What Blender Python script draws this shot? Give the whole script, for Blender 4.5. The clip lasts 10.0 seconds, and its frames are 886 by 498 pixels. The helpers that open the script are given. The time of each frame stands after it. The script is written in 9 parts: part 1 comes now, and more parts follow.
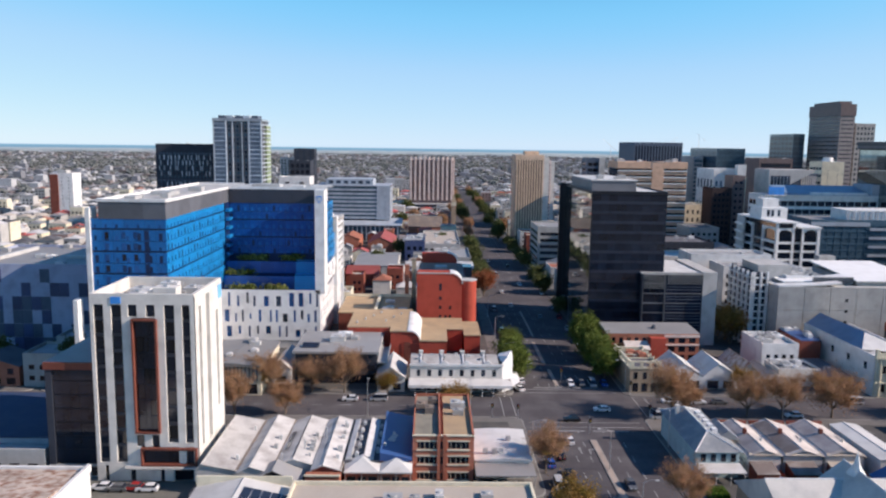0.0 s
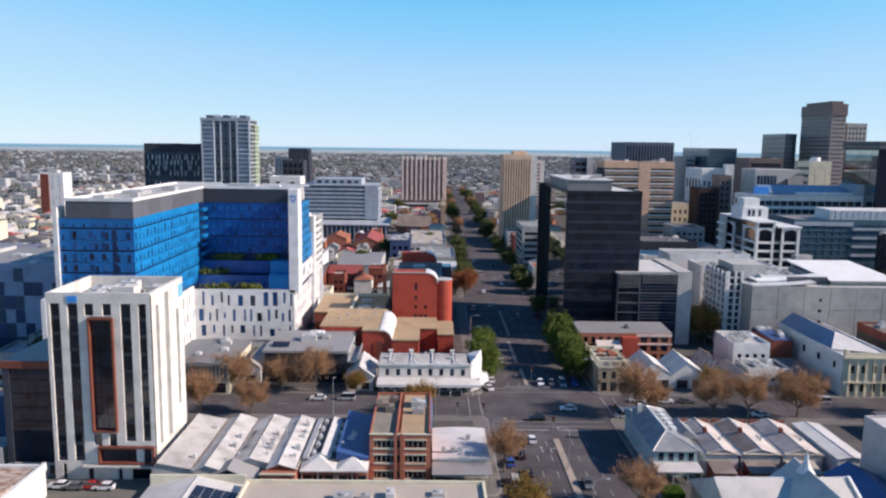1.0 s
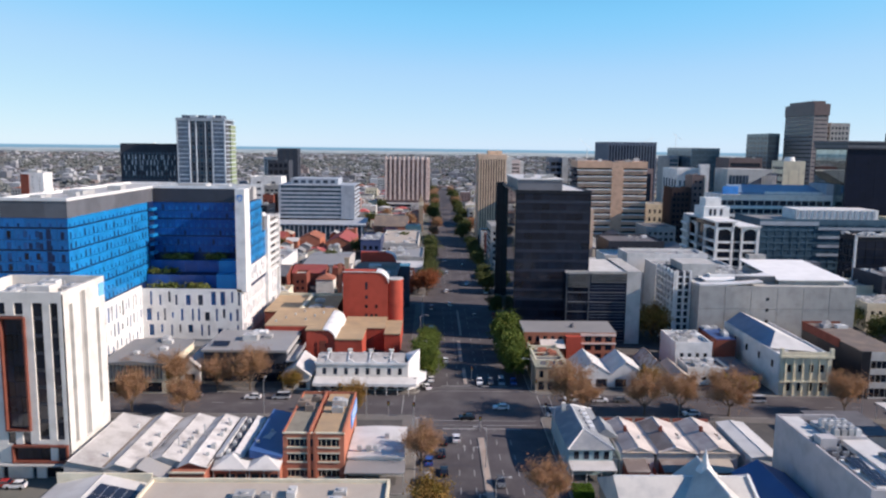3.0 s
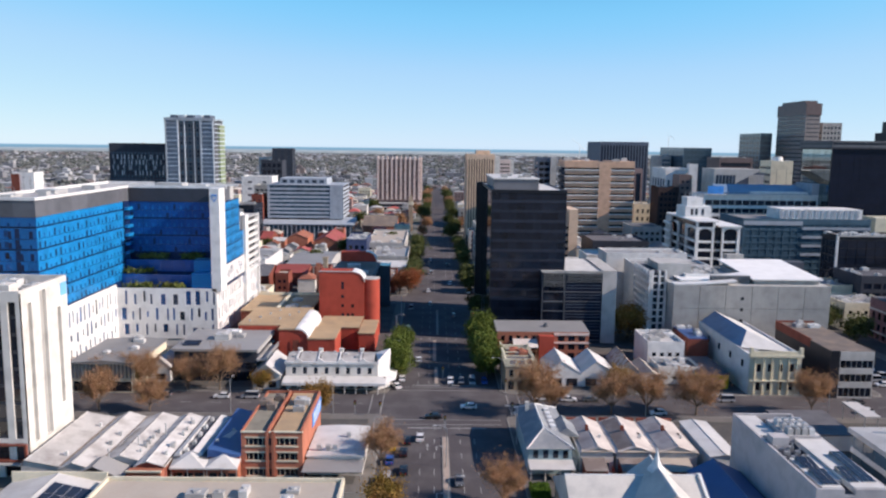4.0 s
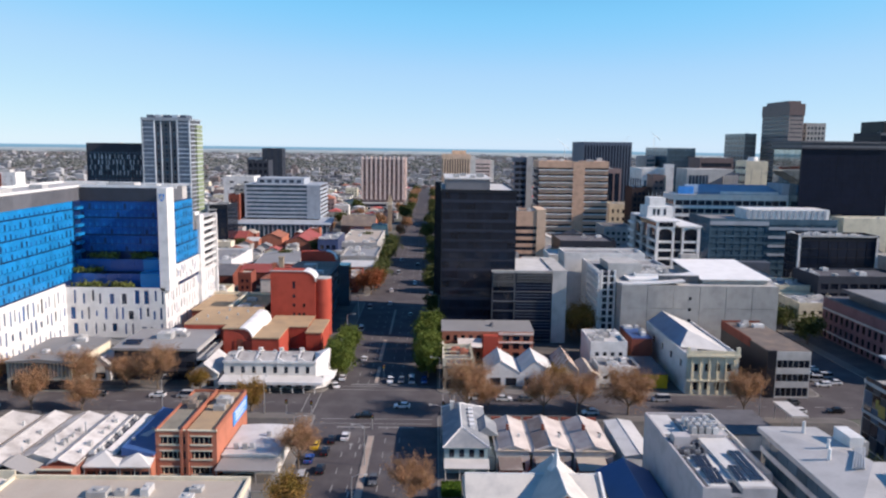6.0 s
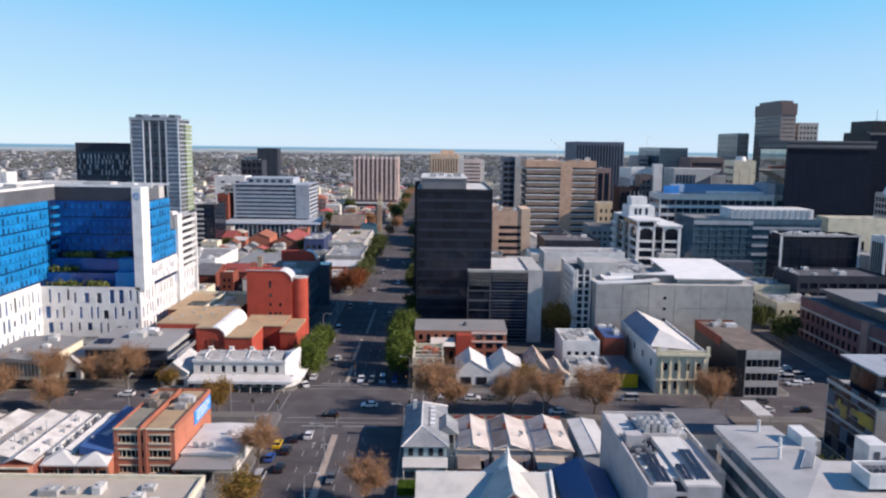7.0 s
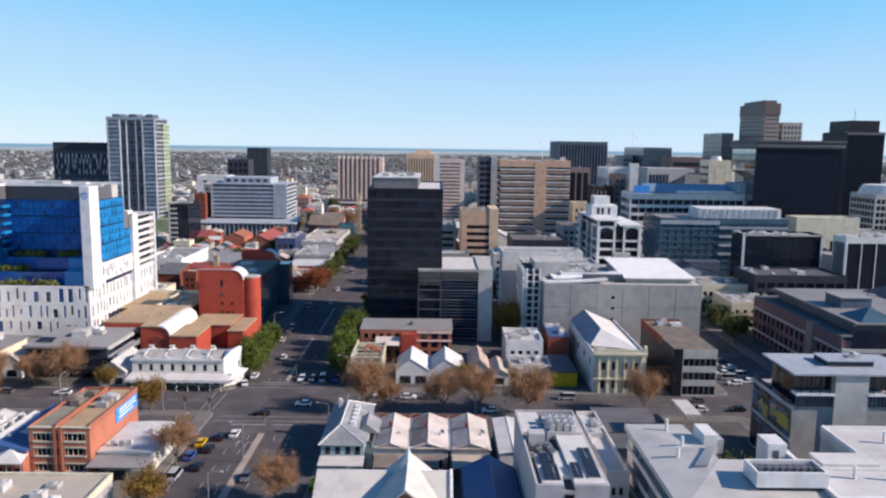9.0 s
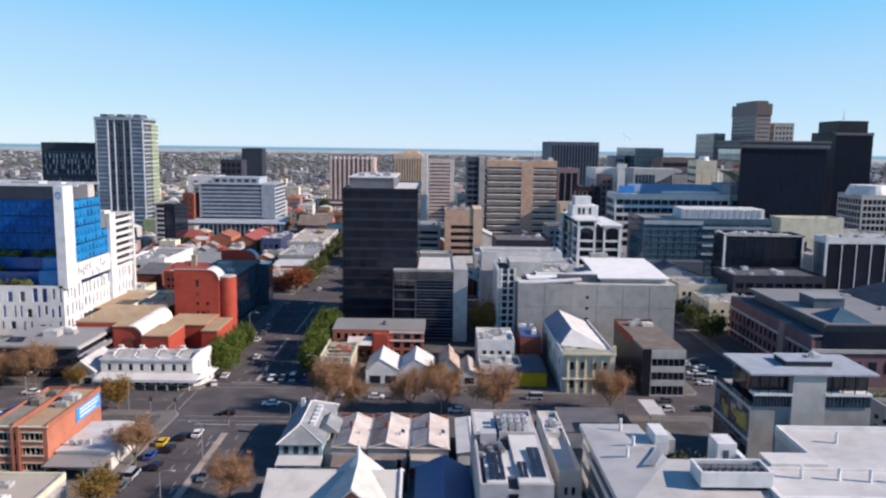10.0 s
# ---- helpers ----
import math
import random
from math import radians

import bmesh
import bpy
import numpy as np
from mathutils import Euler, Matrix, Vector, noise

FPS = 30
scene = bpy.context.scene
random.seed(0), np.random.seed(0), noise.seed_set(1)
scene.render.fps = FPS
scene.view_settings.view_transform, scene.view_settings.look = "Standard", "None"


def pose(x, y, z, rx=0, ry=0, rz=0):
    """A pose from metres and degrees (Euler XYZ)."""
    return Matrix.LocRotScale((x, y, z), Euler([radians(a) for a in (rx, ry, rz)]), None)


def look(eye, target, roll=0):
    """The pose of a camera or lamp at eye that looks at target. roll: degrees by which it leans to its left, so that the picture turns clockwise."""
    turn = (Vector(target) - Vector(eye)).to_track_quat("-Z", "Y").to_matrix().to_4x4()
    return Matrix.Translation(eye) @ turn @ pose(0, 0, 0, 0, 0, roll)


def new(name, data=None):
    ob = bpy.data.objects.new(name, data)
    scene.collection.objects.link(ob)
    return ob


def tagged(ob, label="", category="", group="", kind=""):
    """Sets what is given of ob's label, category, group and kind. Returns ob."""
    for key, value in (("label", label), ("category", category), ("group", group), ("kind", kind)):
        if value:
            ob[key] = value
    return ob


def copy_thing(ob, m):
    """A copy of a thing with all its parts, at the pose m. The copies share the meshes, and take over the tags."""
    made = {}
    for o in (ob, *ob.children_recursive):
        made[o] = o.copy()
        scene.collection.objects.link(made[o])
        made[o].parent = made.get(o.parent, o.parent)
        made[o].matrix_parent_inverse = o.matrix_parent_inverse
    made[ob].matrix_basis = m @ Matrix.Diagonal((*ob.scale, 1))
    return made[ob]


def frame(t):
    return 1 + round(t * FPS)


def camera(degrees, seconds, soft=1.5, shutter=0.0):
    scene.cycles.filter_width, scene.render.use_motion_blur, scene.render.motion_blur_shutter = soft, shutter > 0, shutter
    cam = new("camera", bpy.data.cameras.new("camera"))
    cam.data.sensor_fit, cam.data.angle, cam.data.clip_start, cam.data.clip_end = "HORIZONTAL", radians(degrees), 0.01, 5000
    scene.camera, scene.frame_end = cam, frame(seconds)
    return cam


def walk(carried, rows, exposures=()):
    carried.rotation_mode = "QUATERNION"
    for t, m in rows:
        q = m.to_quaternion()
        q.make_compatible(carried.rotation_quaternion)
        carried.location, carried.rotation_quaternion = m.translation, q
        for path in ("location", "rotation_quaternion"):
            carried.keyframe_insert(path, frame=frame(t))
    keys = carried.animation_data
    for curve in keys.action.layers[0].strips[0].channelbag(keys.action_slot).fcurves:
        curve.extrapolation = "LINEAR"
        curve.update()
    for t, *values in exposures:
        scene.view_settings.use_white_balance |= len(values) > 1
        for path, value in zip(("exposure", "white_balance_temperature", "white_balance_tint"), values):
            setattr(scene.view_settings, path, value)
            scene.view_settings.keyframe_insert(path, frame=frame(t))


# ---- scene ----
import collections
cam = camera(61.1, 10.0, 2.3)
METRES, EYE, TILT, LEAN, TURN = 90.55, 70.0, 0.0, 0.0, -0.9
ROWS = [
    (0.0, 0.0, 0.0, 0.0, 0.11, -7.93, -0.77),
    (0.5, 0.0519, -0.0019, 0.0002, 0.12, -7.95, -0.77),
    (1.0, 0.0997, -0.0033, 0.0002, 0.15, -7.94, -0.78),
    (1.5, 0.1513, -0.0042, 0.0004, 0.16, -7.94, -0.77),
    (2.0, 0.1989, -0.0046, 0.0006, 0.17, -7.93, -0.77),
    (2.5, 0.2507, -0.0058, 0.001, 0.18, -7.93, -0.76),
    (4.0, 0.3978, -0.0086, 0.0009, 0.24, -7.94, -0.75),
    (4.5, 0.4496, -0.0099, 0.0018, 0.27, -7.94, -0.75),
    (5.0, 0.4974, -0.0113, 0.0023, 0.29, -7.93, -0.74),
    (5.5, 0.5491, -0.012, 0.0029, 0.32, -7.93, -0.77),
    (7.0, 0.6991, -0.0124, 0.0012, 0.44, -7.93, -0.77),
    (7.5, 0.7515, -0.0131, 0.0012, 0.47, -7.95, -0.77),
    (8.0, 0.7996, -0.0133, 0.0018, 0.5, -7.95, -0.77),
    (8.5, 0.8517, -0.0134, 0.0021, 0.54, -7.96, -0.77),
    (9.0, 0.8999, -0.0136, 0.0018, 0.56, -7.94, -0.79),
    (9.5, 0.9517, -0.0134, 0.0013, 0.59, -7.92, -0.8),
    (10.0, 0.9998, -0.0129, 0.0015, 0.6, -7.91, -0.81),
]
walk(cam, [(t, pose(0, 0, EYE, TILT, LEAN, TURN) @ pose(METRES * x, METRES * y, METRES * z, 90 + pitch, roll, yaw)) for t, x, y, z, yaw, pitch, roll in ROWS])
# ---- world, sun and exposure ----
SUN_AZ, SUN_EL = -11.0, 30.0            # degrees from +x towards +y, and above the horizon
sun_dir = Vector((math.cos(radians(SUN_AZ)) * math.cos(radians(SUN_EL)), math.sin(radians(SUN_AZ)) * math.cos(radians(SUN_EL)), math.sin(radians(SUN_EL))))
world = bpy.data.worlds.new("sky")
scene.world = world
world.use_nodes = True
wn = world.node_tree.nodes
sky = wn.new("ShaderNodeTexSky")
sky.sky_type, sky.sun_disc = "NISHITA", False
sky.sun_elevation, sky.sun_rotation = radians(SUN_EL), radians(90 - SUN_AZ)
sky.air_density, sky.dust_density, sky.ozone_density, sky.altitude = 1.0, 0.0, 1.2, 2500
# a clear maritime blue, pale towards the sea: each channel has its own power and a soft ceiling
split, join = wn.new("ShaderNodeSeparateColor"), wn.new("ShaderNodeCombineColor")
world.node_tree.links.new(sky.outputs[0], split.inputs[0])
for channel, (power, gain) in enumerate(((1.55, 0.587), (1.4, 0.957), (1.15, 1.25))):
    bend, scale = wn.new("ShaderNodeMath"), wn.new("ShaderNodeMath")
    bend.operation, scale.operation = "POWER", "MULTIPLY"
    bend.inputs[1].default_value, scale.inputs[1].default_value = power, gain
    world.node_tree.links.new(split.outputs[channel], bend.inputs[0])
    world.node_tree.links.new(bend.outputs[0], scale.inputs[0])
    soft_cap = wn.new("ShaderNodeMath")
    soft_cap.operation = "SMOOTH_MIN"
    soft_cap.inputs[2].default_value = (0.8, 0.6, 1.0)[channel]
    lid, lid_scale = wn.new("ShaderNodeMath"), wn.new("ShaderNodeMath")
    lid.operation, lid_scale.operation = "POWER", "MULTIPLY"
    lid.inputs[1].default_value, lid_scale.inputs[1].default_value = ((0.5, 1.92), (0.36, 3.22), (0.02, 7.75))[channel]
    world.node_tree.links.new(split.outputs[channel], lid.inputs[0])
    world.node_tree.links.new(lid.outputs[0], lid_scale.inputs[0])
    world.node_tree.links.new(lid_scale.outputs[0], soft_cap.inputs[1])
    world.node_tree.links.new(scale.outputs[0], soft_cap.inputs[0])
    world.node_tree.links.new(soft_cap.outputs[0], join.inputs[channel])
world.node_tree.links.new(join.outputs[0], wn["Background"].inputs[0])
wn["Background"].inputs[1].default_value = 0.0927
sun = new("sun", bpy.data.lights.new("sun", "SUN"))
sun.data.energy, sun.data.angle, sun.data.color = 5.0, radians(0.53), (1.0, 0.84, 0.75)
scene.view_settings.exposure = 0.4
sun.matrix_world = look(sun_dir * 300, (0, 0, 0))

# ---- materials ----
def mat(name, col, rough=0.8, metal=0.0, var=0.14, big=0.12, fine=2.2, bump=0.0, rnd=0.0, isl=0.0, spec=0.5, tint=None, streak=0.0, thin=0.0):
    """A paint, stone, metal or glass with variation at two scales. rnd: spread from object to object; isl: from island to island; tint: a second colour in patches."""
    m = bpy.data.materials.new(name)
    m.use_nodes = True
    nt = m.node_tree
    N, L = nt.nodes.new, nt.links.new
    b = nt.nodes["Principled BSDF"]
    b.inputs["Roughness"].default_value, b.inputs["Metallic"].default_value = rough, metal
    b.inputs["Specular IOR Level"].default_value = spec if rough < 0.6 else spec * 0.3
    geo = N("ShaderNodeNewGeometry")
    def nz(scale, detail, stretch=None):
        t = N("ShaderNodeTexNoise")
        t.inputs["Scale"].default_value, t.inputs["Detail"].default_value = scale, detail
        if stretch:
            mp = N("ShaderNodeMapping")
            mp.inputs["Scale"].default_value = stretch
            L(geo.outputs["Position"], mp.inputs["Vector"])
            L(mp.outputs[0], t.inputs["Vector"])
        else:
            L(geo.outputs["Position"], t.inputs["Vector"])
        return t.outputs["Fac"]
    def maths(op, a, c):
        q = N("ShaderNodeMath")
        q.operation = op
        for i, v in enumerate((a, c)):
            if isinstance(v, (int, float)):
                q.inputs[i].default_value = v
            else:
                L(v, q.inputs[i])
        return q.outputs[0]
    n1, n2 = nz(big, 4), nz(fine, 5)
    f = maths("ADD", maths("MULTIPLY", maths("SUBTRACT", n1, 0.5), var * 3.2), maths("MULTIPLY", maths("SUBTRACT", n2, 0.5), var * 1.8))
    if streak:
        f = maths("ADD", f, maths("MULTIPLY", maths("SUBTRACT", nz(1.0, 3, (1.6, 1.6, 0.07)), 0.5), streak * 2))
    if rnd:
        oi = N("ShaderNodeObjectInfo")
        f = maths("ADD", f, maths("MULTIPLY", maths("SUBTRACT", oi.outputs["Random"], 0.5), rnd * 2))
    if isl:
        f = maths("ADD", f, maths("MULTIPLY", maths("SUBTRACT", geo.outputs["Random Per Island"], 0.5), isl * 2))
    f = maths("ADD", f, 1.0)
    base = N("ShaderNodeMix")
    base.data_type = "RGBA"
    base.inputs[6].default_value = (*col, 1)
    base.inputs[7].default_value = (*(tint or [c * 0.8 for c in col]), 1)
    r = N("ShaderNodeMapRange")
    r.inputs[1].default_value, r.inputs[2].default_value = 0.45, 0.7
    L(nz(big * 2.3 + 0.02, 5), r.inputs[0])
    L(r.outputs[0], base.inputs[0])
    sc = N("ShaderNodeVectorMath")
    sc.operation = "SCALE"
    L(base.outputs[2], sc.inputs[0])
    L(f, sc.inputs["Scale"])
    L(sc.outputs[0], b.inputs["Base Color"])
    if thin:
        tl, mx = N("ShaderNodeBsdfTranslucent"), N("ShaderNodeMixShader")
        mx.inputs[0].default_value = thin
        L(sc.outputs[0], tl.inputs["Color"]), L(b.outputs[0], mx.inputs[1]), L(tl.outputs[0], mx.inputs[2])
        L(mx.outputs[0], nt.nodes["Material Output"].inputs["Surface"])
    if bump:
        bp = N("ShaderNodeBump")
        bp.inputs["Strength"].default_value, bp.inputs["Distance"].default_value = bump, 0.1
        L(n2, bp.inputs["Height"])
        L(bp.outputs[0], b.inputs["Normal"])
    return m

WHITE = mat("white_render", (0.66, 0.635, 0.59), 0.75, var=0.05, streak=0.04)
BRIGHT = mat("white_panel", (0.74, 0.735, 0.72), 0.55, var=0.04, streak=0.03)
CREAM = mat("cream_render", (0.7, 0.64, 0.49), 0.8, var=0.07, streak=0.05)
PALECREAM = mat("pale_cream_stucco", (0.66, 0.61, 0.46), 0.8, var=0.07, streak=0.05)
CONC = mat("grey_concrete", (0.37, 0.365, 0.35), 0.85, var=0.08, streak=0.08)
PALECONC = mat("pale_concrete", (0.47, 0.465, 0.45), 0.8, var=0.06, streak=0.06)
DARKCONC = mat("dark_grey_cladding", (0.048, 0.054, 0.07), 0.65, var=0.1, spec=0.3)
BLUEGREY = mat("blue_grey_precast", (0.36, 0.4, 0.45), 0.7, var=0.06)
NAVY = mat("navy_wall_panel", (0.045, 0.065, 0.15), 0.5, var=0.08, rnd=0.3)
MIDGREY = mat("mid_grey_cladding", (0.11, 0.116, 0.132), 0.55, var=0.08, rnd=0.18)
NAVYCAP = mat("charcoal_cladding", (0.036, 0.039, 0.052), 0.5, var=0.1, rnd=0.2)
BLUE = mat("azure_glass_panel", (0.012, 0.21, 0.5), 0.3, var=0.05, rnd=0.14, tint=(0.011, 0.185, 0.46))
# shaded copies of the azure panel: front dimmer, inner court darkest
BLUEDIM = mat("dimmed_blue_panel", (0.009, 0.14, 0.4), 0.3, var=0.05, rnd=0.14, tint=(0.008, 0.12, 0.36))
BLUESHADE = mat("shaded_blue_panel", (0.005, 0.07, 0.29), 0.3, var=0.05, rnd=0.16)
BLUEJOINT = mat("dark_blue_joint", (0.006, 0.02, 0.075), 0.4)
BLUEWIN = mat("blue_tinted_window", (0.02, 0.085, 0.24), 0.1, rnd=0.6)
GLASS = mat("dark_window_glass", (0.011, 0.015, 0.026), 0.08, var=0.2, rnd=0.5)
GREYGLASS = mat("grey_window_glass", (0.042, 0.056, 0.08), 0.1, var=0.15, rnd=0.5)
BLACKGL = mat("black_curtain_glass", (0.013, 0.018, 0.031), 0.08, var=0.25, rnd=0.25)
TOWERBAND = mat("charcoal_spandrel_panel", (0.022, 0.027, 0.045), 0.25, var=0.15, rnd=0.2)
BLACKFR = mat("black_metal", (0.012, 0.014, 0.021), 0.45, var=0.2, spec=0.3)
MIRROR = mat("mirror_glass", (0.32, 0.36, 0.36), 0.03, metal=0.92, var=0.03, rnd=0.05)
TEALGL = mat("teal_curtain_glass", (0.07, 0.12, 0.16), 0.1, var=0.15, rnd=0.3)
ORANGE = mat("orange_frame_panel", (0.19, 0.065, 0.046), 0.6, var=0.1)
REDWALL = mat("red_rendered_wall", (0.4, 0.075, 0.05), 0.8, var=0.1, streak=0.06)
BRICK = mat("orange_red_brick", (0.4, 0.155, 0.1), 0.85, var=0.13, bump=0.2, rnd=0.15)
DKBRICK = mat("dark_red_brick", (0.22, 0.07, 0.05), 0.85, var=0.16, rnd=0.15)
BROWN = mat("brown_precast", (0.62, 0.41, 0.29), 0.8, var=0.06)
TAN = mat("tan_precast", (0.68, 0.5, 0.36), 0.8, var=0.06)
PINKC = mat("pinkish_precast", (0.7, 0.57, 0.51), 0.8, var=0.06)
GREYBROWN = mat("grey_brown_granite", (0.3, 0.26, 0.245), 0.6, var=0.05)
DKBROWN = mat("dark_brown_granite", (0.15, 0.105, 0.1), 0.5, var=0.06)
PINK = mat("dusky_pink_wall", (0.2, 0.115, 0.125), 0.8, var=0.1)
SAND = mat("sandstone", (0.37, 0.3, 0.22), 0.9, var=0.15, bump=0.2)
ROOFW = mat("white_metal_roof", (0.54, 0.525, 0.505), 0.5, var=0.1, rnd=0.14, streak=0.03, tint=(0.46, 0.445, 0.425))
ROOFG = mat("grey_metal_roof", (0.27, 0.265, 0.26), 0.55, var=0.12, rnd=0.2, tint=(0.28, 0.27, 0.26))
ROOFBEIGE = mat("beige_sheet_roof", (0.45, 0.4, 0.34), 0.7, var=0.1, tint=(0.44, 0.38, 0.32))
ROOFTAN = mat("tan_membrane_roof", (0.43, 0.31, 0.19), 0.9, var=0.14, tint=(0.36, 0.27, 0.18))
ROOFBROWN = mat("brown_gravel_roof", (0.17, 0.145, 0.13), 0.9, var=0.16, tint=(0.24, 0.19, 0.15))
ROOFOLIVE = mat("olive_grey_membrane_roof", (0.25, 0.235, 0.19), 0.9, var=0.14, tint=(0.2, 0.185, 0.15))
ROOFBLUE = mat("blue_metal_roof", (0.04, 0.09, 0.24), 0.4, var=0.1, tint=(0.05, 0.105, 0.26))
# navy in place of a pale roof lying in the hotel's shade
ROOFSHADE = mat("shade_navy_roof", (0.035, 0.055, 0.11), 0.6, var=0.12, tint=(0.05, 0.07, 0.12))
ROOFDK = mat("dark_grey_roof", (0.13, 0.13, 0.14), 0.7, var=0.15, rnd=0.15)
ROOFRED = mat("red_iron_roof", (0.36, 0.09, 0.085), 0.6, var=0.14, rnd=0.25, tint=(0.34, 0.12, 0.09))
TILE = mat("terracotta_tile_roof", (0.3, 0.125, 0.085), 0.85, var=0.16, rnd=0.25)
RUST = mat("rusty_corrugated_roof", (0.5, 0.42, 0.36), 0.8, var=0.3, big=0.25, fine=1.6, tint=(0.2, 0.07, 0.03))
ASPHALT = mat("asphalt", (0.086, 0.078, 0.082), 0.9, var=0.18, big=0.05, fine=1.2, tint=(0.12, 0.112, 0.114), bump=0.1)
LOT = mat("car_park_asphalt", (0.09, 0.088, 0.086), 0.92, var=0.2, big=0.08, tint=(0.13, 0.12, 0.11))
PAVE = mat("concrete_paving", (0.17, 0.16, 0.15), 0.9, var=0.16, big=0.1, tint=(0.13, 0.122, 0.115))
KERB = mat("kerb_stone", (0.27, 0.26, 0.245), 0.9)
PAINTL = mat("road_paint", (0.34, 0.34, 0.33), 0.8, var=0.2, fine=3)
MEDIAN = mat("pale_median_concrete", (0.38, 0.31, 0.26), 0.9, var=0.12)
# far roofs: distance haze put into the colours, greyed and close in tone
FARROOF = mat("hazed_far_roof", (0.2, 0.205, 0.225), 0.8, var=0.1, isl=0.25)
FARWHITE = mat("hazed_pale_roof", (0.37, 0.375, 0.385), 0.7, var=0.08, isl=0.3)
FARTILE = mat("hazed_far_tiles", (0.18, 0.15, 0.145), 0.8, var=0.1, isl=0.25)
LAND = mat("suburban_ground", (0.17, 0.165, 0.15), 0.95, var=0.16, big=0.004, fine=0.03, tint=(0.1, 0.11, 0.085))
BARK = mat("bark", (0.16, 0.125, 0.095), 0.95, var=0.2)
LEAFG = mat("green_leaves", (0.11, 0.15, 0.03), 0.7, var=0.15, isl=0.4, tint=(0.145, 0.165, 0.035), thin=0.3)
LEAFD = mat("dark_green_leaves", (0.1, 0.12, 0.04), 0.75, var=0.15, isl=0.35, tint=(0.12, 0.12, 0.05), thin=0.4)
LEAFH = mat("hedge_leaves", (0.09, 0.16, 0.02), 0.8, var=0.15, isl=0.3, tint=(0.07, 0.13, 0.02), thin=0.4)
SLATE = mat("slate_blue_cladding", (0.1, 0.125, 0.17), 0.6, var=0.08)
MAUVE = mat("mauve_grey_precast", (0.3, 0.215, 0.2), 0.8, var=0.06)
NAVYFR = mat("navy_black_cladding", (0.009, 0.012, 0.026), 0.4, var=0.15, spec=0.15)
NAVYGL = mat("navy_curtain_glass", (0.008, 0.012, 0.028), 0.3, var=0.2, rnd=0.2, spec=0.15)
BALCONY = mat("pale_blue_glass_balustrade", (0.46, 0.52, 0.58), 0.4, var=0.06, rnd=0.35)
ROOFSTEEL = mat("steel_blue_metal_roof", (0.18, 0.26, 0.37), 0.45, var=0.1)
ROOFLT = mat("bright_white_membrane_roof", (0.62, 0.61, 0.59), 0.6, var=0.08, tint=(0.53, 0.52, 0.5))
LEAFA = mat("autumn_leaves", (0.42, 0.25, 0.15), 0.9, var=0.12, isl=0.2, big=0.3, tint=(0.3, 0.19, 0.085), thin=0.4)
SHEDROOF = mat("weathered_pale_sheet_roof", (0.53, 0.51, 0.485), 0.6, var=0.16, rnd=0.18, streak=0.05, tint=(0.36, 0.335, 0.315))
LEAFY = mat("golden_leaves", (0.32, 0.19, 0.06), 0.8, var=0.15, isl=0.4, tint=(0.2, 0.15, 0.03), thin=0.4)
LEAFR = mat("russet_leaves", (0.32, 0.11, 0.05), 0.8, var=0.15, isl=0.4, tint=(0.17, 0.08, 0.04), thin=0.4)
SHRUB = mat("terrace_foliage", (0.24, 0.26, 0.08), 0.8, var=0.2, isl=0.5, tint=(0.08, 0.11, 0.02), thin=0.4)
# far leaves lifted towards grey, the haze mixed into their colour
FARLEAF = mat("hazed_far_foliage", (0.125, 0.135, 0.13), 0.95, var=0.1, isl=0.15, big=0.006, tint=(0.14, 0.145, 0.135))
GREENP = mat("lime_green_panel", (0.27, 0.33, 0.2), 0.6, var=0.1)
SIGNBLUE = mat("blue_sign_face", (0.05, 0.28, 0.75), 0.4, var=0.04)
SKYSIGN = mat("pale_blue_sign", (0.2, 0.5, 0.85), 0.5, var=0.04)
YELLOW = mat("yellow_paint", (0.62, 0.42, 0.02), 0.6, var=0.08)
STEEL = mat("galvanised_steel", (0.48, 0.49, 0.5), 0.45, metal=0.6, var=0.1)
UNIT = mat("plant_unit_metal", (0.5, 0.5, 0.49), 0.5, var=0.1, rnd=0.35)
SOLAR = mat("solar_panel_glass", (0.022, 0.028, 0.045), 0.12, var=0.1)
PALEBLUE = mat("pale_blue_weatherboard", (0.34, 0.46, 0.48), 0.8, var=0.08)
WAREBLUE = mat("pale_slate_panel", (0.36, 0.4, 0.53), 0.7, var=0.07)
# brown iron, also laid over left slopes to put their shade in colour
MIXROOF = mat("brown_iron_and_shaded_slope", (0.2, 0.165, 0.15), 0.7, var=0.16, tint=(0.3, 0.27, 0.25))
PINKSIGN = mat("pink_sign", (0.6, 0.1, 0.25), 0.6, var=0.05)
CHURCHROOF = mat("pale_slate_church_roof", (0.56, 0.54, 0.5), 0.7, var=0.08, streak=0.03, tint=(0.44, 0.43, 0.41))
LILAC = mat("pale_lilac_grey_render", (0.47, 0.45, 0.455), 0.8, var=0.06, streak=0.05)
CHOC = mat("dark_chocolate_brick", (0.055, 0.038, 0.037), 0.8, var=0.12)
TERRACEW = mat("pinkish_white_iron_roof", (0.62, 0.56, 0.51), 0.6, var=0.22, streak=0.06, tint=(0.5, 0.44, 0.4))
TERRACEG = mat("weathered_and_shaded_iron_roof", (0.4, 0.37, 0.36), 0.65, var=0.14, tint=(0.28, 0.25, 0.25))
VILLAROOF = mat("blue_grey_slate_roof", (0.22, 0.235, 0.255), 0.7, var=0.16, tint=(0.32, 0.33, 0.33))
STEELGREY = mat("blue_grey_recess_wall", (0.22, 0.255, 0.31), 0.7, var=0.07)
MURAL = mat("faded_yellow_mural_paint", (0.42, 0.31, 0.07), 0.8, var=0.25, fine=1.2, tint=(0.25, 0.2, 0.1))
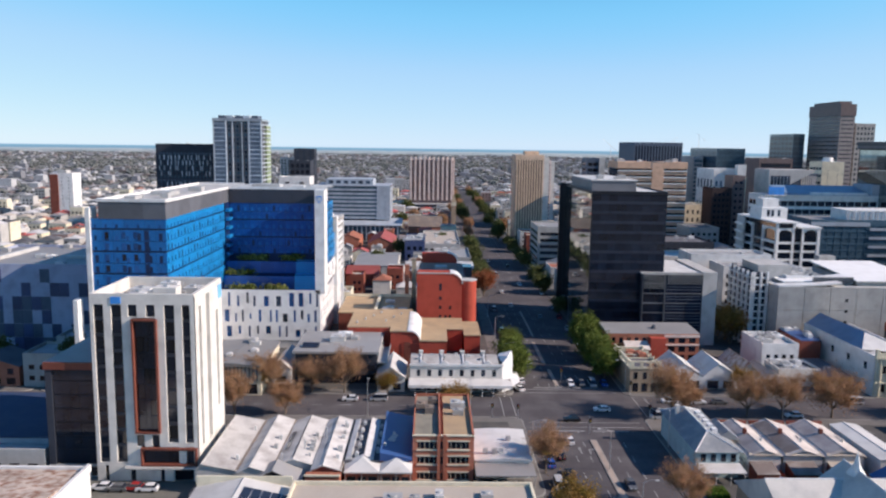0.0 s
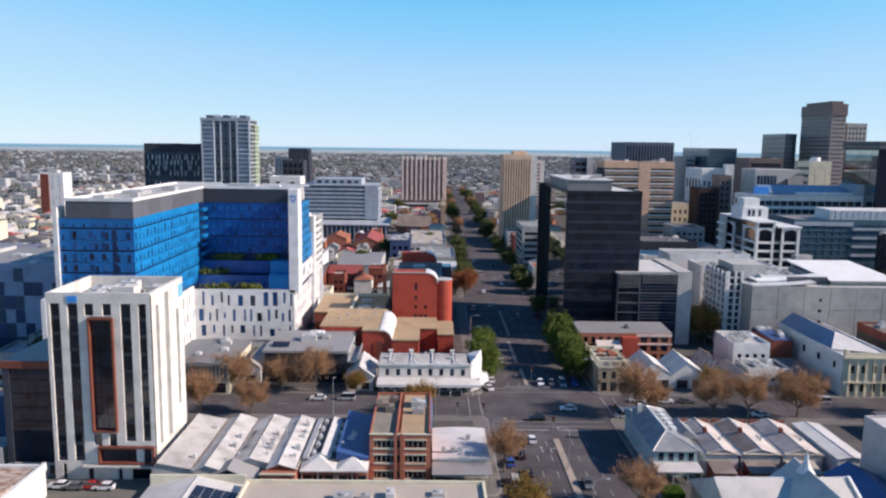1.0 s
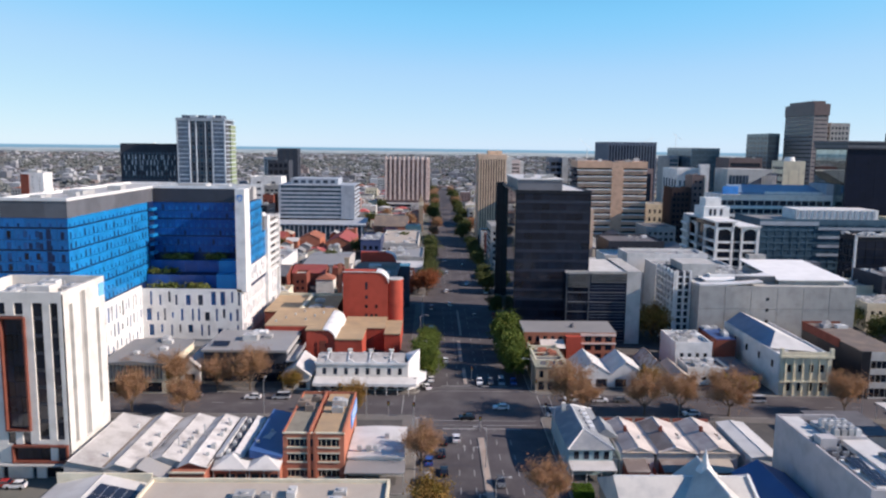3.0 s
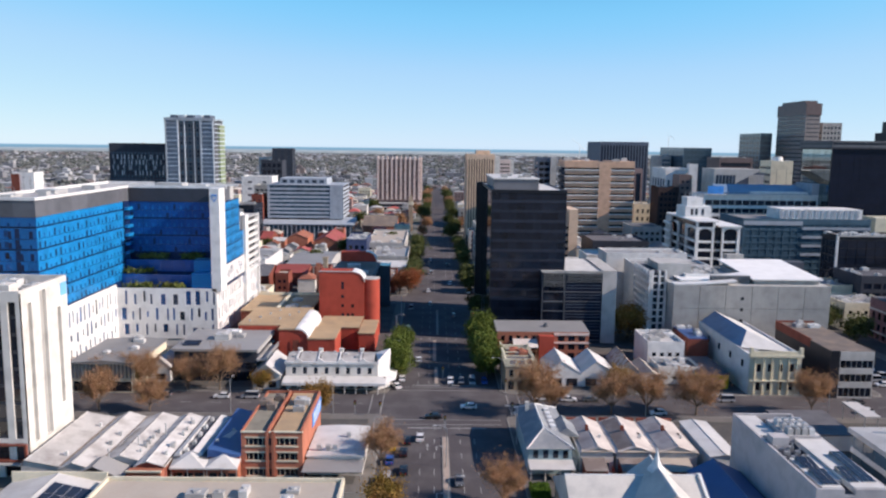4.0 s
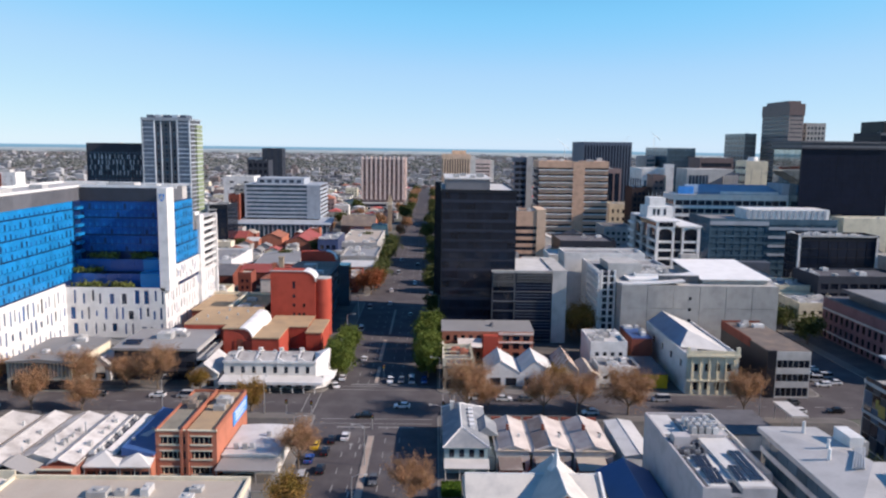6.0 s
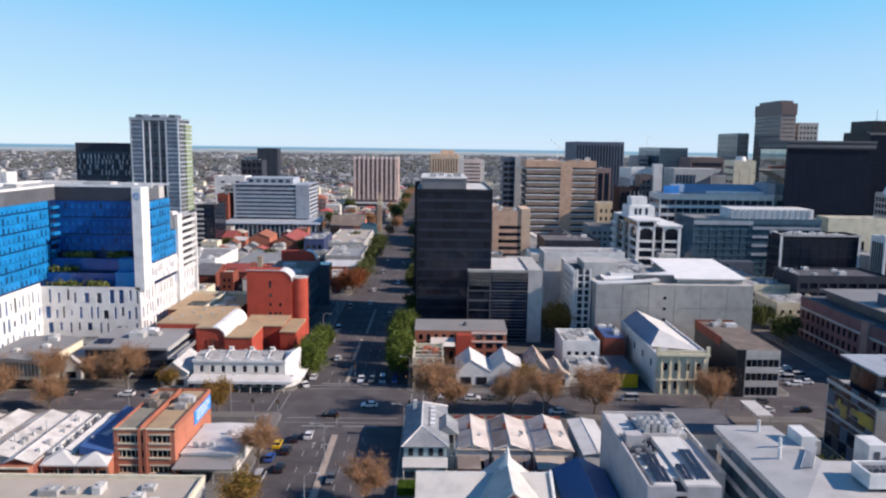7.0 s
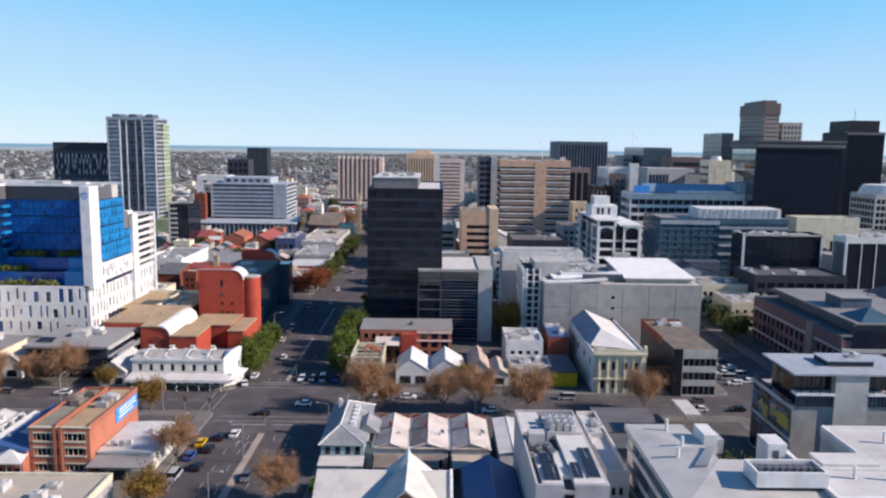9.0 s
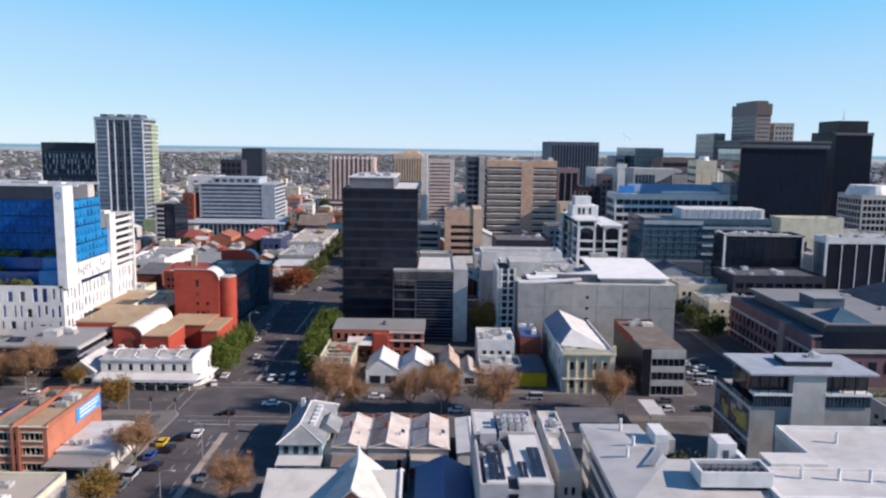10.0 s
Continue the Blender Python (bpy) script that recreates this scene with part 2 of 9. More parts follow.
ROOFPURE = mat("clean_white_membrane_roof", (0.82, 0.81, 0.79), 0.6, var=0.06, tint=(0.76, 0.75, 0.73))
TYRE = mat("tyre_rubber", (0.015, 0.015, 0.015), 0.9)
CARPAINT = {n: mat(n + "_car_paint", c, 0.25, var=0.03) for n, c in dict(white=(0.75, 0.75, 0.75), black=(0.015, 0.015, 0.017), silver=(0.42, 0.43, 0.44), blue=(0.03, 0.08, 0.3), red=(0.35, 0.03, 0.03), yellow=(0.7, 0.45, 0.02), grey=(0.12, 0.125, 0.13)).items()}
LAMPRED = mat("tail_lamp", (0.35, 0.01, 0.01), 0.3)
LAMPCLR = mat("head_lamp", (0.7, 0.7, 0.72), 0.15)

# ---- mesh tools ----
class M:
    """Collects boxes, prisms and faces into one mesh."""
    def __init__(self):
        self.v, self.f = [], []
    def add(self, vs, fs):
        n = len(self.v)
        self.v += [tuple(p) for p in vs]
        self.f += [tuple(n + i for i in f) for f in fs]
        return self
    def box(self, x0, x1, y0, y1, z0, z1):
        x0, x1, y0, y1 = min(x0, x1), max(x0, x1), min(y0, y1), max(y0, y1)
        return self.add([(x0, y0, z0), (x1, y0, z0), (x1, y1, z0), (x0, y1, z0), (x0, y0, z1), (x1, y0, z1), (x1, y1, z1), (x0, y1, z1)],
                        [(0, 3, 2, 1), (4, 5, 6, 7), (0, 1, 5, 4), (1, 2, 6, 5), (2, 3, 7, 6), (3, 0, 4, 7)])
    def prism(self, poly, z0, z1):
        n = len(poly)
        return self.add([(x, y, z0) for x, y in poly] + [(x, y, z1) for x, y in poly],
                        [tuple(range(n - 1, -1, -1)), tuple(range(n, 2 * n))] + [(i, (i + 1) % n, n + (i + 1) % n, n + i) for i in range(n)])
    def along_y(self, prof, y0, y1):
        """A closed profile of (x, z), counter-clockwise seen from -y, drawn out from y0 to y1."""
        n = len(prof)
        return self.add([(x, y0, z) for x, z in prof] + [(x, y1, z) for x, z in prof],
                        [tuple(range(n)), tuple(range(2 * n - 1, n - 1, -1))] + [((i + 1) % n, i, n + i, n + (i + 1) % n) for i in range(n)])
    def along_x(self, prof, x0, x1):
        n = len(prof)
        return self.add([(x0, y, z) for y, z in prof] + [(x1, y, z) for y, z in prof],
                        [tuple(range(n - 1, -1, -1)), tuple(range(n, 2 * n))] + [(i, (i + 1) % n, n + (i + 1) % n, n + i) for i in range(n)])
    def tube(self, a, b, ra, rb, n=6):
        a, b = Vector(a), Vector(b)
        q = (b - a).to_track_quat("Z", "Y")
        ring = [q @ Vector((math.cos(6.2832 * i / n), math.sin(6.2832 * i / n), 0)) for i in range(n)]
        return self.add([a + r * ra for r in ring] + [b + r * rb for r in ring],
                        [(i, (i + 1) % n, n + (i + 1) % n, n + i) for i in range(n)] + [tuple(range(n - 1, -1, -1)), tuple(range(n, 2 * n))])
    def mesh(self, name, material, o=(0, 0, 0)):
        me = bpy.data.meshes.new(name)
        me.from_pydata([(x - o[0], y - o[1], z - o[2]) for x, y, z in self.v], [], self.f)
        me.materials.append(material)
        return me

def thing(name, label, category, x, y, z=0.0, group="", kind=""):
    ob = new(name)
    ob.location = (x, y, z)
    return tagged(ob, label, category, group, kind)

def origin(ob):
    o = Vector(ob.location)
    return o if ob.parent is None else o + origin(ob.parent)

def part(name, m, material, parent, label=""):
    ob = new(name, m.mesh(name, material, origin(parent)))
    ob.parent = parent
    if label:
        ob["label"] = label
    return ob

def solid(name, m, material, label, category, kind="", group=""):
    """A thing that is one mesh."""
    return tagged(new(name, m.mesh(name, material)), label, category, group, kind)

def slab(m, face, plane, a0, a1, z0, z1, d0, d1):
    """A box on a facade: d0 and d1 are distances outward from the plane. F looks to -y, B to +y, R to +x, L to -x."""
    if face == "F":
        m.box(a0, a1, plane - d1, plane - d0, z0, z1)
    elif face == "B":
        m.box(a0, a1, plane + d0, plane + d1, z0, z1)
    elif face == "R":
        m.box(plane + d0, plane + d1, a0, a1, z0, z1)
    else:
        m.box(plane - d1, plane - d0, a0, a1, z0, z1)
    return m

PANES = {}
def pane(name, parent, face, plane, a0, a1, z0, z1, d0, d1, material, label=""):
    """One pane or panel on a facade; panes of one size share a mesh."""
    w, h = a1 - a0, z1 - z0
    key = (name, face, round(w, 2), round(h, 2), round(d1 - d0, 3), material.name)
    if key not in PANES:
        PANES[key] = slab(M(), face, 0, -w / 2, w / 2, -h / 2, h / 2, 0, d1 - d0).mesh(name, material)
    ob = new(name, PANES[key])
    ob.parent = parent
    s, a, z = (-1 if face in "FL" else 1), (a0 + a1) / 2, (z0 + z1) / 2
    p = plane + s * d0
    ob.location = (Vector((a, p, z)) if face in "FB" else Vector((p, a, z))) - origin(parent)
    if label:
        ob["label"] = label
    return ob

def even(a0, a1, n, share):
    p = (a1 - a0) / n
    return [(a0 + p * (i + 0.5 - share / 2), a0 + p * (i + 0.5 + share / 2)) for i in range(n)]

def facade(th, face, plane, a0, a1, z0, z1, cols, rows, wall, glass, depth=0.3, wname="wall", pname="window", joined=False):
    """A wall skin of piers and spandrels with its openings, and one pane in each opening."""
    m, g = M(), M()
    zs = [z0] + [z for r in rows for z in r] + [z1]
    for i in range(0, len(zs), 2):
        if zs[i + 1] - zs[i] > 0.01:
            slab(m, face, plane, a0, a1, zs[i], zs[i + 1], -depth, 0)
    es = [a0] + [a for c in cols for a in c] + [a1]
    for r0, r1 in rows:
        for i in range(0, len(es), 2):
            if es[i + 1] - es[i] > 0.01:
                slab(m, face, plane, es[i], es[i + 1], r0, r1, -depth, 0)
        for c0, c1 in cols:
            if joined:
                slab(g, face, plane, c0, c1, r0, r1, -depth, -depth + 0.06)
            else:
                pane(pname, th, face, plane, c0, c1, r0, r1, -depth, -depth + 0.06, glass)
    if joined:
        part("glazing", g, glass, th)["kind"] = "stuff"
    return part(wname, m, wall, th)

def flat_roof(th, x0, x1, y0, y1, h, roof, wall, para=0.9, t=0.35):
    part("roof", M().box(x0 + t, x1 - t, y0 + t, y1 - t, h - 0.4, h), roof, th)
    m = M()
    m.box(x0, x1, y0, y0 + t, h - 0.4, h + para).box(x0, x1, y1 - t, y1, h - 0.4, h + para)
    m.box(x0, x0 + t, y0 + t, y1 - t, h - 0.4, h + para).box(x1 - t, x1, y0 + t, y1 - t, h - 0.4, h + para)
    part("parapet", m, wall, th)

rng = random.Random(7)
def units(th, x0, x1, y0, y1, z, n, material=None, big=1.0):
    """Air-conditioning plant on a flat roof: a cased unit with a fan cowl each."""
    for i in range(n):
        x, y = rng.uniform(x0 + 1, x1 - 1), rng.uniform(y0 + 1, y1 - 1)
        w, d, h = rng.uniform(0.7, 1.8) * big, rng.uniform(0.7, 1.6) * big, rng.uniform(0.7, 1.5) * big
        m = M().box(x - w, x + w, y - d, y + d, z, z + h)
        m.tube((x, y, z + h), (x, y, z + h + 0.25), min(w, d) * 0.6, min(w, d) * 0.55, 10)
        part("rooftop_unit", m, material or UNIT, th)

def block(name, label, x0, x1, y0, y1, h, wall, roof, glass=GLASS, faces=None, joined=False, z0=0.0, n_units=3, category="building", depth=0.3, para=0.9, end=0.8, base=1.0, top=1.2):
    """A flat-roofed building: a core, skins with openings on the named faces, roof, parapet and plant.
    faces: letter -> (columns, storeys, share of width open, share of height open)."""
    th = thing(name, label, category, (x0 + x1) / 2, (y0 + y1) / 2, 0)
    faces = faces or {}
    i = {k: (depth if k in faces else 0.0) for k in "FBRL"}
    part("core", M().box(x0 + i["L"], x1 - i["R"], y0 + i["F"], y1 - i["B"], z0, h - 0.4), wall, th)
    for k, (nx, nz, fw, fh) in faces.items():
        plane, a0, a1 = dict(F=(y0, x0, x1), B=(y1, x0, x1), R=(x1, y0, y1), L=(x0, y0, y1))[k]
        if k in "RL":
            a0, a1 = a0 + i["F"], a1 - i["B"]
        facade(th, k, plane, a0, a1, z0, h - 0.4, even(a0 + end, a1 - end, nx, fw), even(z0 + base, h - 0.4 - top, nz, fh), wall, glass, depth, joined=joined or (y0 > 330 and nx * nz > 12))
    flat_roof(th, x0, x1, y0, y1, h, roof, wall, para)
    if n_units:
        units(th, x0, x1, y0, y1, h, n_units)
    return th

def gabled(name, label, x0, x1, y0, y1, eave, ridge, axis, wall, roof, hip=0.0, category="building", ridge_at=0.5, over=0.3, openings=True, group=""):
    """A pitched roof on four walls. axis: the way the ridge runs; hip: how far the ridge stops short of the ends."""
    th = thing(name, label, category, (x0 + x1) / 2, (y0 + y1) / 2, 0, group)
    m = M()
    if axis == "y":
        rx = x0 + (x1 - x0) * ridge_at
        prof = [(x0, 0), (x1, 0), (x1, eave)] + ([(rx, ridge)] if not hip else []) + [(x0, eave)]
        m.along_y(prof, y0, y1)
    else:
        ry = y0 + (y1 - y0) * ridge_at
        prof = [(y0, 0), (y1, 0), (y1, eave)] + ([(ry, ridge)] if not hip else []) + [(y0, eave)]
        m.along_x(prof, x0, x1)
    part("wall", m, wall, th)
    o, t = over, 0.16
    X0, X1, Y0, Y1 = x0 - o, x1 + o, y0 - o, y1 + o
    if axis == "y":
        a, b = (rx, Y0 + hip, ridge), (rx, Y1 - hip, ridge)
        fs = [(0, 4, 5, 3), (1, 2, 5, 4)] + ([(0, 1, 4), (2, 3, 5)] if hip else [])
    else:
        a, b = (X0 + hip, ry, ridge), (X1 - hip, ry, ridge)
        fs = [(0, 1, 5, 4), (2, 3, 4, 5)] + ([(3, 0, 4), (1, 2, 5)] if hip else [])
    vs = [(X0, Y0, eave), (X1, Y0, eave), (X1, Y1, eave), (X0, Y1, eave), a, b]
    m = M()
    for f in fs:
        n = len(f)
        p = [vs[i] for i in f]
        m.add([(x, y, z + t) for x, y, z in p] + [(x, y, z) for x, y, z in p],
              [tuple(range(n)), tuple(range(2 * n - 1, n - 1, -1))] + [((i + 1) % n, i, n + i, n + (i + 1) % n) for i in range(n)])
    part("roof", m, roof, th)
    part("ridge_capping", M().tube(Vector(a) + Vector((0, 0, t)), Vector(b) + Vector((0, 0, t)), 0.14, 0.14, 5), roof, th)
    if openings:
        n = max(1, int((x1 - x0) / 3.5))
        for c0, c1 in even(x0 + 0.4, x1 - 0.4, n, 0.6) if y0 < 300 else []:
            pane("window", th, "F", y0, c0, c1, 0.7, min(eave - 0.4, 2.6), 0.0, 0.05, GLASS)
            if eave > 5.2:
                pane("window", th, "F", y0, c0 + 0.4, c1 - 0.4, 3.6, eave - 0.5, 0.0, 0.05, GLASS)
    return th

# ---- ground, streets and kerbs ----
def disc(r, z, n=96):
    return M().add([(r * math.cos(6.28318 * i / n), r * math.sin(6.28318 * i / n), z) for i in range(n)], [tuple(range(n))])

solid("ground", disc(4900, -0.12), LAND, "flat grey-green suburban ground reaching the horizon", "ground", "structure")
ST_X0, ST_X1 = 24.0, 55.5      # kerbs of the avenue
CR_Y0, CR_Y1 = 187.0, 204.0    # kerbs of the cross street
solid("road", M().box(ST_X0 - 0.5, ST_X1 + 0.5, 60, 1300, -0.1, 0.0), ASPHALT, "dark grey asphalt avenue with worn lane markings", "road", "structure")
solid("road", M().box(-420, ST_X0 - 0.5, CR_Y0 - 0.3, CR_Y1 + 0.3, -0.1, 0.0).box(ST_X1 + 0.5, 420, CR_Y0 - 0.3, CR_Y1 + 0.3, -0.1, 0.0), ASPHALT, "dark grey asphalt cross street", "road", "structure")
solid("road", M().box(-420, ST_X0 - 0.5, 327, 341, -0.1, 0.0).box(ST_X1 + 0.5, 147, 327, 341, -0.1, 0.0), ASPHALT, "asphalt side street crossing the avenue", "road", "structure")
solid("road", M().box(166, 188, CR_Y1 + 0.3, 327, -0.1, 0.0), ASPHALT, "shaded asphalt side street", "road", "structure")

def pavement(x0, x1, y0, y1, inner, label):
    """A city block: a paved plate with a kerb edge round it."""
    r, n = 3.0, 5
    pts = []
    for cx, cy, a in ((x1 - r, y0 + r, -90), (x1 - r, y1 - r, 0), (x0 + r, y1 - r, 90), (x0 + r, y0 + r, 180)):
        pts += [(cx + r * math.cos(radians(a + 90 * i / n)), cy + r * math.sin(radians(a + 90 * i / n))) for i in range(n + 1)]
    th = thing("pavement", label, "pavement", (x0 + x1) / 2, (y0 + y1) / 2, 0, kind="structure")
    part("kerb", M().prism(pts, -0.1, 0.14), KERB, th)
    cx, cy = (x0 + x1) / 2, (y0 + y1) / 2
    shr = [(x + (0.3 if x < cx else -0.3), y + (0.3 if y < cy else -0.3)) for x, y in pts]
    part("paving", M().prism(shr, 0.0, 0.16), PAVE, th)
    if inner:
        part("yard", M().box(x0 + 4, x1 - 4, y0 + 4, y1 - 4, 0.0, 0.175), inner, th)

pavement(-46, ST_X0, 142, CR_Y0, LOT, "worn concrete footpath round the shop block")
pavement(-300, -46.5, 149, CR_Y0, LOT, "concrete footpath beside the hotel")
pavement(ST_X1, 164, 60, CR_Y0, LOT, "concrete footpath beside the villa and church")
pavement(-62, ST_X0, 60, 136.5, LOT, "concrete footpath of the front block")
pavement(-110, ST_X0, CR_Y1, 327, LOT, "concrete footpath beside the white corner pub")
pavement(ST_X1, 166, CR_Y1, 327, LOT, "concrete footpath beside the black tower")
pavement(188, 420, CR_Y1, 327, LOT, "concrete footpath beside the pink building")
pavement(168, 420, 60, CR_Y0, LOT, "concrete footpath round the white office block")
pavement(147, 420, 327.4, 340.7, LOT, "paved forecourt of the white-framed office")
pavement(-110, ST_X0, 341, 560, LOT, "footpath of the market block")
pavement(ST_X1, 420, 341, 560, LOT, "footpath of the office blocks")
pavement(-420, -112, CR_Y1, 327, LOT, "footpath of the warehouse block")

def paint(m, label):
    return solid("road_marking", m, PAINTL, label, "road marking", "structure")
def dashes(x, y0, y1, on=3.0, off=5.5, w=0.16):
    m, y = M(), y0
    while y < y1:
        m.box(x - w / 2, x + w / 2, y, min(y + on, y1), 0.0, 0.012)
        y += on + off
    return m
for x in (33.6, 36.8, 43.0, 46.4):
    paint(dashes(x, 66, 178), "dashed white lane line worn into the asphalt")
    paint(dashes(x - 1.6, 212, 318), "dashed white lane line worn into the asphalt")
    paint(dashes(x, 350, 900), "dashed white lane line worn into the asphalt")
for x0, x1 in ((30.3, 38.6), (40.6, 49.7)):
    paint(M().box(x0, x1, 177.6, 178.1, 0.0, 0.012), "white stop line across the lanes")
    paint(M().box(x0, x1, 211.0, 211.5, 0.0, 0.012), "white stop line across the lanes")
for yy in (180.2, 183.4, 206.6, 209.4):
    paint(M().box(ST_X0 + 1.5, ST_X1 - 1.5, yy, yy + 0.2, 0.0, 0.012), "thin white crossing line")
for xx in (19.5, 22.6, 57.0, 60.2):
    paint(M().box(xx, xx + 0.2, CR_Y0 + 1, CR_Y1 - 1, 0.0, 0.012), "thin white crossing line")
for x0, x1 in ((-200, 17), (63, 300)):
    m = M()
    x = x0
    while x < x1:
        m.box(x, min(x + 3, x1), 195.4, 195.56, 0.0, 0.012)
        x += 8
    paint(m, "dashed white centre line of the cross street")
def arrow(x, y, turn):
    m = M().box(x - 0.12, x + 0.12, y, y + 2.6, 0.0, 0.012)
    if turn:
        m.box(x, x + 1.0, y + 2.4, y + 2.62, 0.0, 0.012)
        m.add([(x + 0.9, y + 2.0, 0.012), (x + 1.7, y + 2.5, 0.012), (x + 0.9, y + 3.0, 0.012)], [(0, 1, 2)])
    else:
        m.add([(x - 0.5, y + 2.6, 0.012), (x + 0.5, y + 2.6, 0.012), (x, y + 3.8, 0.012)], [(0, 1, 2)])
    paint(m, "white turning arrow on the lane")
arrow(37.3, 164, True), arrow(37.3, 140, True), arrow(35.2, 164, False)
def median(x, y0, y1, w=0.8):
    th = thing("median_strip", "narrow pale concrete median strip with raised kerbs", "median", x, (y0 + y1) / 2, kind="structure")
    part("kerb", M().box(x - w, x + w, y0, y1, 0.0, 0.16), KERB, th)
    part("infill", M().box(x + 0.2 - w, x - 0.2 + w, y0 + 0.3, y1 - 0.3, 0.0, 0.175), MEDIAN, th)
median(39.4, 62, 172), median(37.4, 212.5, 229, 0.55), median(36.9, 236, 262, 0.6), median(38, 270, 312, 0.45)

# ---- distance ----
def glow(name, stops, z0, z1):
    """Emissive stand-in for distance: haze painted as bands by height, broken up by long low streaks of trees and pale
    roofs.
    """
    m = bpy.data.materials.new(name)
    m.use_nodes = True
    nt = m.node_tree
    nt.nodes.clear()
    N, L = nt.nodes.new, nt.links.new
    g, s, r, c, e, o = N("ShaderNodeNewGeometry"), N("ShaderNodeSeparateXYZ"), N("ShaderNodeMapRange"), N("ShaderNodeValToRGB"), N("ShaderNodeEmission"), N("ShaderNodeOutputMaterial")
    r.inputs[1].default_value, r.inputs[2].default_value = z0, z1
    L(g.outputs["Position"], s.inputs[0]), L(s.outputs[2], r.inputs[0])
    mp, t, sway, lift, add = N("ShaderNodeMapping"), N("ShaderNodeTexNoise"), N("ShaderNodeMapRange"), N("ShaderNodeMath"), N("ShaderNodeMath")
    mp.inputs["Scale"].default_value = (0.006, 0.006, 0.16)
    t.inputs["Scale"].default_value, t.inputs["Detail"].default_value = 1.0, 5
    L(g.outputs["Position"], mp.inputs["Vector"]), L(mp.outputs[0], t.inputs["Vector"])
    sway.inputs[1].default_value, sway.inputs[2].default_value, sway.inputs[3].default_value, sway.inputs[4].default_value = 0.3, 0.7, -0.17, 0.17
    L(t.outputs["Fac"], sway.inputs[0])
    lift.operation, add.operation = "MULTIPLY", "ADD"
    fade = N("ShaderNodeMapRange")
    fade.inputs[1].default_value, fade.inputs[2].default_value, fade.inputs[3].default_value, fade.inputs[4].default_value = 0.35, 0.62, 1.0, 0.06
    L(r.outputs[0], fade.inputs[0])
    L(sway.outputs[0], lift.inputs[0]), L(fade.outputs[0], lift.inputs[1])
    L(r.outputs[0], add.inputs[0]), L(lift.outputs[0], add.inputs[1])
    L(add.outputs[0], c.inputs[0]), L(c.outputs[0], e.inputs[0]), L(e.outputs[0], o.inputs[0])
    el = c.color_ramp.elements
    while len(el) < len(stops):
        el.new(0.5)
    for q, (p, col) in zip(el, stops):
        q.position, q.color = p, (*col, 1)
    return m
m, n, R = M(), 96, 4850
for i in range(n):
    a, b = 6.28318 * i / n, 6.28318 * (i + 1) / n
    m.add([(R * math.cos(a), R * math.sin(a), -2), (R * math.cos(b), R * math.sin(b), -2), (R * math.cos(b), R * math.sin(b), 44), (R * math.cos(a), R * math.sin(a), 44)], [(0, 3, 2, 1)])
solid("backdrop", m, glow("glowing_far_haze_and_sea", [(0.0, (0.13, 0.16, 0.19)), (0.14, (0.2, 0.23, 0.27)), (0.26, (0.36, 0.39, 0.43)), (0.38, (0.24, 0.29, 0.35)), (0.5, (0.38, 0.42, 0.48)), (0.6, (0.18, 0.3, 0.42)), (0.86, (0.16, 0.32, 0.47)), (1.0, (0.42, 0.55, 0.66))], -2, 44),
      "glowing backdrop painted with a hazy coastal plain and blue sea", "backdrop", "structure")

# ---- the blue student housing tower on its white podium ----
OCC = []
def claim(*r):
    OCC.append(r)

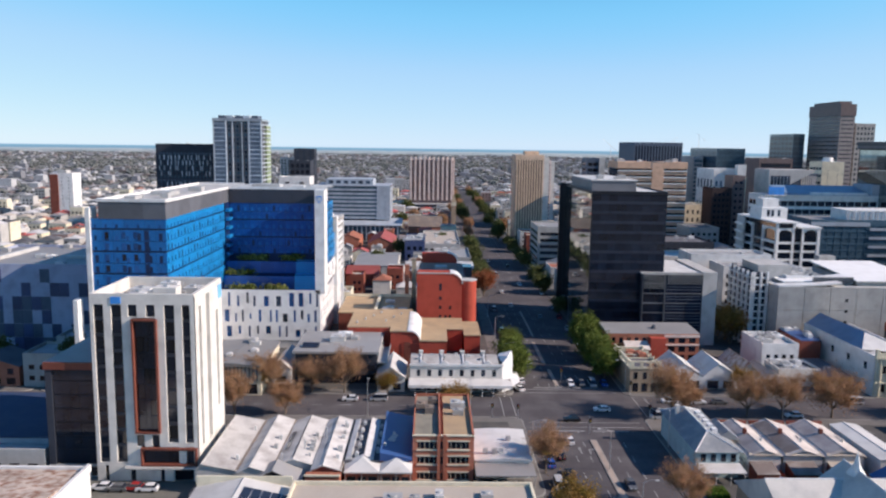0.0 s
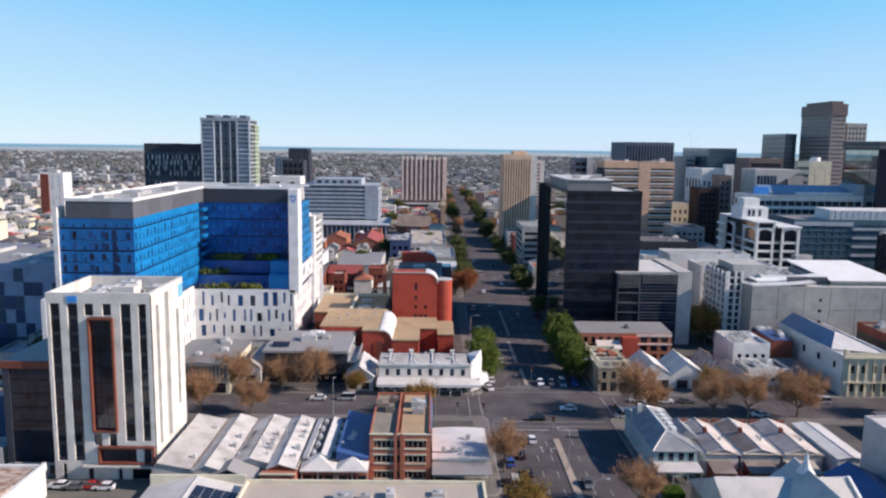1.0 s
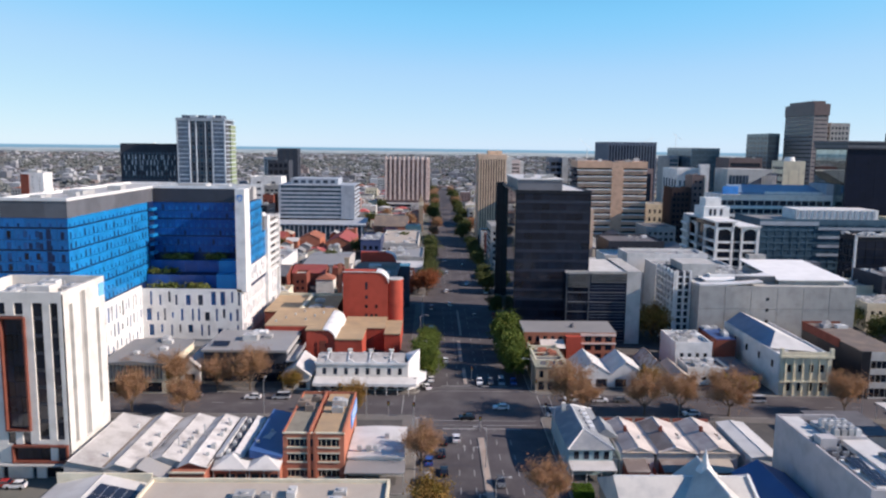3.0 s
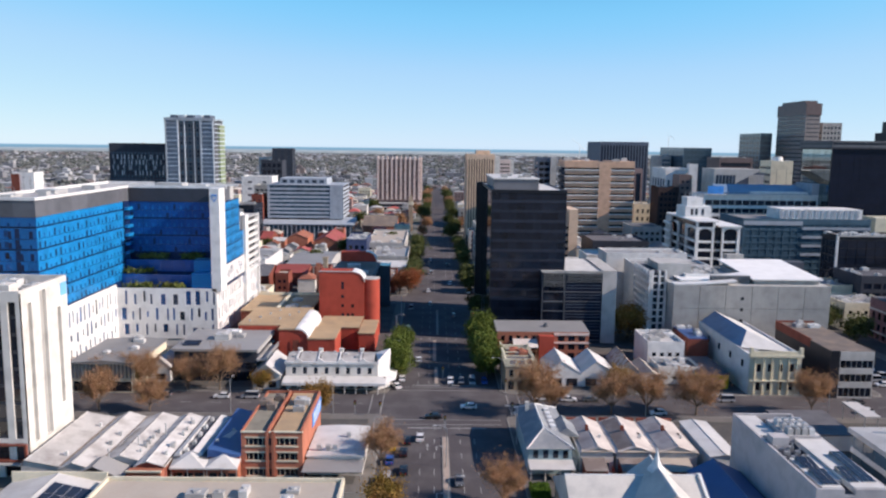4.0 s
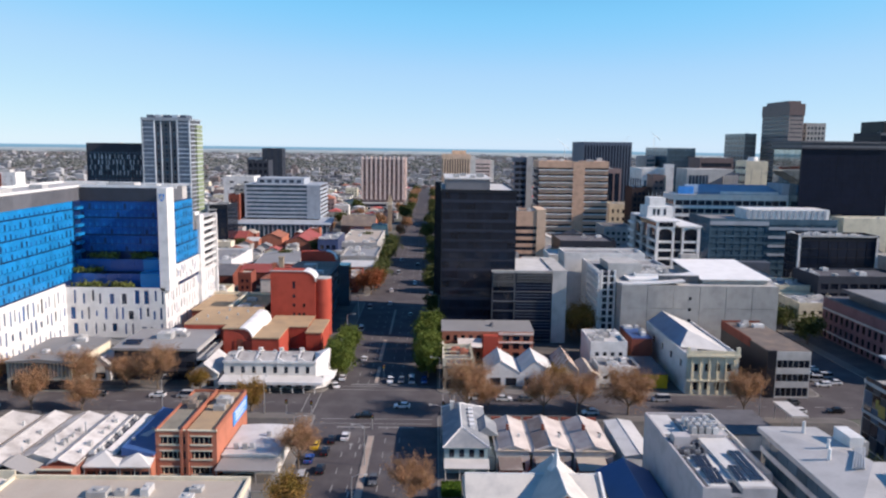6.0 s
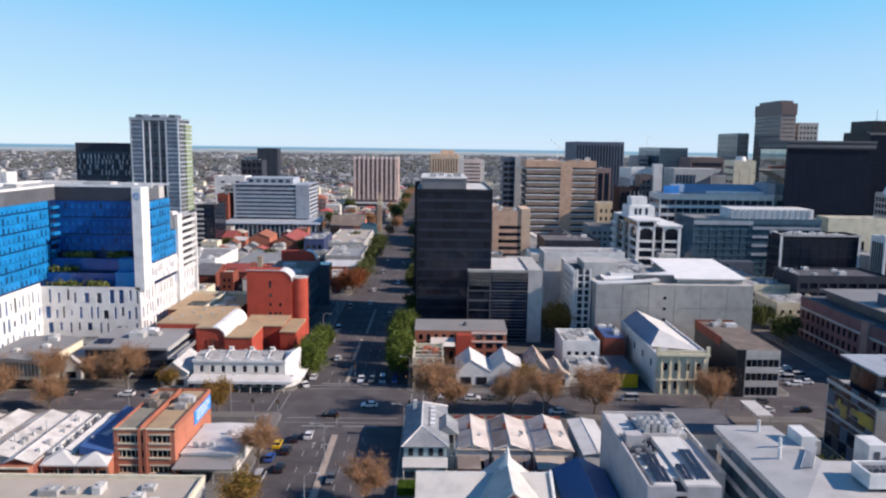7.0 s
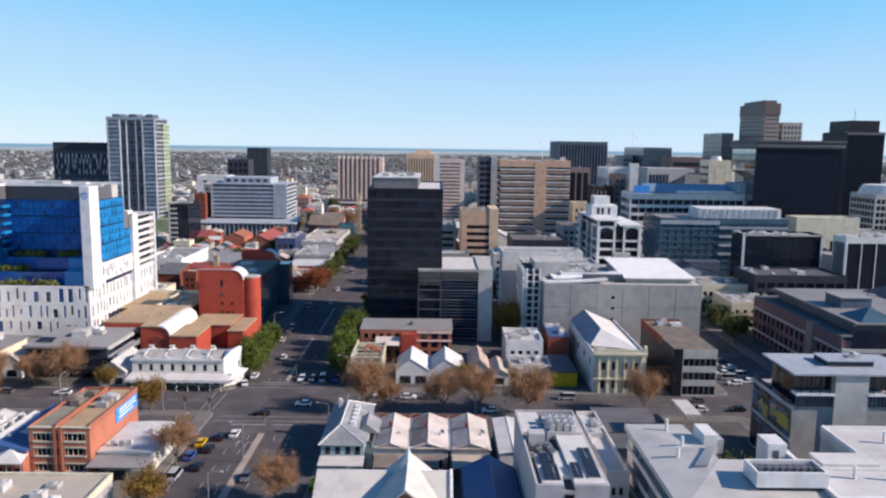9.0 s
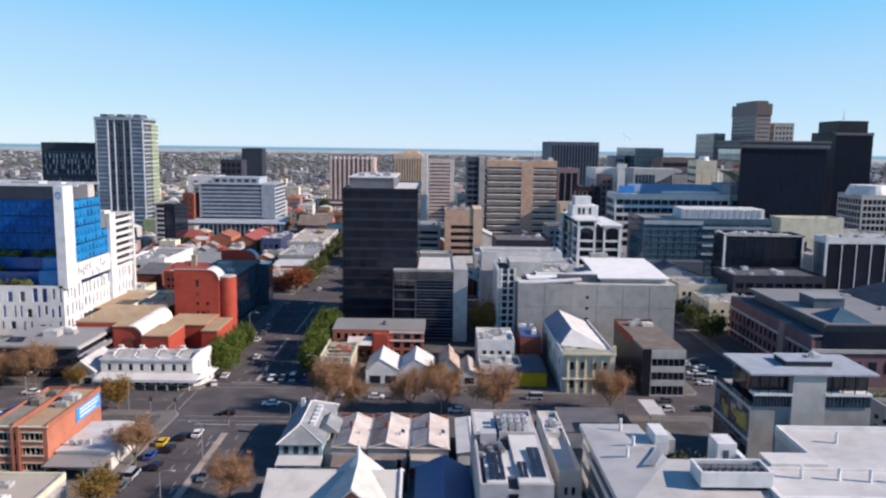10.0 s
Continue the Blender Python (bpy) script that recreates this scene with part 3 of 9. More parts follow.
def blue_building():
    claim(-96, -34, 198, 330)
    th = thing("apartment_tower", "tall blue glass-panelled tower on a white slit-windowed podium with planted terraces", "building", -66, 240)
    F0, FH = 21.6, 3.05                     # first blue storey and storey height
    # cores
    part("core", M().box(-91.7, -71.8, 202.3, 292, 0, 49).box(-71.8, -37.3, 264.3, 281, 19, 49).box(-71.8, -37.5, 281, 291.6, 19, 36.4), BLUEJOINT, th)
    part("podium_core", M().box(-71.5, -37.9, 251.3, 310, 0, 19.2), PALECONC, th)
    def panels(face, plane, a0, a1, z0, nz, nx, material, win, wname, p=FH, glaze=BLUEWIN):
        w = (a1 - a0) / nx
        for k in range(nz):
            for i in range(nx):
                x0, x1 = a0 + i * w, a0 + (i + 1) * w
                z = z0 + k * p
                pane(wname, th, face, plane, x0 + 0.03, x1 - 0.03, z + (0.5 if k % 2 == 0 else 0.12), z + p - 0.02, -0.28, -0.1, material)
                dark = (i * 7 + k * 3 + i * k) % 5 in win
                pane("window", th, face, plane, x0 + w * 0.3, x0 + w * (0.62 if dark else 0.5), z + (0.6 if k % 2 == 0 else 0.25), z + (2.2 if dark else 1.5), -0.1, -0.06, BLUEJOINT if dark else glaze)
    panels("F", 202, -91.7, -71.5, F0, 9, 7, BLUEDIM, (0, 2), "blue_panel")
    panels("R", -71.5, 202.3, 264, F0, 9, 22, BLUE, (1, 3), "blue_panel_side")
    # court face in the shaded copy; its lighter panes stand for reflections
    panels("F", 264, -71.5, -39.2, 30.5, 6, 13, BLUESHADE, (2,), "blue_panel_inner", glaze=BLUEDIM)
    panels("R", -37, 258, 281, 26.8, 7, 8, BLUE, (0, 3), "blue_panel_end", 3.16)
    panels("R", -37.2, 281, 291.6, 26.8, 3, 4, BLUE, (1,), "blue_panel_rear", 3.16)
    # dark window strip near the corner of the wing's front
    for k in range(8):
        pane("window", th, "F", 202, -77.4, -76.2, F0 + k * FH + 0.3, F0 + (k + 1) * FH - 0.1, -0.1, -0.04, BLUEJOINT)
        for x in (-88, -83.5, -80.3):
            pane("window", th, "F", 202, x, x + 1.0, F0 + k * FH + 0.8, F0 + k * FH + 2.5, -0.1, -0.04, BLUEWIN if (k + int(x)) % 3 else GLASS)
    # charcoal crown
    for a0, a1 in even(-89.5, -71.5, 3, 1.0):
        pane("crown_panel", th, "F", 202, a0, a1, 49.0, 54.0, -0.3, 0.0, MIDGREY)
    for a0, a1 in even(202.0, 264, 6, 1.0):
        pane("crown_panel", th, "R", -71.5, a0, a1, 49.0, 54.0, -0.3, 0.0, MIDGREY)
    # inner crown in charcoal: the court's shade is put into its colour
    pane("crown_panel", th, "F", 264, -71.2, -39.2, 48.8, 54.0, -0.3, 0.05, NAVYCAP)
    pane("crown_panel", th, "R", -37, 258, 275, 48.2, 54.0, -2.0, -1.7, MIDGREY)
    part("roof", M().box(-89.5, -71.8, 202.3, 290, 49, 53.6).box(-71.8, -39, 264.3, 281, 49, 53.6), PALECONC, th)
    part("parapet", M().box(-89.8, -71.3, 201.8, 202.5, 53.6, 54.4).box(-72, -71.2, 202.5, 264, 53.6, 54.4).box(-71.8, -37, 263.8, 264.4, 53.6, 54.5).box(-89.8, -89.2, 202.5, 290, 53.6, 54.4).box(-89.2, -72, 289.5, 290, 53.6, 54.4).box(-72, -37, 280.5, 281, 53.6, 54.4), BRIGHT, th)
    for x, y, w, d, h in ((-82, 232, 3, 4, 1.2), (-78, 250, 2.2, 2, 1.5), (-60, 275, 5, 3, 1.3), (-48, 272, 2, 2, 1.1), (-85, 215, 1.6, 3, 0.8), (-77, 218, 1.2, 1.2, 1.5)):
        part("rooftop_unit", M().box(x - w, x + w, y - d, y + d, 53.6, 53.6 + h), UNIT, th)
    for x, y in ((-66, 266), (-55, 270), (-44, 266), (-74, 240), (-79, 206)):
        part("roof_mast", M().tube((x, y, 53.6), (x, y, 57), 0.09, 0.05, 5), STEEL, th)
    # white blade walls
    part("blade_wall", M().box(-92.9, -91.7, 201.4, 206, 18, 52), BRIGHT, th)
    part("blade_wall", M().box(-96.4, -95.2, 199.6, 203, 15, 27), BRIGHT, th)
    col = part("corner_blade", M().box(-39.2, -36.0, 251, 258, 19.2, 54.4), BRIGHT, th, "white corner pylon with a small shield sign")
    m = M()
    sh = [(-0.9, 1.2), (0.9, 1.2), (0.9, -0.2), (0, -1.3), (-0.9, -0.2)]
    m.add([(-37.6 + x, 250.9, 51.2 + z) for x, z in reversed(sh)] + [(-37.6 + 0.65 * x, 250.88, 51.2 + 0.65 * z) for x, z in reversed(sh)], [(0, 1, 6, 5), (1, 2, 7, 6), (2, 3, 8, 7), (3, 4, 9, 8), (4, 0, 5, 9)])
    part("shield_sign", m, SIGNBLUE, col)
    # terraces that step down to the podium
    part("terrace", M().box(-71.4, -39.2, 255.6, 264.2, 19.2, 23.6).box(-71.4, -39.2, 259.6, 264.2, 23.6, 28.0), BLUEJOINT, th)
    for a0, a1 in even(-71.4, -43, 7, 0.98):
        pane("terrace_panel", th, "F", 255.6, a0, a1, 20.0, 24.3, -0.02, 0.12, BLUESHADE)
        pane("terrace_panel", th, "F", 259.6, a0, a1, 24.6, 28.8, -0.02, 0.12, BLUESHADE)
    for z0, z1, y0 in ((19.3, 25.2, 252.6), (24.6, 29.4, 255.7)):
        part("terrace_pod", M().box(-46.5, -39.3, y0, y0 + 4.5, z0, z1), BLUE, th)
    lf = random.Random(3)
    for x, y, z, w in ((-66, 253, 19.6, 3.4), (-62, 253.5, 19.6, 2.6), (-52, 253, 19.6, 3.2), (-69, 257, 24, 2.2), (-64, 257.3, 24, 2.6), (-65, 261.5, 28.4, 2.6), (-60, 261.5, 28.4, 2.4), (-50.5, 261.5, 28.4, 2.8), (-47, 261.6, 28.4, 2.2), (-55, 253, 19.6, 1.8)):
        m = M()
        for i in range(170):
            p = Vector((lf.gauss(0, 0.5), lf.gauss(0, 0.35), lf.gauss(0, 0.3)))
            s = lf.uniform(0.18, 0.4)
            q = Euler((lf.uniform(0, 3), lf.uniform(0, 3), lf.uniform(0, 3))).to_matrix()
            m.add([Vector((x + p.x * w, y + p.y * 1.6, z + 1.3 + p.z * 1.8)) + q @ Vector(c) * s for c in ((-1, -1, 0), (1, -1, 0), (1, 1, 0), (-1, 1, 0))], [(0, 1, 2, 3)])
        part("planting", m, SHRUB, th, "yellow-green terrace shrubs")["kind"] = "stuff"
        part("planter", M().box(x - w, x + w, y - 0.8, y + 0.8, z - 0.4, z + 0.5), BLUEJOINT, th)
    # podium skins with staggered slits
    def slits(face, plane, a0, a1, z0, z1, material, seed, big):
        r = random.Random(seed)
        zz = [(z0 + 1.2, z0 + 5.0), (z0 + 6.4, z0 + 10.6), (z0 + 11.8, z0 + 16.6)]
        m = M()
        slab(m, face, plane, a0, a1, z0, z0 + 1.2, -0.3, 0)
        edge = [z0 + 1.2, z0 + 5.0, z0 + 6.4, z0 + 10.6, z0 + 11.8, z0 + 16.6, z1]
        for j in (1, 3, 5):
            slab(m, face, plane, a0, a1, edge[j], edge[j + 1], -0.3, 0)
        for q0, q1 in zz:
            a = a0
            while a < a1:
                nxt = a + r.uniform(1.3, 2.9)
                w = r.choice((0.7, 0.85, 0.95, 0.8, big))
                if nxt + w > a1 - 0.6:
                    slab(m, face, plane, a, a1, q0, q1, -0.3, 0)
                    break
                slab(m, face, plane, a, nxt, q0, q1, -0.3, 0)
                c0 = q0 + r.choice((0, 0, 1.0))
                c1 = q1 - r.choice((0, 0, 1.2))
                if c0 > q0:
                    slab(m, face, plane, nxt, nxt + w, q0, c0, -0.3, 0)
                if c1 < q1:
                    slab(m, face, plane, nxt, nxt + w, c1, q1, -0.3, 0)
                pane("slit_window", th, face, plane, nxt, nxt + w, c0, c1, -0.3, -0.24, BLUEWIN if r.random() < 0.75 else GREYGLASS)
                a = nxt + w
        part("podium_wall", m, material, th)
    slits("F", 251, -71.5, -37.6, 2.8, 20.3, BRIGHT, 11, 1.7)
    slits("R", -37.6, 251.3, 310, 2.8, 20.3, BRIGHT, 12, 1.2)
    slits("R", -71.5, 206, 251, 2.8, 21.4, BRIGHT, 13, 1.2)
    slits("F", 202, -91.7, -71.5, 2.8, 21.4, BRIGHT, 14, 1.2)
    part("podium_wall", M().box(-39.5, -37.1, 258, 291.6, 20.3, 26.8), BRIGHT, th)
    sl = random.Random(17)
    for a0, a1 in even(259, 283.4, 14, 0.3):
        z = sl.choice((20.6, 21.6, 22.4, 23.2))
        if sl.random() < 0.8:
            pane("slit_window", th, "R", -37.1, a0, a1, z, min(26.0, z + sl.choice((1.8, 2.6, 3.2))), 0.0, 0.04, BLUEWIN)
    # balconies in the inner corner; a dark strip stands for the shaded recess
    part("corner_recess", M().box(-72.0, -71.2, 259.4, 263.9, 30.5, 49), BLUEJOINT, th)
    for k in range(6):
        part("balcony", M().box(-71.4, -70.0, 259.4, 263.9, 30.7 + k * FH, 31.7 + k * FH), BLUE, th)
    part("podium_roof", M().box(-71.5, -37.9, 251.3, 310, 19.2, 19.5), PALECONC, th)
    part("undercroft", M().box(-71, -38, 252, 256, 0, 2.8), DARKCONC, th)
blue_building()

# white car park with dark slots behind the tower
def slotted_car_park():
    th = thing("car_park", "white multi-storey car park with dark horizontal slots", "building", -55, 306)
    part("core", M().box(-77.5, -38.1, 292.2, 308.0, 10, 40.3), BLACKFR, th)
    part("stair_tower", M().box(-48, -38.2, 287, 292, 19.5, 43), BRIGHT, th)
    for k in range(8):
        z = 19.0 + k * 2.7
        part("deck_band", M().box(-37.6, -36.6, 292, 308.6, z, z + 1.1).box(-78, -36.6, 308, 308.6, z, z + 1.35).box(-78, -37.6, 289.6, 290.3, z, z + 1.35), BRIGHT, th)
    part("end_pier", M().box(-37.8, -36.4, 287, 292, 0, 42), BRIGHT, th)
    part("end_pier", M().box(-37.8, -36.4, 308.6, 310, 0, 41), BRIGHT, th)
    part("roof", M().box(-78, -36.6, 289.6, 310, 40.4, 40.8), PALECONC, th)
slotted_car_park()

# ---- the white hotel ----
def hotel():
    x0, x1, y0, y1, h = -68.5, -47.6, 148.5, 168.2, 39.0
    claim(x0 - 12, x1 + 1, 145, 176)
    th = thing("hotel", "white rendered hotel with dark window strips and an orange-framed bay", "building", -58, 161)
    part("core", M().box(x0 + 0.5, x1 - 0.9, y0 + 0.6, y1, 0, h - 2.6), DARKCONC, th)
    m = M()
    strips = [(0.7, 2.7, 4.0, 37.3), (4.2, 6.3, 4.0, 37.3), (14.8, 16.9, 8.3, 37.3), (18.4, 20.3, 8.3, 37.3)]
    def wall(a0, a1, z0, z1):
        part("front_pier", slab(M(), "F", y0, x0 + a0, x0 + a1, z0, z1, -0.6, 0), WHITE, th)
    wall(0, 20.9, 37.3, h)
    for a0, a1 in ((0, 0.7), (2.7, 4.2), (16.9, 18.4), (20.3, 20.9)):
        wall(a0, a1, 3.4, 37.3)
    for a0, a1 in ((0.7, 2.7), (4.2, 6.3)):
        wall(a0, a1, 3.4, 4.0)
    for a0, a1 in ((14.8, 16.9), (18.4, 20.3)):
        wall(a0, a1, 7.4, 8.3)
    wall(6.3, 7.6, 3.4, 37.3), wall(9.4, 11.2, 34.8, 37.3), wall(13.0, 14.8, 7.4, 37.3), wall(7.6, 13.0, 34.6, 34.8)
    wall(7.6, 8.3, 7.4, 34.6), wall(9.9, 11.4, 7.4, 10.0), wall(8.3, 13.0, 10.0, 10.4), wall(7.6, 9.2, 3.4, 7.4)
    for a0, a1, z0, z1 in strips:
        n = int((z1 - z0) / 3.25)
        p = (z1 - z0) / n
        for k in range(n):
            pane("window", th, "F", y0, x0 + a0, x0 + a1, z0 + k * p + 0.75, z0 + (k + 1) * p, -0.55, -0.45, GLASS)
            pane("spandrel", th, "F", y0, x0 + a0, x0 + a1, z0 + k * p, z0 + k * p + 0.72, -0.55, -0.38, NAVYCAP)
    for a0, a1, z0, z1 in ((7.6, 9.4, 34.9, 37.3), (11.2, 13.0, 34.9, 37.3), (8.3, 9.9, 7.6, 10.0), (11.4, 13.0, 7.6, 10.0)):
        pane("window", th, "F", y0, x0 + a0, x0 + a1, z0, z1, -0.5, -0.4, GLASS)
    # projecting orange frames
    def frame_box(a0, a1, z0, z1, t, out):
        f = M()
        for q in ((a0, a1, z1 - t, z1), (a0, a1, z0, z0 + t), (a0, a0 + t, z0 + t, z1 - t), (a1 - t, a1, z0 + t, z1 - t)):
            slab(f, "F", y0, x0 + q[0], x0 + q[1], q[2], q[3], -0.5, out)
        return part("bay_frame", f, ORANGE, th, "projecting orange bay frame")
    frame_box(8.3, 13.4, 10.4, 34.4, 0.35, 0.7)
    for k in range(7):
        z = 10.9 + k * 3.3
        for a0, a1 in ((8.75, 10.3), (10.4, 11.4), (11.5, 12.95)):
            pane("window", th, "F", y0, x0 + a0, x0 + a1, z, z + 3.15, -0.4, -0.3, GLASS)
    frame_box(9.2, 20.7, 3.5, 7.3, 0.35, 0.7)
    for a0, a1 in even(9.7, 20.2, 6, 0.97):
        pane("window", th, "F", y0, x0 + a0, x0 + a1, 4.0, 6.8, -0.4, -0.3, GLASS)
    # ground floor
    m = M()
    es = [0, 1.6, 2.4, 6.8, 7.9, 13.0, 13.8, 15.8, 19.8, 20.9]
    for i in range(0, 10, 2):
        part("ground_floor_pier", slab(M(), "F", y0, x0 + es[i], x0 + es[i + 1], 0, 3.4, -0.5, 0.05), WHITE, th)
    for i in range(1, 9, 2):
        pane("shop_window", th, "F", y0, x0 + es[i], x0 + es[i + 1], 0.1, 3.3, -0.5, -0.4, GLASS)
    part("canopy", M().box(x0 + 6, x1 - 0.2, y0 - 1.4, y0 - 0.05, 3.1, 3.4), PALECONC, th)
    # side with three tall recesses
    m = M()
    for a0, a1, z0, z1 in ((y0, 151.4, 0, h), (151.4, 153.0, 0, 6.5), (151.4, 153.0, 36.4, h), (153.0, 156.3, 0, h), (156.3, 158.9, 0, 6.0), (158.9, 163.5, 0, h), (163.5, 165.0, 0, 11), (163.5, 165.0, 33, h), (156.3, 158.9, h - 0.9, h), (165.0, y1, 0, h)):
        slab(m, "R", x1, a0 + (0.01 if a0 == y0 else 0), a1, z0, z1, -0.9, 0)
    part("side_wall", m, WHITE, th)
    for a0, a1, z0, z1 in ((151.4, 153.0, 6.5, 36.4), (163.5, 165.0, 11, 33), (156.3, 158.9, 6.0, h - 0.9)):
        pane("recess_panel", th, "R", x1, a0, a1, z0, z1, -0.88, -0.75, CONC)
    pane("sign", th, "R", x1, 165.2, 167.8, 35.3, 38.2, 0.0, 0.15, SKYSIGN, "pale blue sign panel")
    pane("sign", th, "F", y0, x0 + 4.3, x0 + 6.3, 37.5, 38.9, 0.0, 0.15, SIGNBLUE, "blue sign panel")
    part("left_wall", M().box(x0, x0 + 0.5, y0 + 0.6, y1, 0, h), WHITE, th)
    for k in range(4):
        part("plinth_block", M().box(x1, x1 + 0.8, 151 + k * 4.3, 152.6 + k * 4.3, 0.17, 1.5), CONC, th)
    part("roof", M().box(x0 + 0.5, x1 - 0.9, y0 + 0.6, y1 - 0.5, h - 2.6, h - 2.2), CONC, th)
    part("parapet", M().box(x0, x1, y0, y0 + 0.55, h, h + 0.5).box(x0, x1, y1 - 0.5, y1, h, h + 0.5).box(x0, x0 + 0.5, y0 + 0.55, y1 - 0.5, h, h + 0.5).box(x1 - 0.7, x1, y0 + 0.55, y1 - 0.5, h, h + 0.5), WHITE, th)
    part("back_wall", M().box(x0 + 0.5, x1 - 0.9, y1 - 0.5, y1 - 0.02, 0, h), WHITE, th)
    for bx, by, w, d, hh in ((-61, 155, 1.6, 2.2, 1.9), (-56, 157.5, 2.4, 1.8, 2.6), (-52, 162.5, 1.6, 2.0, 1.7), (-63, 162, 2.2, 1.8, 1.4), (-57.5, 164, 1.8, 1.4, 2.4), (-51, 153.5, 1.0, 1.5, 1.3), (-65.6, 155, 0.8, 2.0, 1.1), (-54, 152.6, 1.3, 0.9, 1.5)):
        u = part("rooftop_unit", M().box(bx - w, bx + w, by - d, by + d, h - 2.2, h - 2.2 + hh), WHITE if w > 2.3 else UNIT, th)
        part("fan_cowl", M().tube((bx, by, h - 2.2 + hh), (bx, by, h - 1.8 + hh), 0.8, 0.75, 10), STEEL, u)
    part("duct", M().box(-64, -53, 159.8, 160.6, h - 2.1, h - 1.0), STEEL, th)
    for i in range(14):
        x, y = -66 + (i * 5.3) % 17, 150.5 + (i * 7.7) % 16
        part("pipe", M().tube((x, y, h - 2.2), (x, y, h - 1.0 + (i % 3) * 0.4), 0.2, 0.2, 6), STEEL, th)
hotel()

def hotel_annex():
    x0, x1, y0, y1, h = -79, -68.6, 150, 172, 25.0
    th = thing("office_building", "dark glazed annexe with an orange roof band beside the hotel", "building", -74, 161)
    part("core", M().box(x0 + 0.2, x1, y0 + 0.2, y1, 2.9, h - 0.6), BLACKFR, th)
    for k in range(7):
        for a0, a1 in even(x0 + 1.6, x1 - 0.2, 5, 0.96):
            pane("window", th, "F", y0, a0, a1, 3.3 + k * 2.95, 6.0 + k * 2.95, -0.18, -0.1, BLACKGL)
    part("end_pier", M().box(x0, x0 + 1.4, y0 - 0.1, y1, 2.9, h - 1.5), DARKCONC, th)
    part("roof_band", M().box(x0 - 0.2, x1, y0 - 0.3, y0 + 0.2, h - 1.7, h - 0.2), ORANGE, th)
    part("roof", M().box(x0 - 0.2, x1, y0 + 0.2, y1, h - 0.6, h - 0.25), ROOFG, th)
    part("ground_floor_wall", M().box(x0, x1, y0 - 0.1, y1, 0, 2.9), PALECONC, th)
    for a0, a1 in even(x0 + 1.5, x1, 4, 0.6):
        pane("shop_window", th, "F", y0 - 0.1, a0, a1, 0.5, 2.4, 0.0, 0.06, GLASS)
hotel_annex()

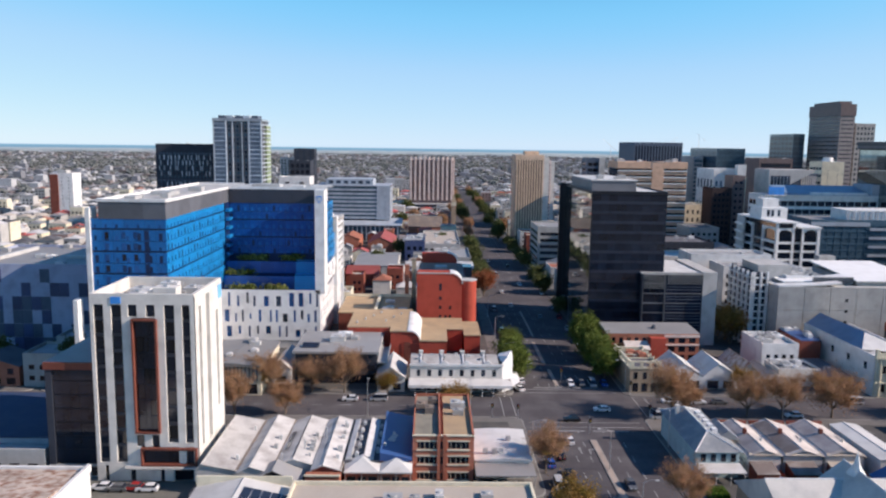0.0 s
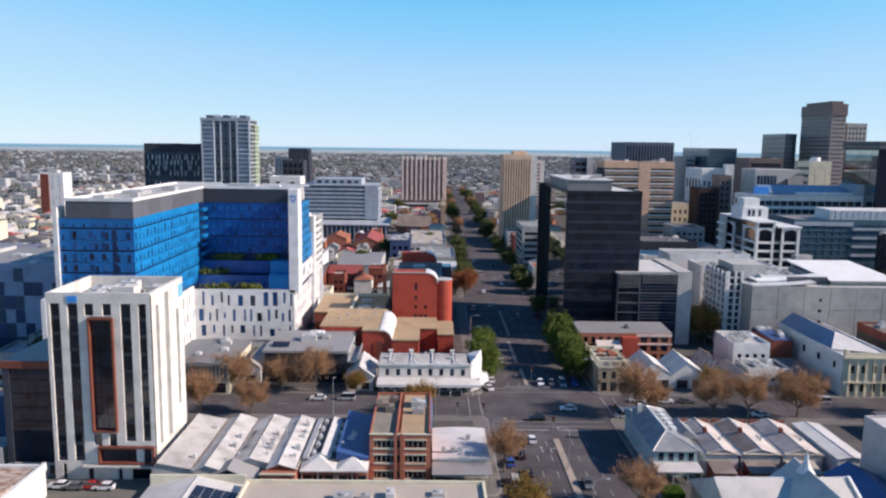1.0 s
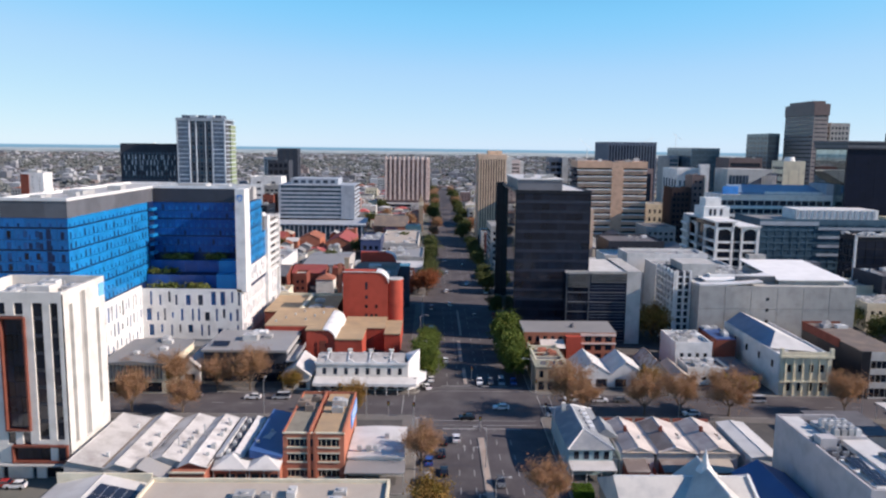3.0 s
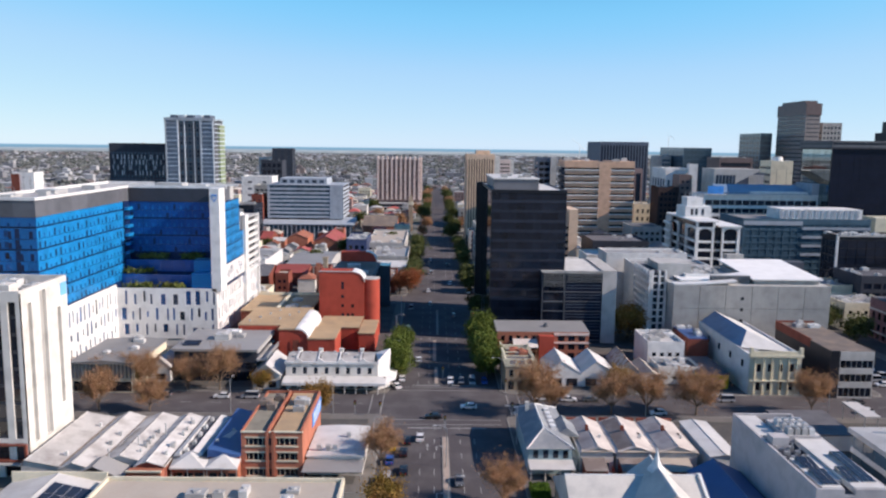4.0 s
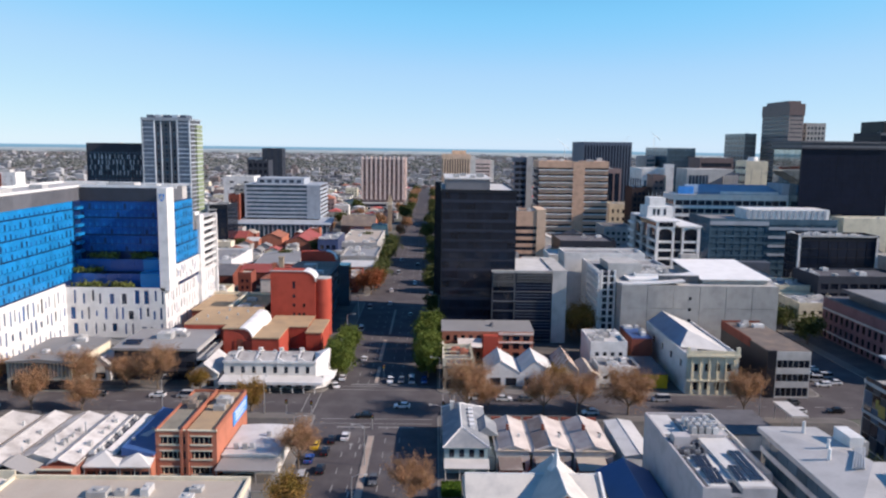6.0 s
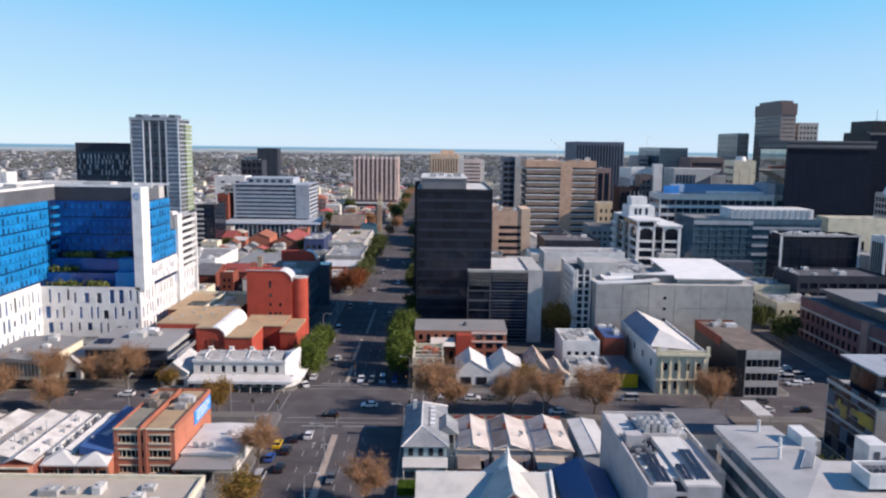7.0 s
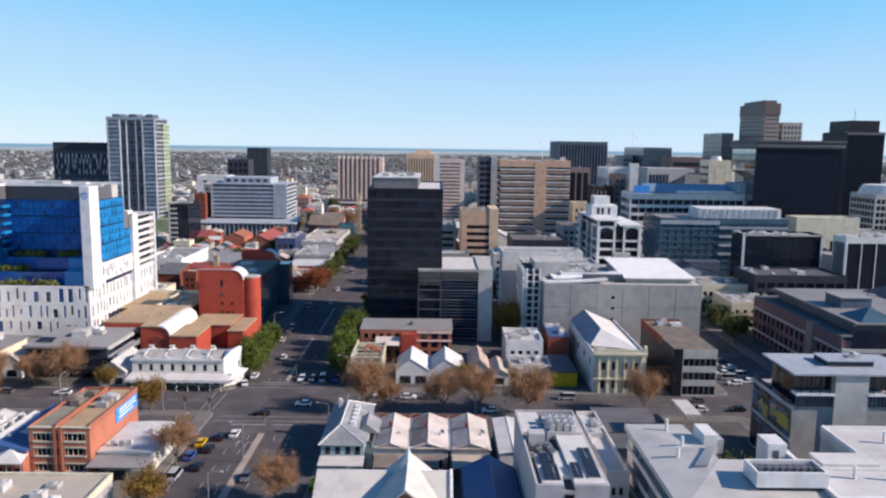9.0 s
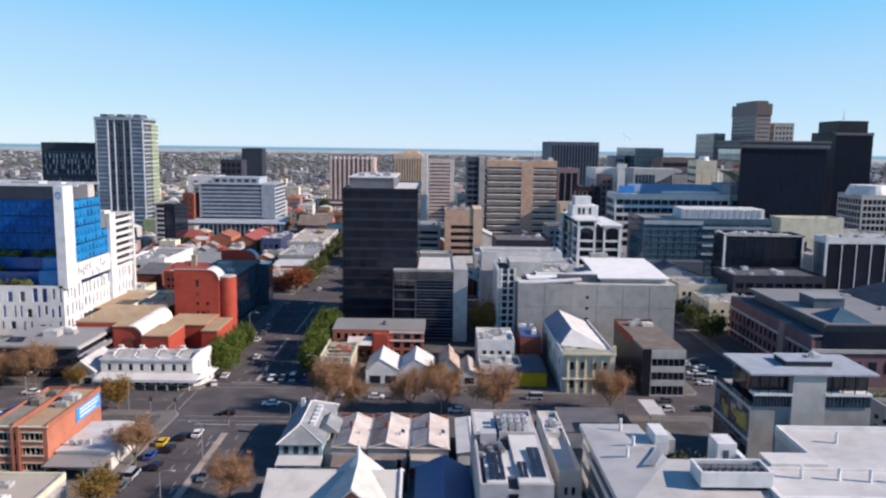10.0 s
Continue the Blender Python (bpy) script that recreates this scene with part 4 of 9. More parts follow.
# ---- the black tower and its grey wing ----
def black_tower():
    x0, x1, y0, y1, h = 56.5, 83.3, 264.0, 318.0, 54.0
    claim(54, 104, 256, 326)
    th = thing("office_tower", "black curtain-glass office tower with a mirror-glass flank", "building", 70, 291)
    part("core", M().box(x0 + 0.3, x1 - 0.3, y0 + 0.3, y1, 0, h - 0.5), BLACKFR, th)
    n, p = 15, (h - 1.2) / 15
    for k in range(n):
        z = 0.6 + k * p
        pane("spandrel", th, "F", y0, x0 + 0.2, x1, z, z + 1.1, -0.3, -0.02, TOWERBAND)
        for a0, a1 in even(x0 + 0.2, x1, 9, 0.985):
            pane("window", th, "F", y0, a0, a1, z + 1.12, z + p - 0.02, -0.3, -0.12, BLACKGL)
        for a0, a1 in even(y0 + 0.3, y1 - 1.2, 13, 0.985):
            pane("mirror_pane", th, "L", x0, a0, a1, z + 0.05, z + p - 0.02, -0.3, -0.12, MIRROR)
        for a0, a1 in even(y0 + 0.3, y1, 12, 0.97):
            if z > 27:
                pane("side_window", th, "R", x1, a0, a1, z + 0.9, z + p - 0.02, -0.3, -0.12, BLACKGL)
    part("corner_post", M().box(x0 - 0.1, x0 + 0.3, y0 - 0.1, y0 + 0.3, 0, h), BLACKFR, th)
    part("fin_wall", M().box(x0 - 2.4, x0 + 0.4, y1 - 1.2, y1 + 0.2, 0, h + 0.6), BLACKFR, th)
    part("roof_edge", M().box(x0, x1, y0 - 0.05, y0 + 0.3, h - 0.6, h + 0.5).box(x1 - 0.3, x1, y0 + 0.3, y1, h - 0.6, h + 0.5).box(x0, x0 + 0.3, y0 + 0.3, y1 - 1.2, h - 0.6, h + 0.5).box(x0, x1, y1 - 0.1, y1 + 0.15, h - 0.6, h + 0.5), BLACKFR, th)
    part("roof", M().box(x0 + 0.3, x1 - 0.3, y0 + 0.3, y1 - 0.1, h - 0.5, h), ROOFLT, th)
    pent = part("penthouse", M().box(58, 74.2, 272, 312, h, h + 3.8), MIDGREY, th)
    part("penthouse_roof", M().box(57.6, 74.6, 271.6, 312.4, h + 3.8, h + 4.2), ROOFLT, pent)
    for bx, by, s in ((62, 278, 1.2), (68, 277, 0.9), (71, 282, 1.4), (65, 290, 1.1)):
        part("rooftop_unit", M().box(bx - s, bx + s, by - s, by + s, h + 4.2, h + 4.2 + s), UNIT, pent)
    # wing
    wing = thing("office_building", "grey office wing with slatted dark windows and a pale end wall", "building", 88, 276)
    wx0, wx1, wy0, wy1, wh = 74.8, 101.3, 260.0, 292.0, 25.8
    part("core", M().box(wx0 + 0.4, wx1 - 0.5, wy0 + 0.5, wy1, 0, wh - 0.4), DARKCONC, wing)
    part("end_wall", M().box(96.3, wx1, wy0, wy1, 0, wh + 0.6), PALECONC, wing)
    part("frame_post", M().box(wx0, wx0 + 0.3, wy0 - 0.1, wy0 + 0.5, 0, wh), MIDGREY, wing)
    part("frame_post", M().box(82.7, 83.0, wy0 - 0.1, wy0 + 0.5, 0, wh), MIDGREY, wing)
    for k in range(7):
        z = 1.2 + k * 3.5
        pane("deck_edge", wing, "F", wy0, wx0 + 0.5, 96.3, z - 0.15, z + 0.2, -0.4, 0.0, MIDGREY)
        pane("louvre_rail", wing, "F", wy0, 83.2, 96.3, z + 1.3, z + 1.5, -0.29, -0.1, SLATE)
        pane("louvre_rail", wing, "F", wy0, 83.2, 96.3, z + 2.35, z + 2.55, -0.29, -0.1, SLATE)
        for a0, a1 in even(83.2, 96.3, 7, 0.97):
            pane("window", wing, "F", wy0, a0, a1, z + 0.22, z + 3.3, -0.4, -0.3, NAVYGL)
        for a0, a1 in even(75.3, 82.6, 4, 0.97):
            pane("window", wing, "F", wy0, a0, a1, z + 0.22, z + 3.3, -0.4, -0.3, BLACKGL)
    for i in range(40):
        a = 75.5 + i * 0.52
        if not 82.3 < a < 83.4:
            pane("sunshade_fin", wing, "F", wy0, a, a + 0.1, 22.3 if a > 83 else 20.5, wh - 0.2, 0.02, 0.25, CONC)
    part("roof", M().box(83.4, 96.3, wy0 + 0.5, wy1, wh - 0.4, wh + 0.1).box(wx0, 83.4, wy0 + 0.4, wy0 + 3.9, wh - 0.4, wh + 0.05), ROOFLT, wing)
    part("parapet", M().box(wx0, 96.3, wy0, wy0 + 0.4, wh - 0.4, wh + 0.5), CONC, wing)
black_tower()

# ---- red brick and stucco complex beside the avenue ----
def red_complex():
    claim(-36, 22, 220, 325)
    th = thing("cinema_building", "tall red rendered block with rounded roof corner and stair drum", "building", 5, 280)
    prof = [(-5, 0), (11.2, 0), (11.2, 20.4)]
    prof += [(11.2 - 4.2 + 4.2 * math.cos(radians(a)), 20.4 + 3.6 * math.sin(radians(a))) for a in range(15, 91, 15)] + [(-5, 24.0)]
    part("body", M().along_y(prof, 266, 274), REDWALL, th)
    arch = [(11.2 - 4.2 + 4.5 * math.cos(radians(a)), 20.4 + 3.9 * math.sin(radians(a))) for a in range(0, 91, 15)]
    arch += [(11.2 - 4.2 + 4.2 * math.cos(radians(a)), 20.4 + 3.62 * math.sin(radians(a))) for a in range(90, -1, -15)]
    part("arched_coping", M().along_y(arch, 265.8, 274.2), BRIGHT, th)
    part("coping", M().box(-5.2, 7, 265.8, 266.4, 24.0, 24.3), PALECONC, th)
    part("stair_drum", M().tube((13.4, 269.5, 0), (13.4, 269.5, 21.2), 3.2, 3.2, 24), REDWALL, th)
    part("drum_cap", M().tube((13.4, 269.5, 21.2), (13.4, 269.5, 21.5), 3.3, 3.3, 24), PALECONC, th)
    for k in range(5):
        pane("window", th, "F", 266, 3.0, 3.9, 4.2 + 3.4 * k, 5.4 + 3.4 * k + (1.4 if k == 4 else 0), 0.0, 0.05, GLASS)
    for a, z in ((6.6, 4.2), (6.6, 7.6), (6.6, 11.0), (4.9, 7.6), (8.6, 4.2)):
        pane("window", th, "F", 266, a, a + 0.9, z, z + 1.2, 0.0, 0.05, GLASS)
    part("rear_hall", M().box(-4.8, 13.0, 274.2, 322, 0, 18.5), DARKCONC, th, "dark glazed hall behind the red block")
    for a0, a1 in even(275, 321, 14, 0.94):
        for k in range(4):
            pane("hall_window", th, "R", 13.0, a0, a1, 1.5 + 4.2 * k, 5.2 + 4.2 * k, 0.0, 0.08, TEALGL)
    part("hall_roof", M().box(-5, 13.3, 274.2, 322.3, 18.5, 19.0), ROOFDK, th)
    for i in range(9):
        part("roof_rib", M().box(-4.5, 12.5, 277 + i * 5, 277.5 + i * 5, 19.0, 19.6), ROOFG, th)
    for x, y, z, s in ((-2, 286, 19, 2), (4, 300, 19, 2.4), (9, 289, 19, 1.6)):
        part("rooftop_unit", M().box(x - s, x + s, y - s, y + s, z, z + s), UNIT, th)
    # hall with a white vaulted rib
    hl = thing("theatre_hall", "low red rendered hall with tan roofs and a white vault", "building", -12, 245)
    part("body", M().box(-26.5, -9, 236, 262, 0, 11.2).box(-9, -3.4, 231, 258, 0, 7.6).box(-12.6, -9, 231.2, 236, 0, 11.2), REDWALL, hl)
    part("roof", M().box(-26.8, -6.4, 236.2, 262.2, 11.2, 11.6).box(-12.8, -6.4, 231.0, 236.2, 11.2, 11.58), ROOFTAN, hl)
    v = [(-6.6 + 3.2 * math.sin(radians(a)), 7.9 + 3.3 * math.cos(radians(a))) for a in range(0, 91, 10)]
    part("vault_wall", M().along_y([(-9, 7.4), (-3.4, 7.4)] + list(reversed(v)) + [(-9, 11.2)], 231.2, 257.8), REDWALL, hl)
    vo = [(-6.6 + 3.6 * math.sin(radians(a)), 8.0 + 3.85 * math.cos(radians(a))) for a in range(-10, 91, 10)]
    vi = [(-6.6 + 3.25 * math.sin(radians(a)), 8.0 + 3.4 * math.cos(radians(a))) for a in range(90, -11, -10)]
    part("vault_roof", M().along_y(list(reversed(vo + vi)), 230.8, 258), BRIGHT, hl)
    part("east_wing", M().box(-3.4, 5.2, 230.4, 246, 0, 8.4), REDWALL, hl)
    part("east_wing_roof", M().box(-3.4, 5.4, 230.2, 246.2, 8.4, 8.8), ROOFTAN, hl)
    part("north_wing", M().box(-3.4, 11, 249, 265.5, 0, 7.6), REDWALL, hl)
    part("north_wing_roof", M().box(-3.4, 11.2, 248.8, 265.6, 7.6, 7.9), ROOFTAN, hl)
    part("porch", M().box(11.4, 16.6, 244, 263, 0, 6.8), REDWALL, hl)
    part("porch_roof", M().box(11.2, 16.8, 243.8, 263.2, 6.8, 7.2), ROOFTAN, hl)
    for x, z in ((-8.2, 1), (-3.4, 1)):
        pane("door_recess", hl, "F", 231, x, x + 2, z - 0.8, z + 7.0, 0.0, 0.06, DKBRICK)
    for i in range(3):
        pane("window", hl, "F", 230.4, -2.4 + i * 2.6, -1.4 + i * 2.6, 1.8, 4.6, 0.0, 0.05, GLASS)
    for i in range(7):
        part("roof_vent", M().tube((-24 + i * 2.3, 241 + (i * 5) % 17, 11.6), (-24 + i * 2.3, 241 + (i * 5) % 17, 12.3), 0.35, 0.3, 8), STEEL, hl)
    b = thing("warehouse", "low brick building with a flat tan roof and dark yard", "building", -20, 278)
    part("wall", M().box(-33, -8, 264, 292, 0, 9.6), DKBRICK, b)
    part("roof", M().box(-33.2, -20, 263.8, 292.2, 9.6, 10.0).box(-20, -7.8, 263.8, 292.2, 9.6, 9.95), ROOFTAN, b)
    part("parapet", M().box(-20.4, -19.4, 264, 292, 10.0, 11.0).box(-33.2, -7.8, 292.2, 292.7, 9.0, 11), CREAM, b)
    units(b, -18, -9, 266, 290, 10, 5)
    for x, w, hh in ((-9.6, 0.75, 22), (-6.8, 0.85, 24.5)):
        solid("chimney", M().box(x - w, x + w, 294, 295.8, 0, hh).box(x - w - 0.2, x + w + 0.2, 293.8, 296, hh, hh + 0.5), BRICK if x < -8 else SAND, "tall square chimney behind the red theatre block", "chimney")
red_complex()

def rear_arch():
    """The second rounded red gable, at the far end of the dark hall."""
    th = thing("cinema_building", "red rendered gable with a white rounded corner behind the hall", "building", 4, 325)
    prof = [(-4, 0), (11.2, 0), (11.2, 19.6)] + [(7.0 + 4.2 * math.cos(radians(a)), 19.6 + 3.6 * math.sin(radians(a))) for a in range(15, 91, 15)] + [(-4, 23.2)]
    part("body", M().along_y(prof, 322.4, 326.4), REDWALL, th)
    arch = [(7.0 + 4.5 * math.cos(radians(a)), 19.6 + 3.9 * math.sin(radians(a))) for a in range(0, 91, 15)] + [(7.0 + 4.2 * math.cos(radians(a)), 19.6 + 3.62 * math.sin(radians(a))) for a in range(90, -1, -15)]
    part("arched_coping", M().along_y(arch, 322.2, 326.6), BRIGHT, th)
    part("end_tower", M().box(11.2, 17.5, 318, 326, 0, 18), TEALGL, th)
rear_arch()

# ---- shops and houses in the near blocks ----
def shed_row():
    """Long gabled sheds side by side, with their shop fronts."""
    claim(-54, 24, 138, 174)
    for x0, x1, at, e, r, roof, y0, y1 in ((-46.5, -38.2, 0.12, 4.8, 6.1, SHEDROOF, 143, 170), (-38.2, -31.4, 0.38, 4.8, 6.1, SHEDROOF, 142, 170.5), (-31.4, -23.6, 0.48, 4.8, 6.0, SHEDROOF, 146, 170.5), (-23.6, -17.6, 0.4, 5.0, 6.1, SHEDROOF, 143, 170)):
        th = gabled("workshop", "long gabled workshop with a pale sheet-metal roof", x0 + 0.15, x1 - 0.15, y0, y1, e, r, "y", DKBRICK if x0 > -25 else PALECONC, roof, ridge_at=at, group="row of workshops")
        for i in range(5 if x0 > -32 else 2):
            y, s = rng.uniform(y0 + 2, y1 - 2), rng.uniform(0.2, 0.5)
            part("roof_vent", M().box(x1 - 1.2 - s, x1 - 1.2 + s, y - s, y + s, e, e + 1.1 + s), UNIT, th)
        part("box_gutter", M().box(x1 - 0.5, x1 + 0.1, y0, y1, e - 0.3, e + 0.28), ROOFBROWN, th)
        # weathered left slope, with the shade away from the sun in its colour
        part("patched_roof", M().add([(x0 + 0.1, y0 + 1, e + 0.2), (x0 + 0.25 + (x1 - x0) * at * 0.9, y0 + 1, e + 0.22 + (r - e) * 0.92), (x0 + 0.25 + (x1 - x0) * at * 0.9, y1 - 0.5, e + 0.22 + (r - e) * 0.92), (x0 + 0.1, y1 - 0.5, e + 0.2)], [(0, 1, 2, 3)]), MIXROOF, th, "brown-grey weathered left slope, darkened as shaded")
        part("skylight", M().add([(x0 + 0.8, y0 + 6, e + 0.55), (x0 + 1.7, y0 + 6, e + 0.95), (x0 + 1.7, y0 + 16, e + 0.95), (x0 + 0.8, y0 + 16, e + 0.55)], [(0, 1, 2, 3)]), GREYGLASS, th)
    # two shops with parapets and hipped awnings
    a = thing("shop", "brick shop with a dark sawtooth roof full of vents", "shop", -14, 156)
    part("wall", M().box(-17.3, -10.2, 147.2, 170, 0, 5.0).box(-17.2, -10.2, 145.4, 147.2, 0, 4.05), BRICK, a)
    part("roof", M().along_x([(146.9, 5.0), (170, 5.0), (170, 5.7), (146.9, 5.4)], -17.3, -10.2), ROOFDK, a)
    part("roof_strip", M().along_y([(-13.4, 5.3), (-11.4, 5.3), (-11.4, 5.8), (-13.4, 6.4)], 147.6, 169).along_y([(-17.2, 5.3), (-16.0, 5.3), (-16.0, 6.1), (-17.2, 5.7)], 147.6, 169), ROOFLT, a)
    for i in range(9):
        x, y = (-15.0, -10.9)[i % 2] + 0.1 * (i % 3), 149 + i * 2.2
        part("rooftop_unit", M().box(x - 0.35, x + 0.35, y - 0.5, y + 0.5, 5.3, 6.3).tube((x, y, 6.3), (x, y, 6.6), 0.25, 0.25, 8), UNIT, a)
    b = thing("shop", "brick shop with a long blue metal roof", "shop", -7.6, 156)
    part("wall", M().box(-10.1, -3.6, 147.2, 171, 0, 5.4).box(-10.0, -3.6, 145.4, 147.2, 0, 4.05), BRICK, b)
    part("roof", M().along_y([(-10.15, 5.4), (-3.5, 5.4), (-3.5, 5.8), (-10.15, 7.2)], 146.9, 171.2), ROOFBLUE, b)
    part("roof_vent", M().box(-9.6, -9.0, 151, 151.6, 6.6, 7.5).box(-8.0, -7.4, 158, 158.6, 6.3, 7.1), ROOFW, b)
    part("skylight", M().add([(-9.0, 154, 7.0), (-7.4, 154, 6.67), (-6.8, 158.5, 6.55), (-7.8, 158.5, 6.75)], [(0, 1, 2, 3)]), ROOFW, b)
    for th, x0, x1 in ((a, -17.2, -10.1), (b, -9.9, -3.5)):
        m = M().add([(x0 - 0.1, 144.6, 4.0), (x1 + 0.1, 144.6, 4.0), (x1 + 0.1, 147.4, 4.9), (x0 - 0.1, 147.4, 4.9), ((x0 + x1) / 2, 147.0, 6.2), ((x0 + x1) / 2, 148.4, 6.3)], [(0, 1, 4), (1, 2, 5, 4), (3, 0, 4, 5)])
        m.box(x0 - 0.1, x1 + 0.1, 144.5, 144.7, 3.75, 4.05)
        part("awning", m, ROOFLT, th)
        for x in (x0 + 0.2, (x0 + x1) / 2, x1 - 0.2):
            part("post", M().tube((x, 144.8, 0.17), (x, 144.8, 3.9), 0.09, 0.09, 6), STEEL, th)
        for a0, a1 in even(x0 + 0.3, x1 - 0.3, 3, 0.8):
            pane("shop_window", th, "F", 145.4, a0, a1, 0.5, 2.7, 0.0, 0.05, GLASS)
    f = thing("shop", "small red brick shop front with a beige roof", "shop", -20, 142)
    part("wall", M().box(-24.5, -17.6, 140.8, 142.9, 0, 4.8), BRICK, f)
    part("coping", M().box(-24.6, -17.5, 140.6, 141.0, 4.8, 5.1), CREAM, f)
    for a0, a1 in even(-24.2, -17.9, 3, 0.7):
        pane("shop_window", f, "F", 140.8, a0, a1, 0.4, 2.8, 0.0, 0.05, GLASS)
    w = gabled("workshop", "dark gabled workshop end with timber doors", -36, -25.5, 140.5, 145.5, 3.6, 6.0, "y", BLACKFR, ROOFG)
    part("apron", M().box(-47, -38, 139, 143, 0, 1.6), DARKCONC, w)
    for i in range(4):
        x, y = -30 + (i * 3.7) % 12, 146 + (i * 6.1) % 22
        solid("roof_pipe", M().tube((x, y, 4.6), (x, y, 7.2 + (i % 3) * 0.4), 0.13, 0.13, 6).tube((x, y, 7.2 + (i % 3) * 0.4), (x, y, 7.5 + (i % 3) * 0.4), 0.32, 0.08, 8), STEEL, "thin capped flue pipe on a workshop roof", "flue", group="flues on the workshop roofs")
    s = thing("shop", "low pale-walled shop with shade painted into its navy roof", "shop", -92, 166)
    claim(-108, -80, 150, 186)
    part("wall", M().box(-106, -80.6, 155, 180, 0, 6.6), BLUEGREY, s)
    # the hotel's shade on this roof is put into its navy colour
    part("roof", M().along_x([(154.6, 6.6), (180.4, 6.6), (180.4, 7.9), (154.6, 6.95)], -106.4, -80.3), ROOFSHADE, s)
    for a0, a1 in even(-105, -82, 9, 0.6):
        pane("window", s, "F", 155, a0, a1, 3.6, 5.2, 0.0, 0.06, GLASS)
    pane("sign", s, "F", 155, -93.5, -91.8, 2.6, 5.4, 0.07, 0.15, PINKSIGN, "pink sign panel")
shed_row()

def brick_three_storey():
    x0, x1, y0, y1, h = -3.4, 9.3, 148, 173, 10.4
    th = thing("brick_building", "three-storey orange brick building with banded windows and two flat roofs", "building", 3, 160)
    part("core", M().box(x0 + 0.3, x1, y0 + 0.3, y1, 0, h - 0.5), BRICK, th)
    rows = [(1.0, 2.5), (4.4, 6.0), (7.6, 9.2)]
    cols = [(x0 + 1.0, x0 + 4.9), (x0 + 7.4, x0 + 11.6)]
    facade(th, "F", y0, x0, x1, 0, h, cols, rows, BRICK, GLASS, 0.3)
    for x in (x0 + 5.4, x0 + 6.6):
        part("pier", M().box(x - 0.3, x + 0.3, y0 - 0.35, y0, 0, h + 0.3), BRICK, th)
    for r0, r1 in rows:
        for c0, c1 in cols:
            part("sill", M().box(c0 - 0.2, c1 + 0.2, y0 - 0.15, y0 + 0.02, r0 - 0.35, r0), CREAM, th)
            part("lintel", M().box(c0 - 0.2, c1 + 0.2, y0 - 0.08, y0 + 0.02, r1, r1 + 0.3), CREAM, th)
            for a in even(c0, c1, 4, 0.08):
                pane("mullion", th, "F", y0, a[0], a[1], r0, r1, -0.25, -0.12, CREAM)
        pane("window", th, "F", y0, x0 + 5.75, x0 + 6.25, r0, r1, -0.02, 0.03, GLASS)
    part("roof", M().box(x0 + 0.3, 2.0, y0 + 0.3, y1, h - 0.5, h - 0.1), ROOFOLIVE, th)
    part("roof", M().box(3.0, x1 - 0.3, y0 + 0.3, y1, h - 0.5, h), ROOFTAN, th)
    part("parapet", M().box(2.0, 2.4, y0, y1, h - 0.5, h + 0.7).box(x1 - 0.4, x1, y0, y1, h - 0.5, h + 0.6).box(x0, x0 + 0.3, y0, y1, h - 0.5, h + 0.4).box(x0, x1, y1, y1 + 0.3, h - 0.5, h + 0.5), BRICK, th)
    part("coping", M().box(x0 - 0.1, x1 + 0.1, y0 - 0.15, y0 + 0.35, h, h + 0.25), CREAM, th)
    pane("billboard", th, "R", x1, 160.5, 172.5, 6.6, 9.8, 0.02, 0.2, SIGNBLUE, "blue and white painted wall sign")
    for z in (7.3, 8.2, 9.0):
        pane("sign_bar", th, "R", x1, 162, 170 + (z > 8) * 1.5, z, z + 0.35, 0.2, 0.23, BRIGHT)
    units(th, 3.4, 8, 158, 171, h, 4), units(th, -3, 1.6, 160, 171, h - 0.1, 4, ROOFBROWN)
brick_three_storey()

def white_shop():
    th = thing("shop", "single-storey shop with a curved white metal roof", "shop", 15.5, 157)
    part("wall", M().box(9.8, 21.5, 150.2, 167, 0, 4.2), WHITE, th)
    prof = [(9.6, 4.2), (21.8, 4.2)] + [(21.8 - 12.2 * i / 8, 4.4 + 0.35 * math.sin(math.pi * (i + 0.6) / 9)) for i in range(9)]
    part("roof", M().along_y(prof, 150, 167.3), ROOFLT, th)
    part("verandah_roof", M().along_x([(144.6, 3.2), (150.2, 3.5), (150.2, 3.7), (144.6, 3.4)], 9.6, 22.0), ROOFG, th)
    for x in (10, 14, 18, 21.7):
        part("post", M().tube((x, 144.9, 0.17), (x, 144.9, 3.2), 0.08, 0.08, 6), STEEL, th)
    for a0, a1 in even(10, 21.2, 4, 0.8):
        pane("shop_window", th, "F", 150.2, a0, a1, 0.6, 2.9, 0.0, 0.05, GLASS)
    for x, y in ((12, 153), (14, 152.6), (15.4, 153.2), (17.6, 160)):
        part("rooftop_unit", M().box(x - 0.5, x + 0.5, y - 0.4, y + 0.4, 4.7, 5.9), UNIT, th)
white_shop()

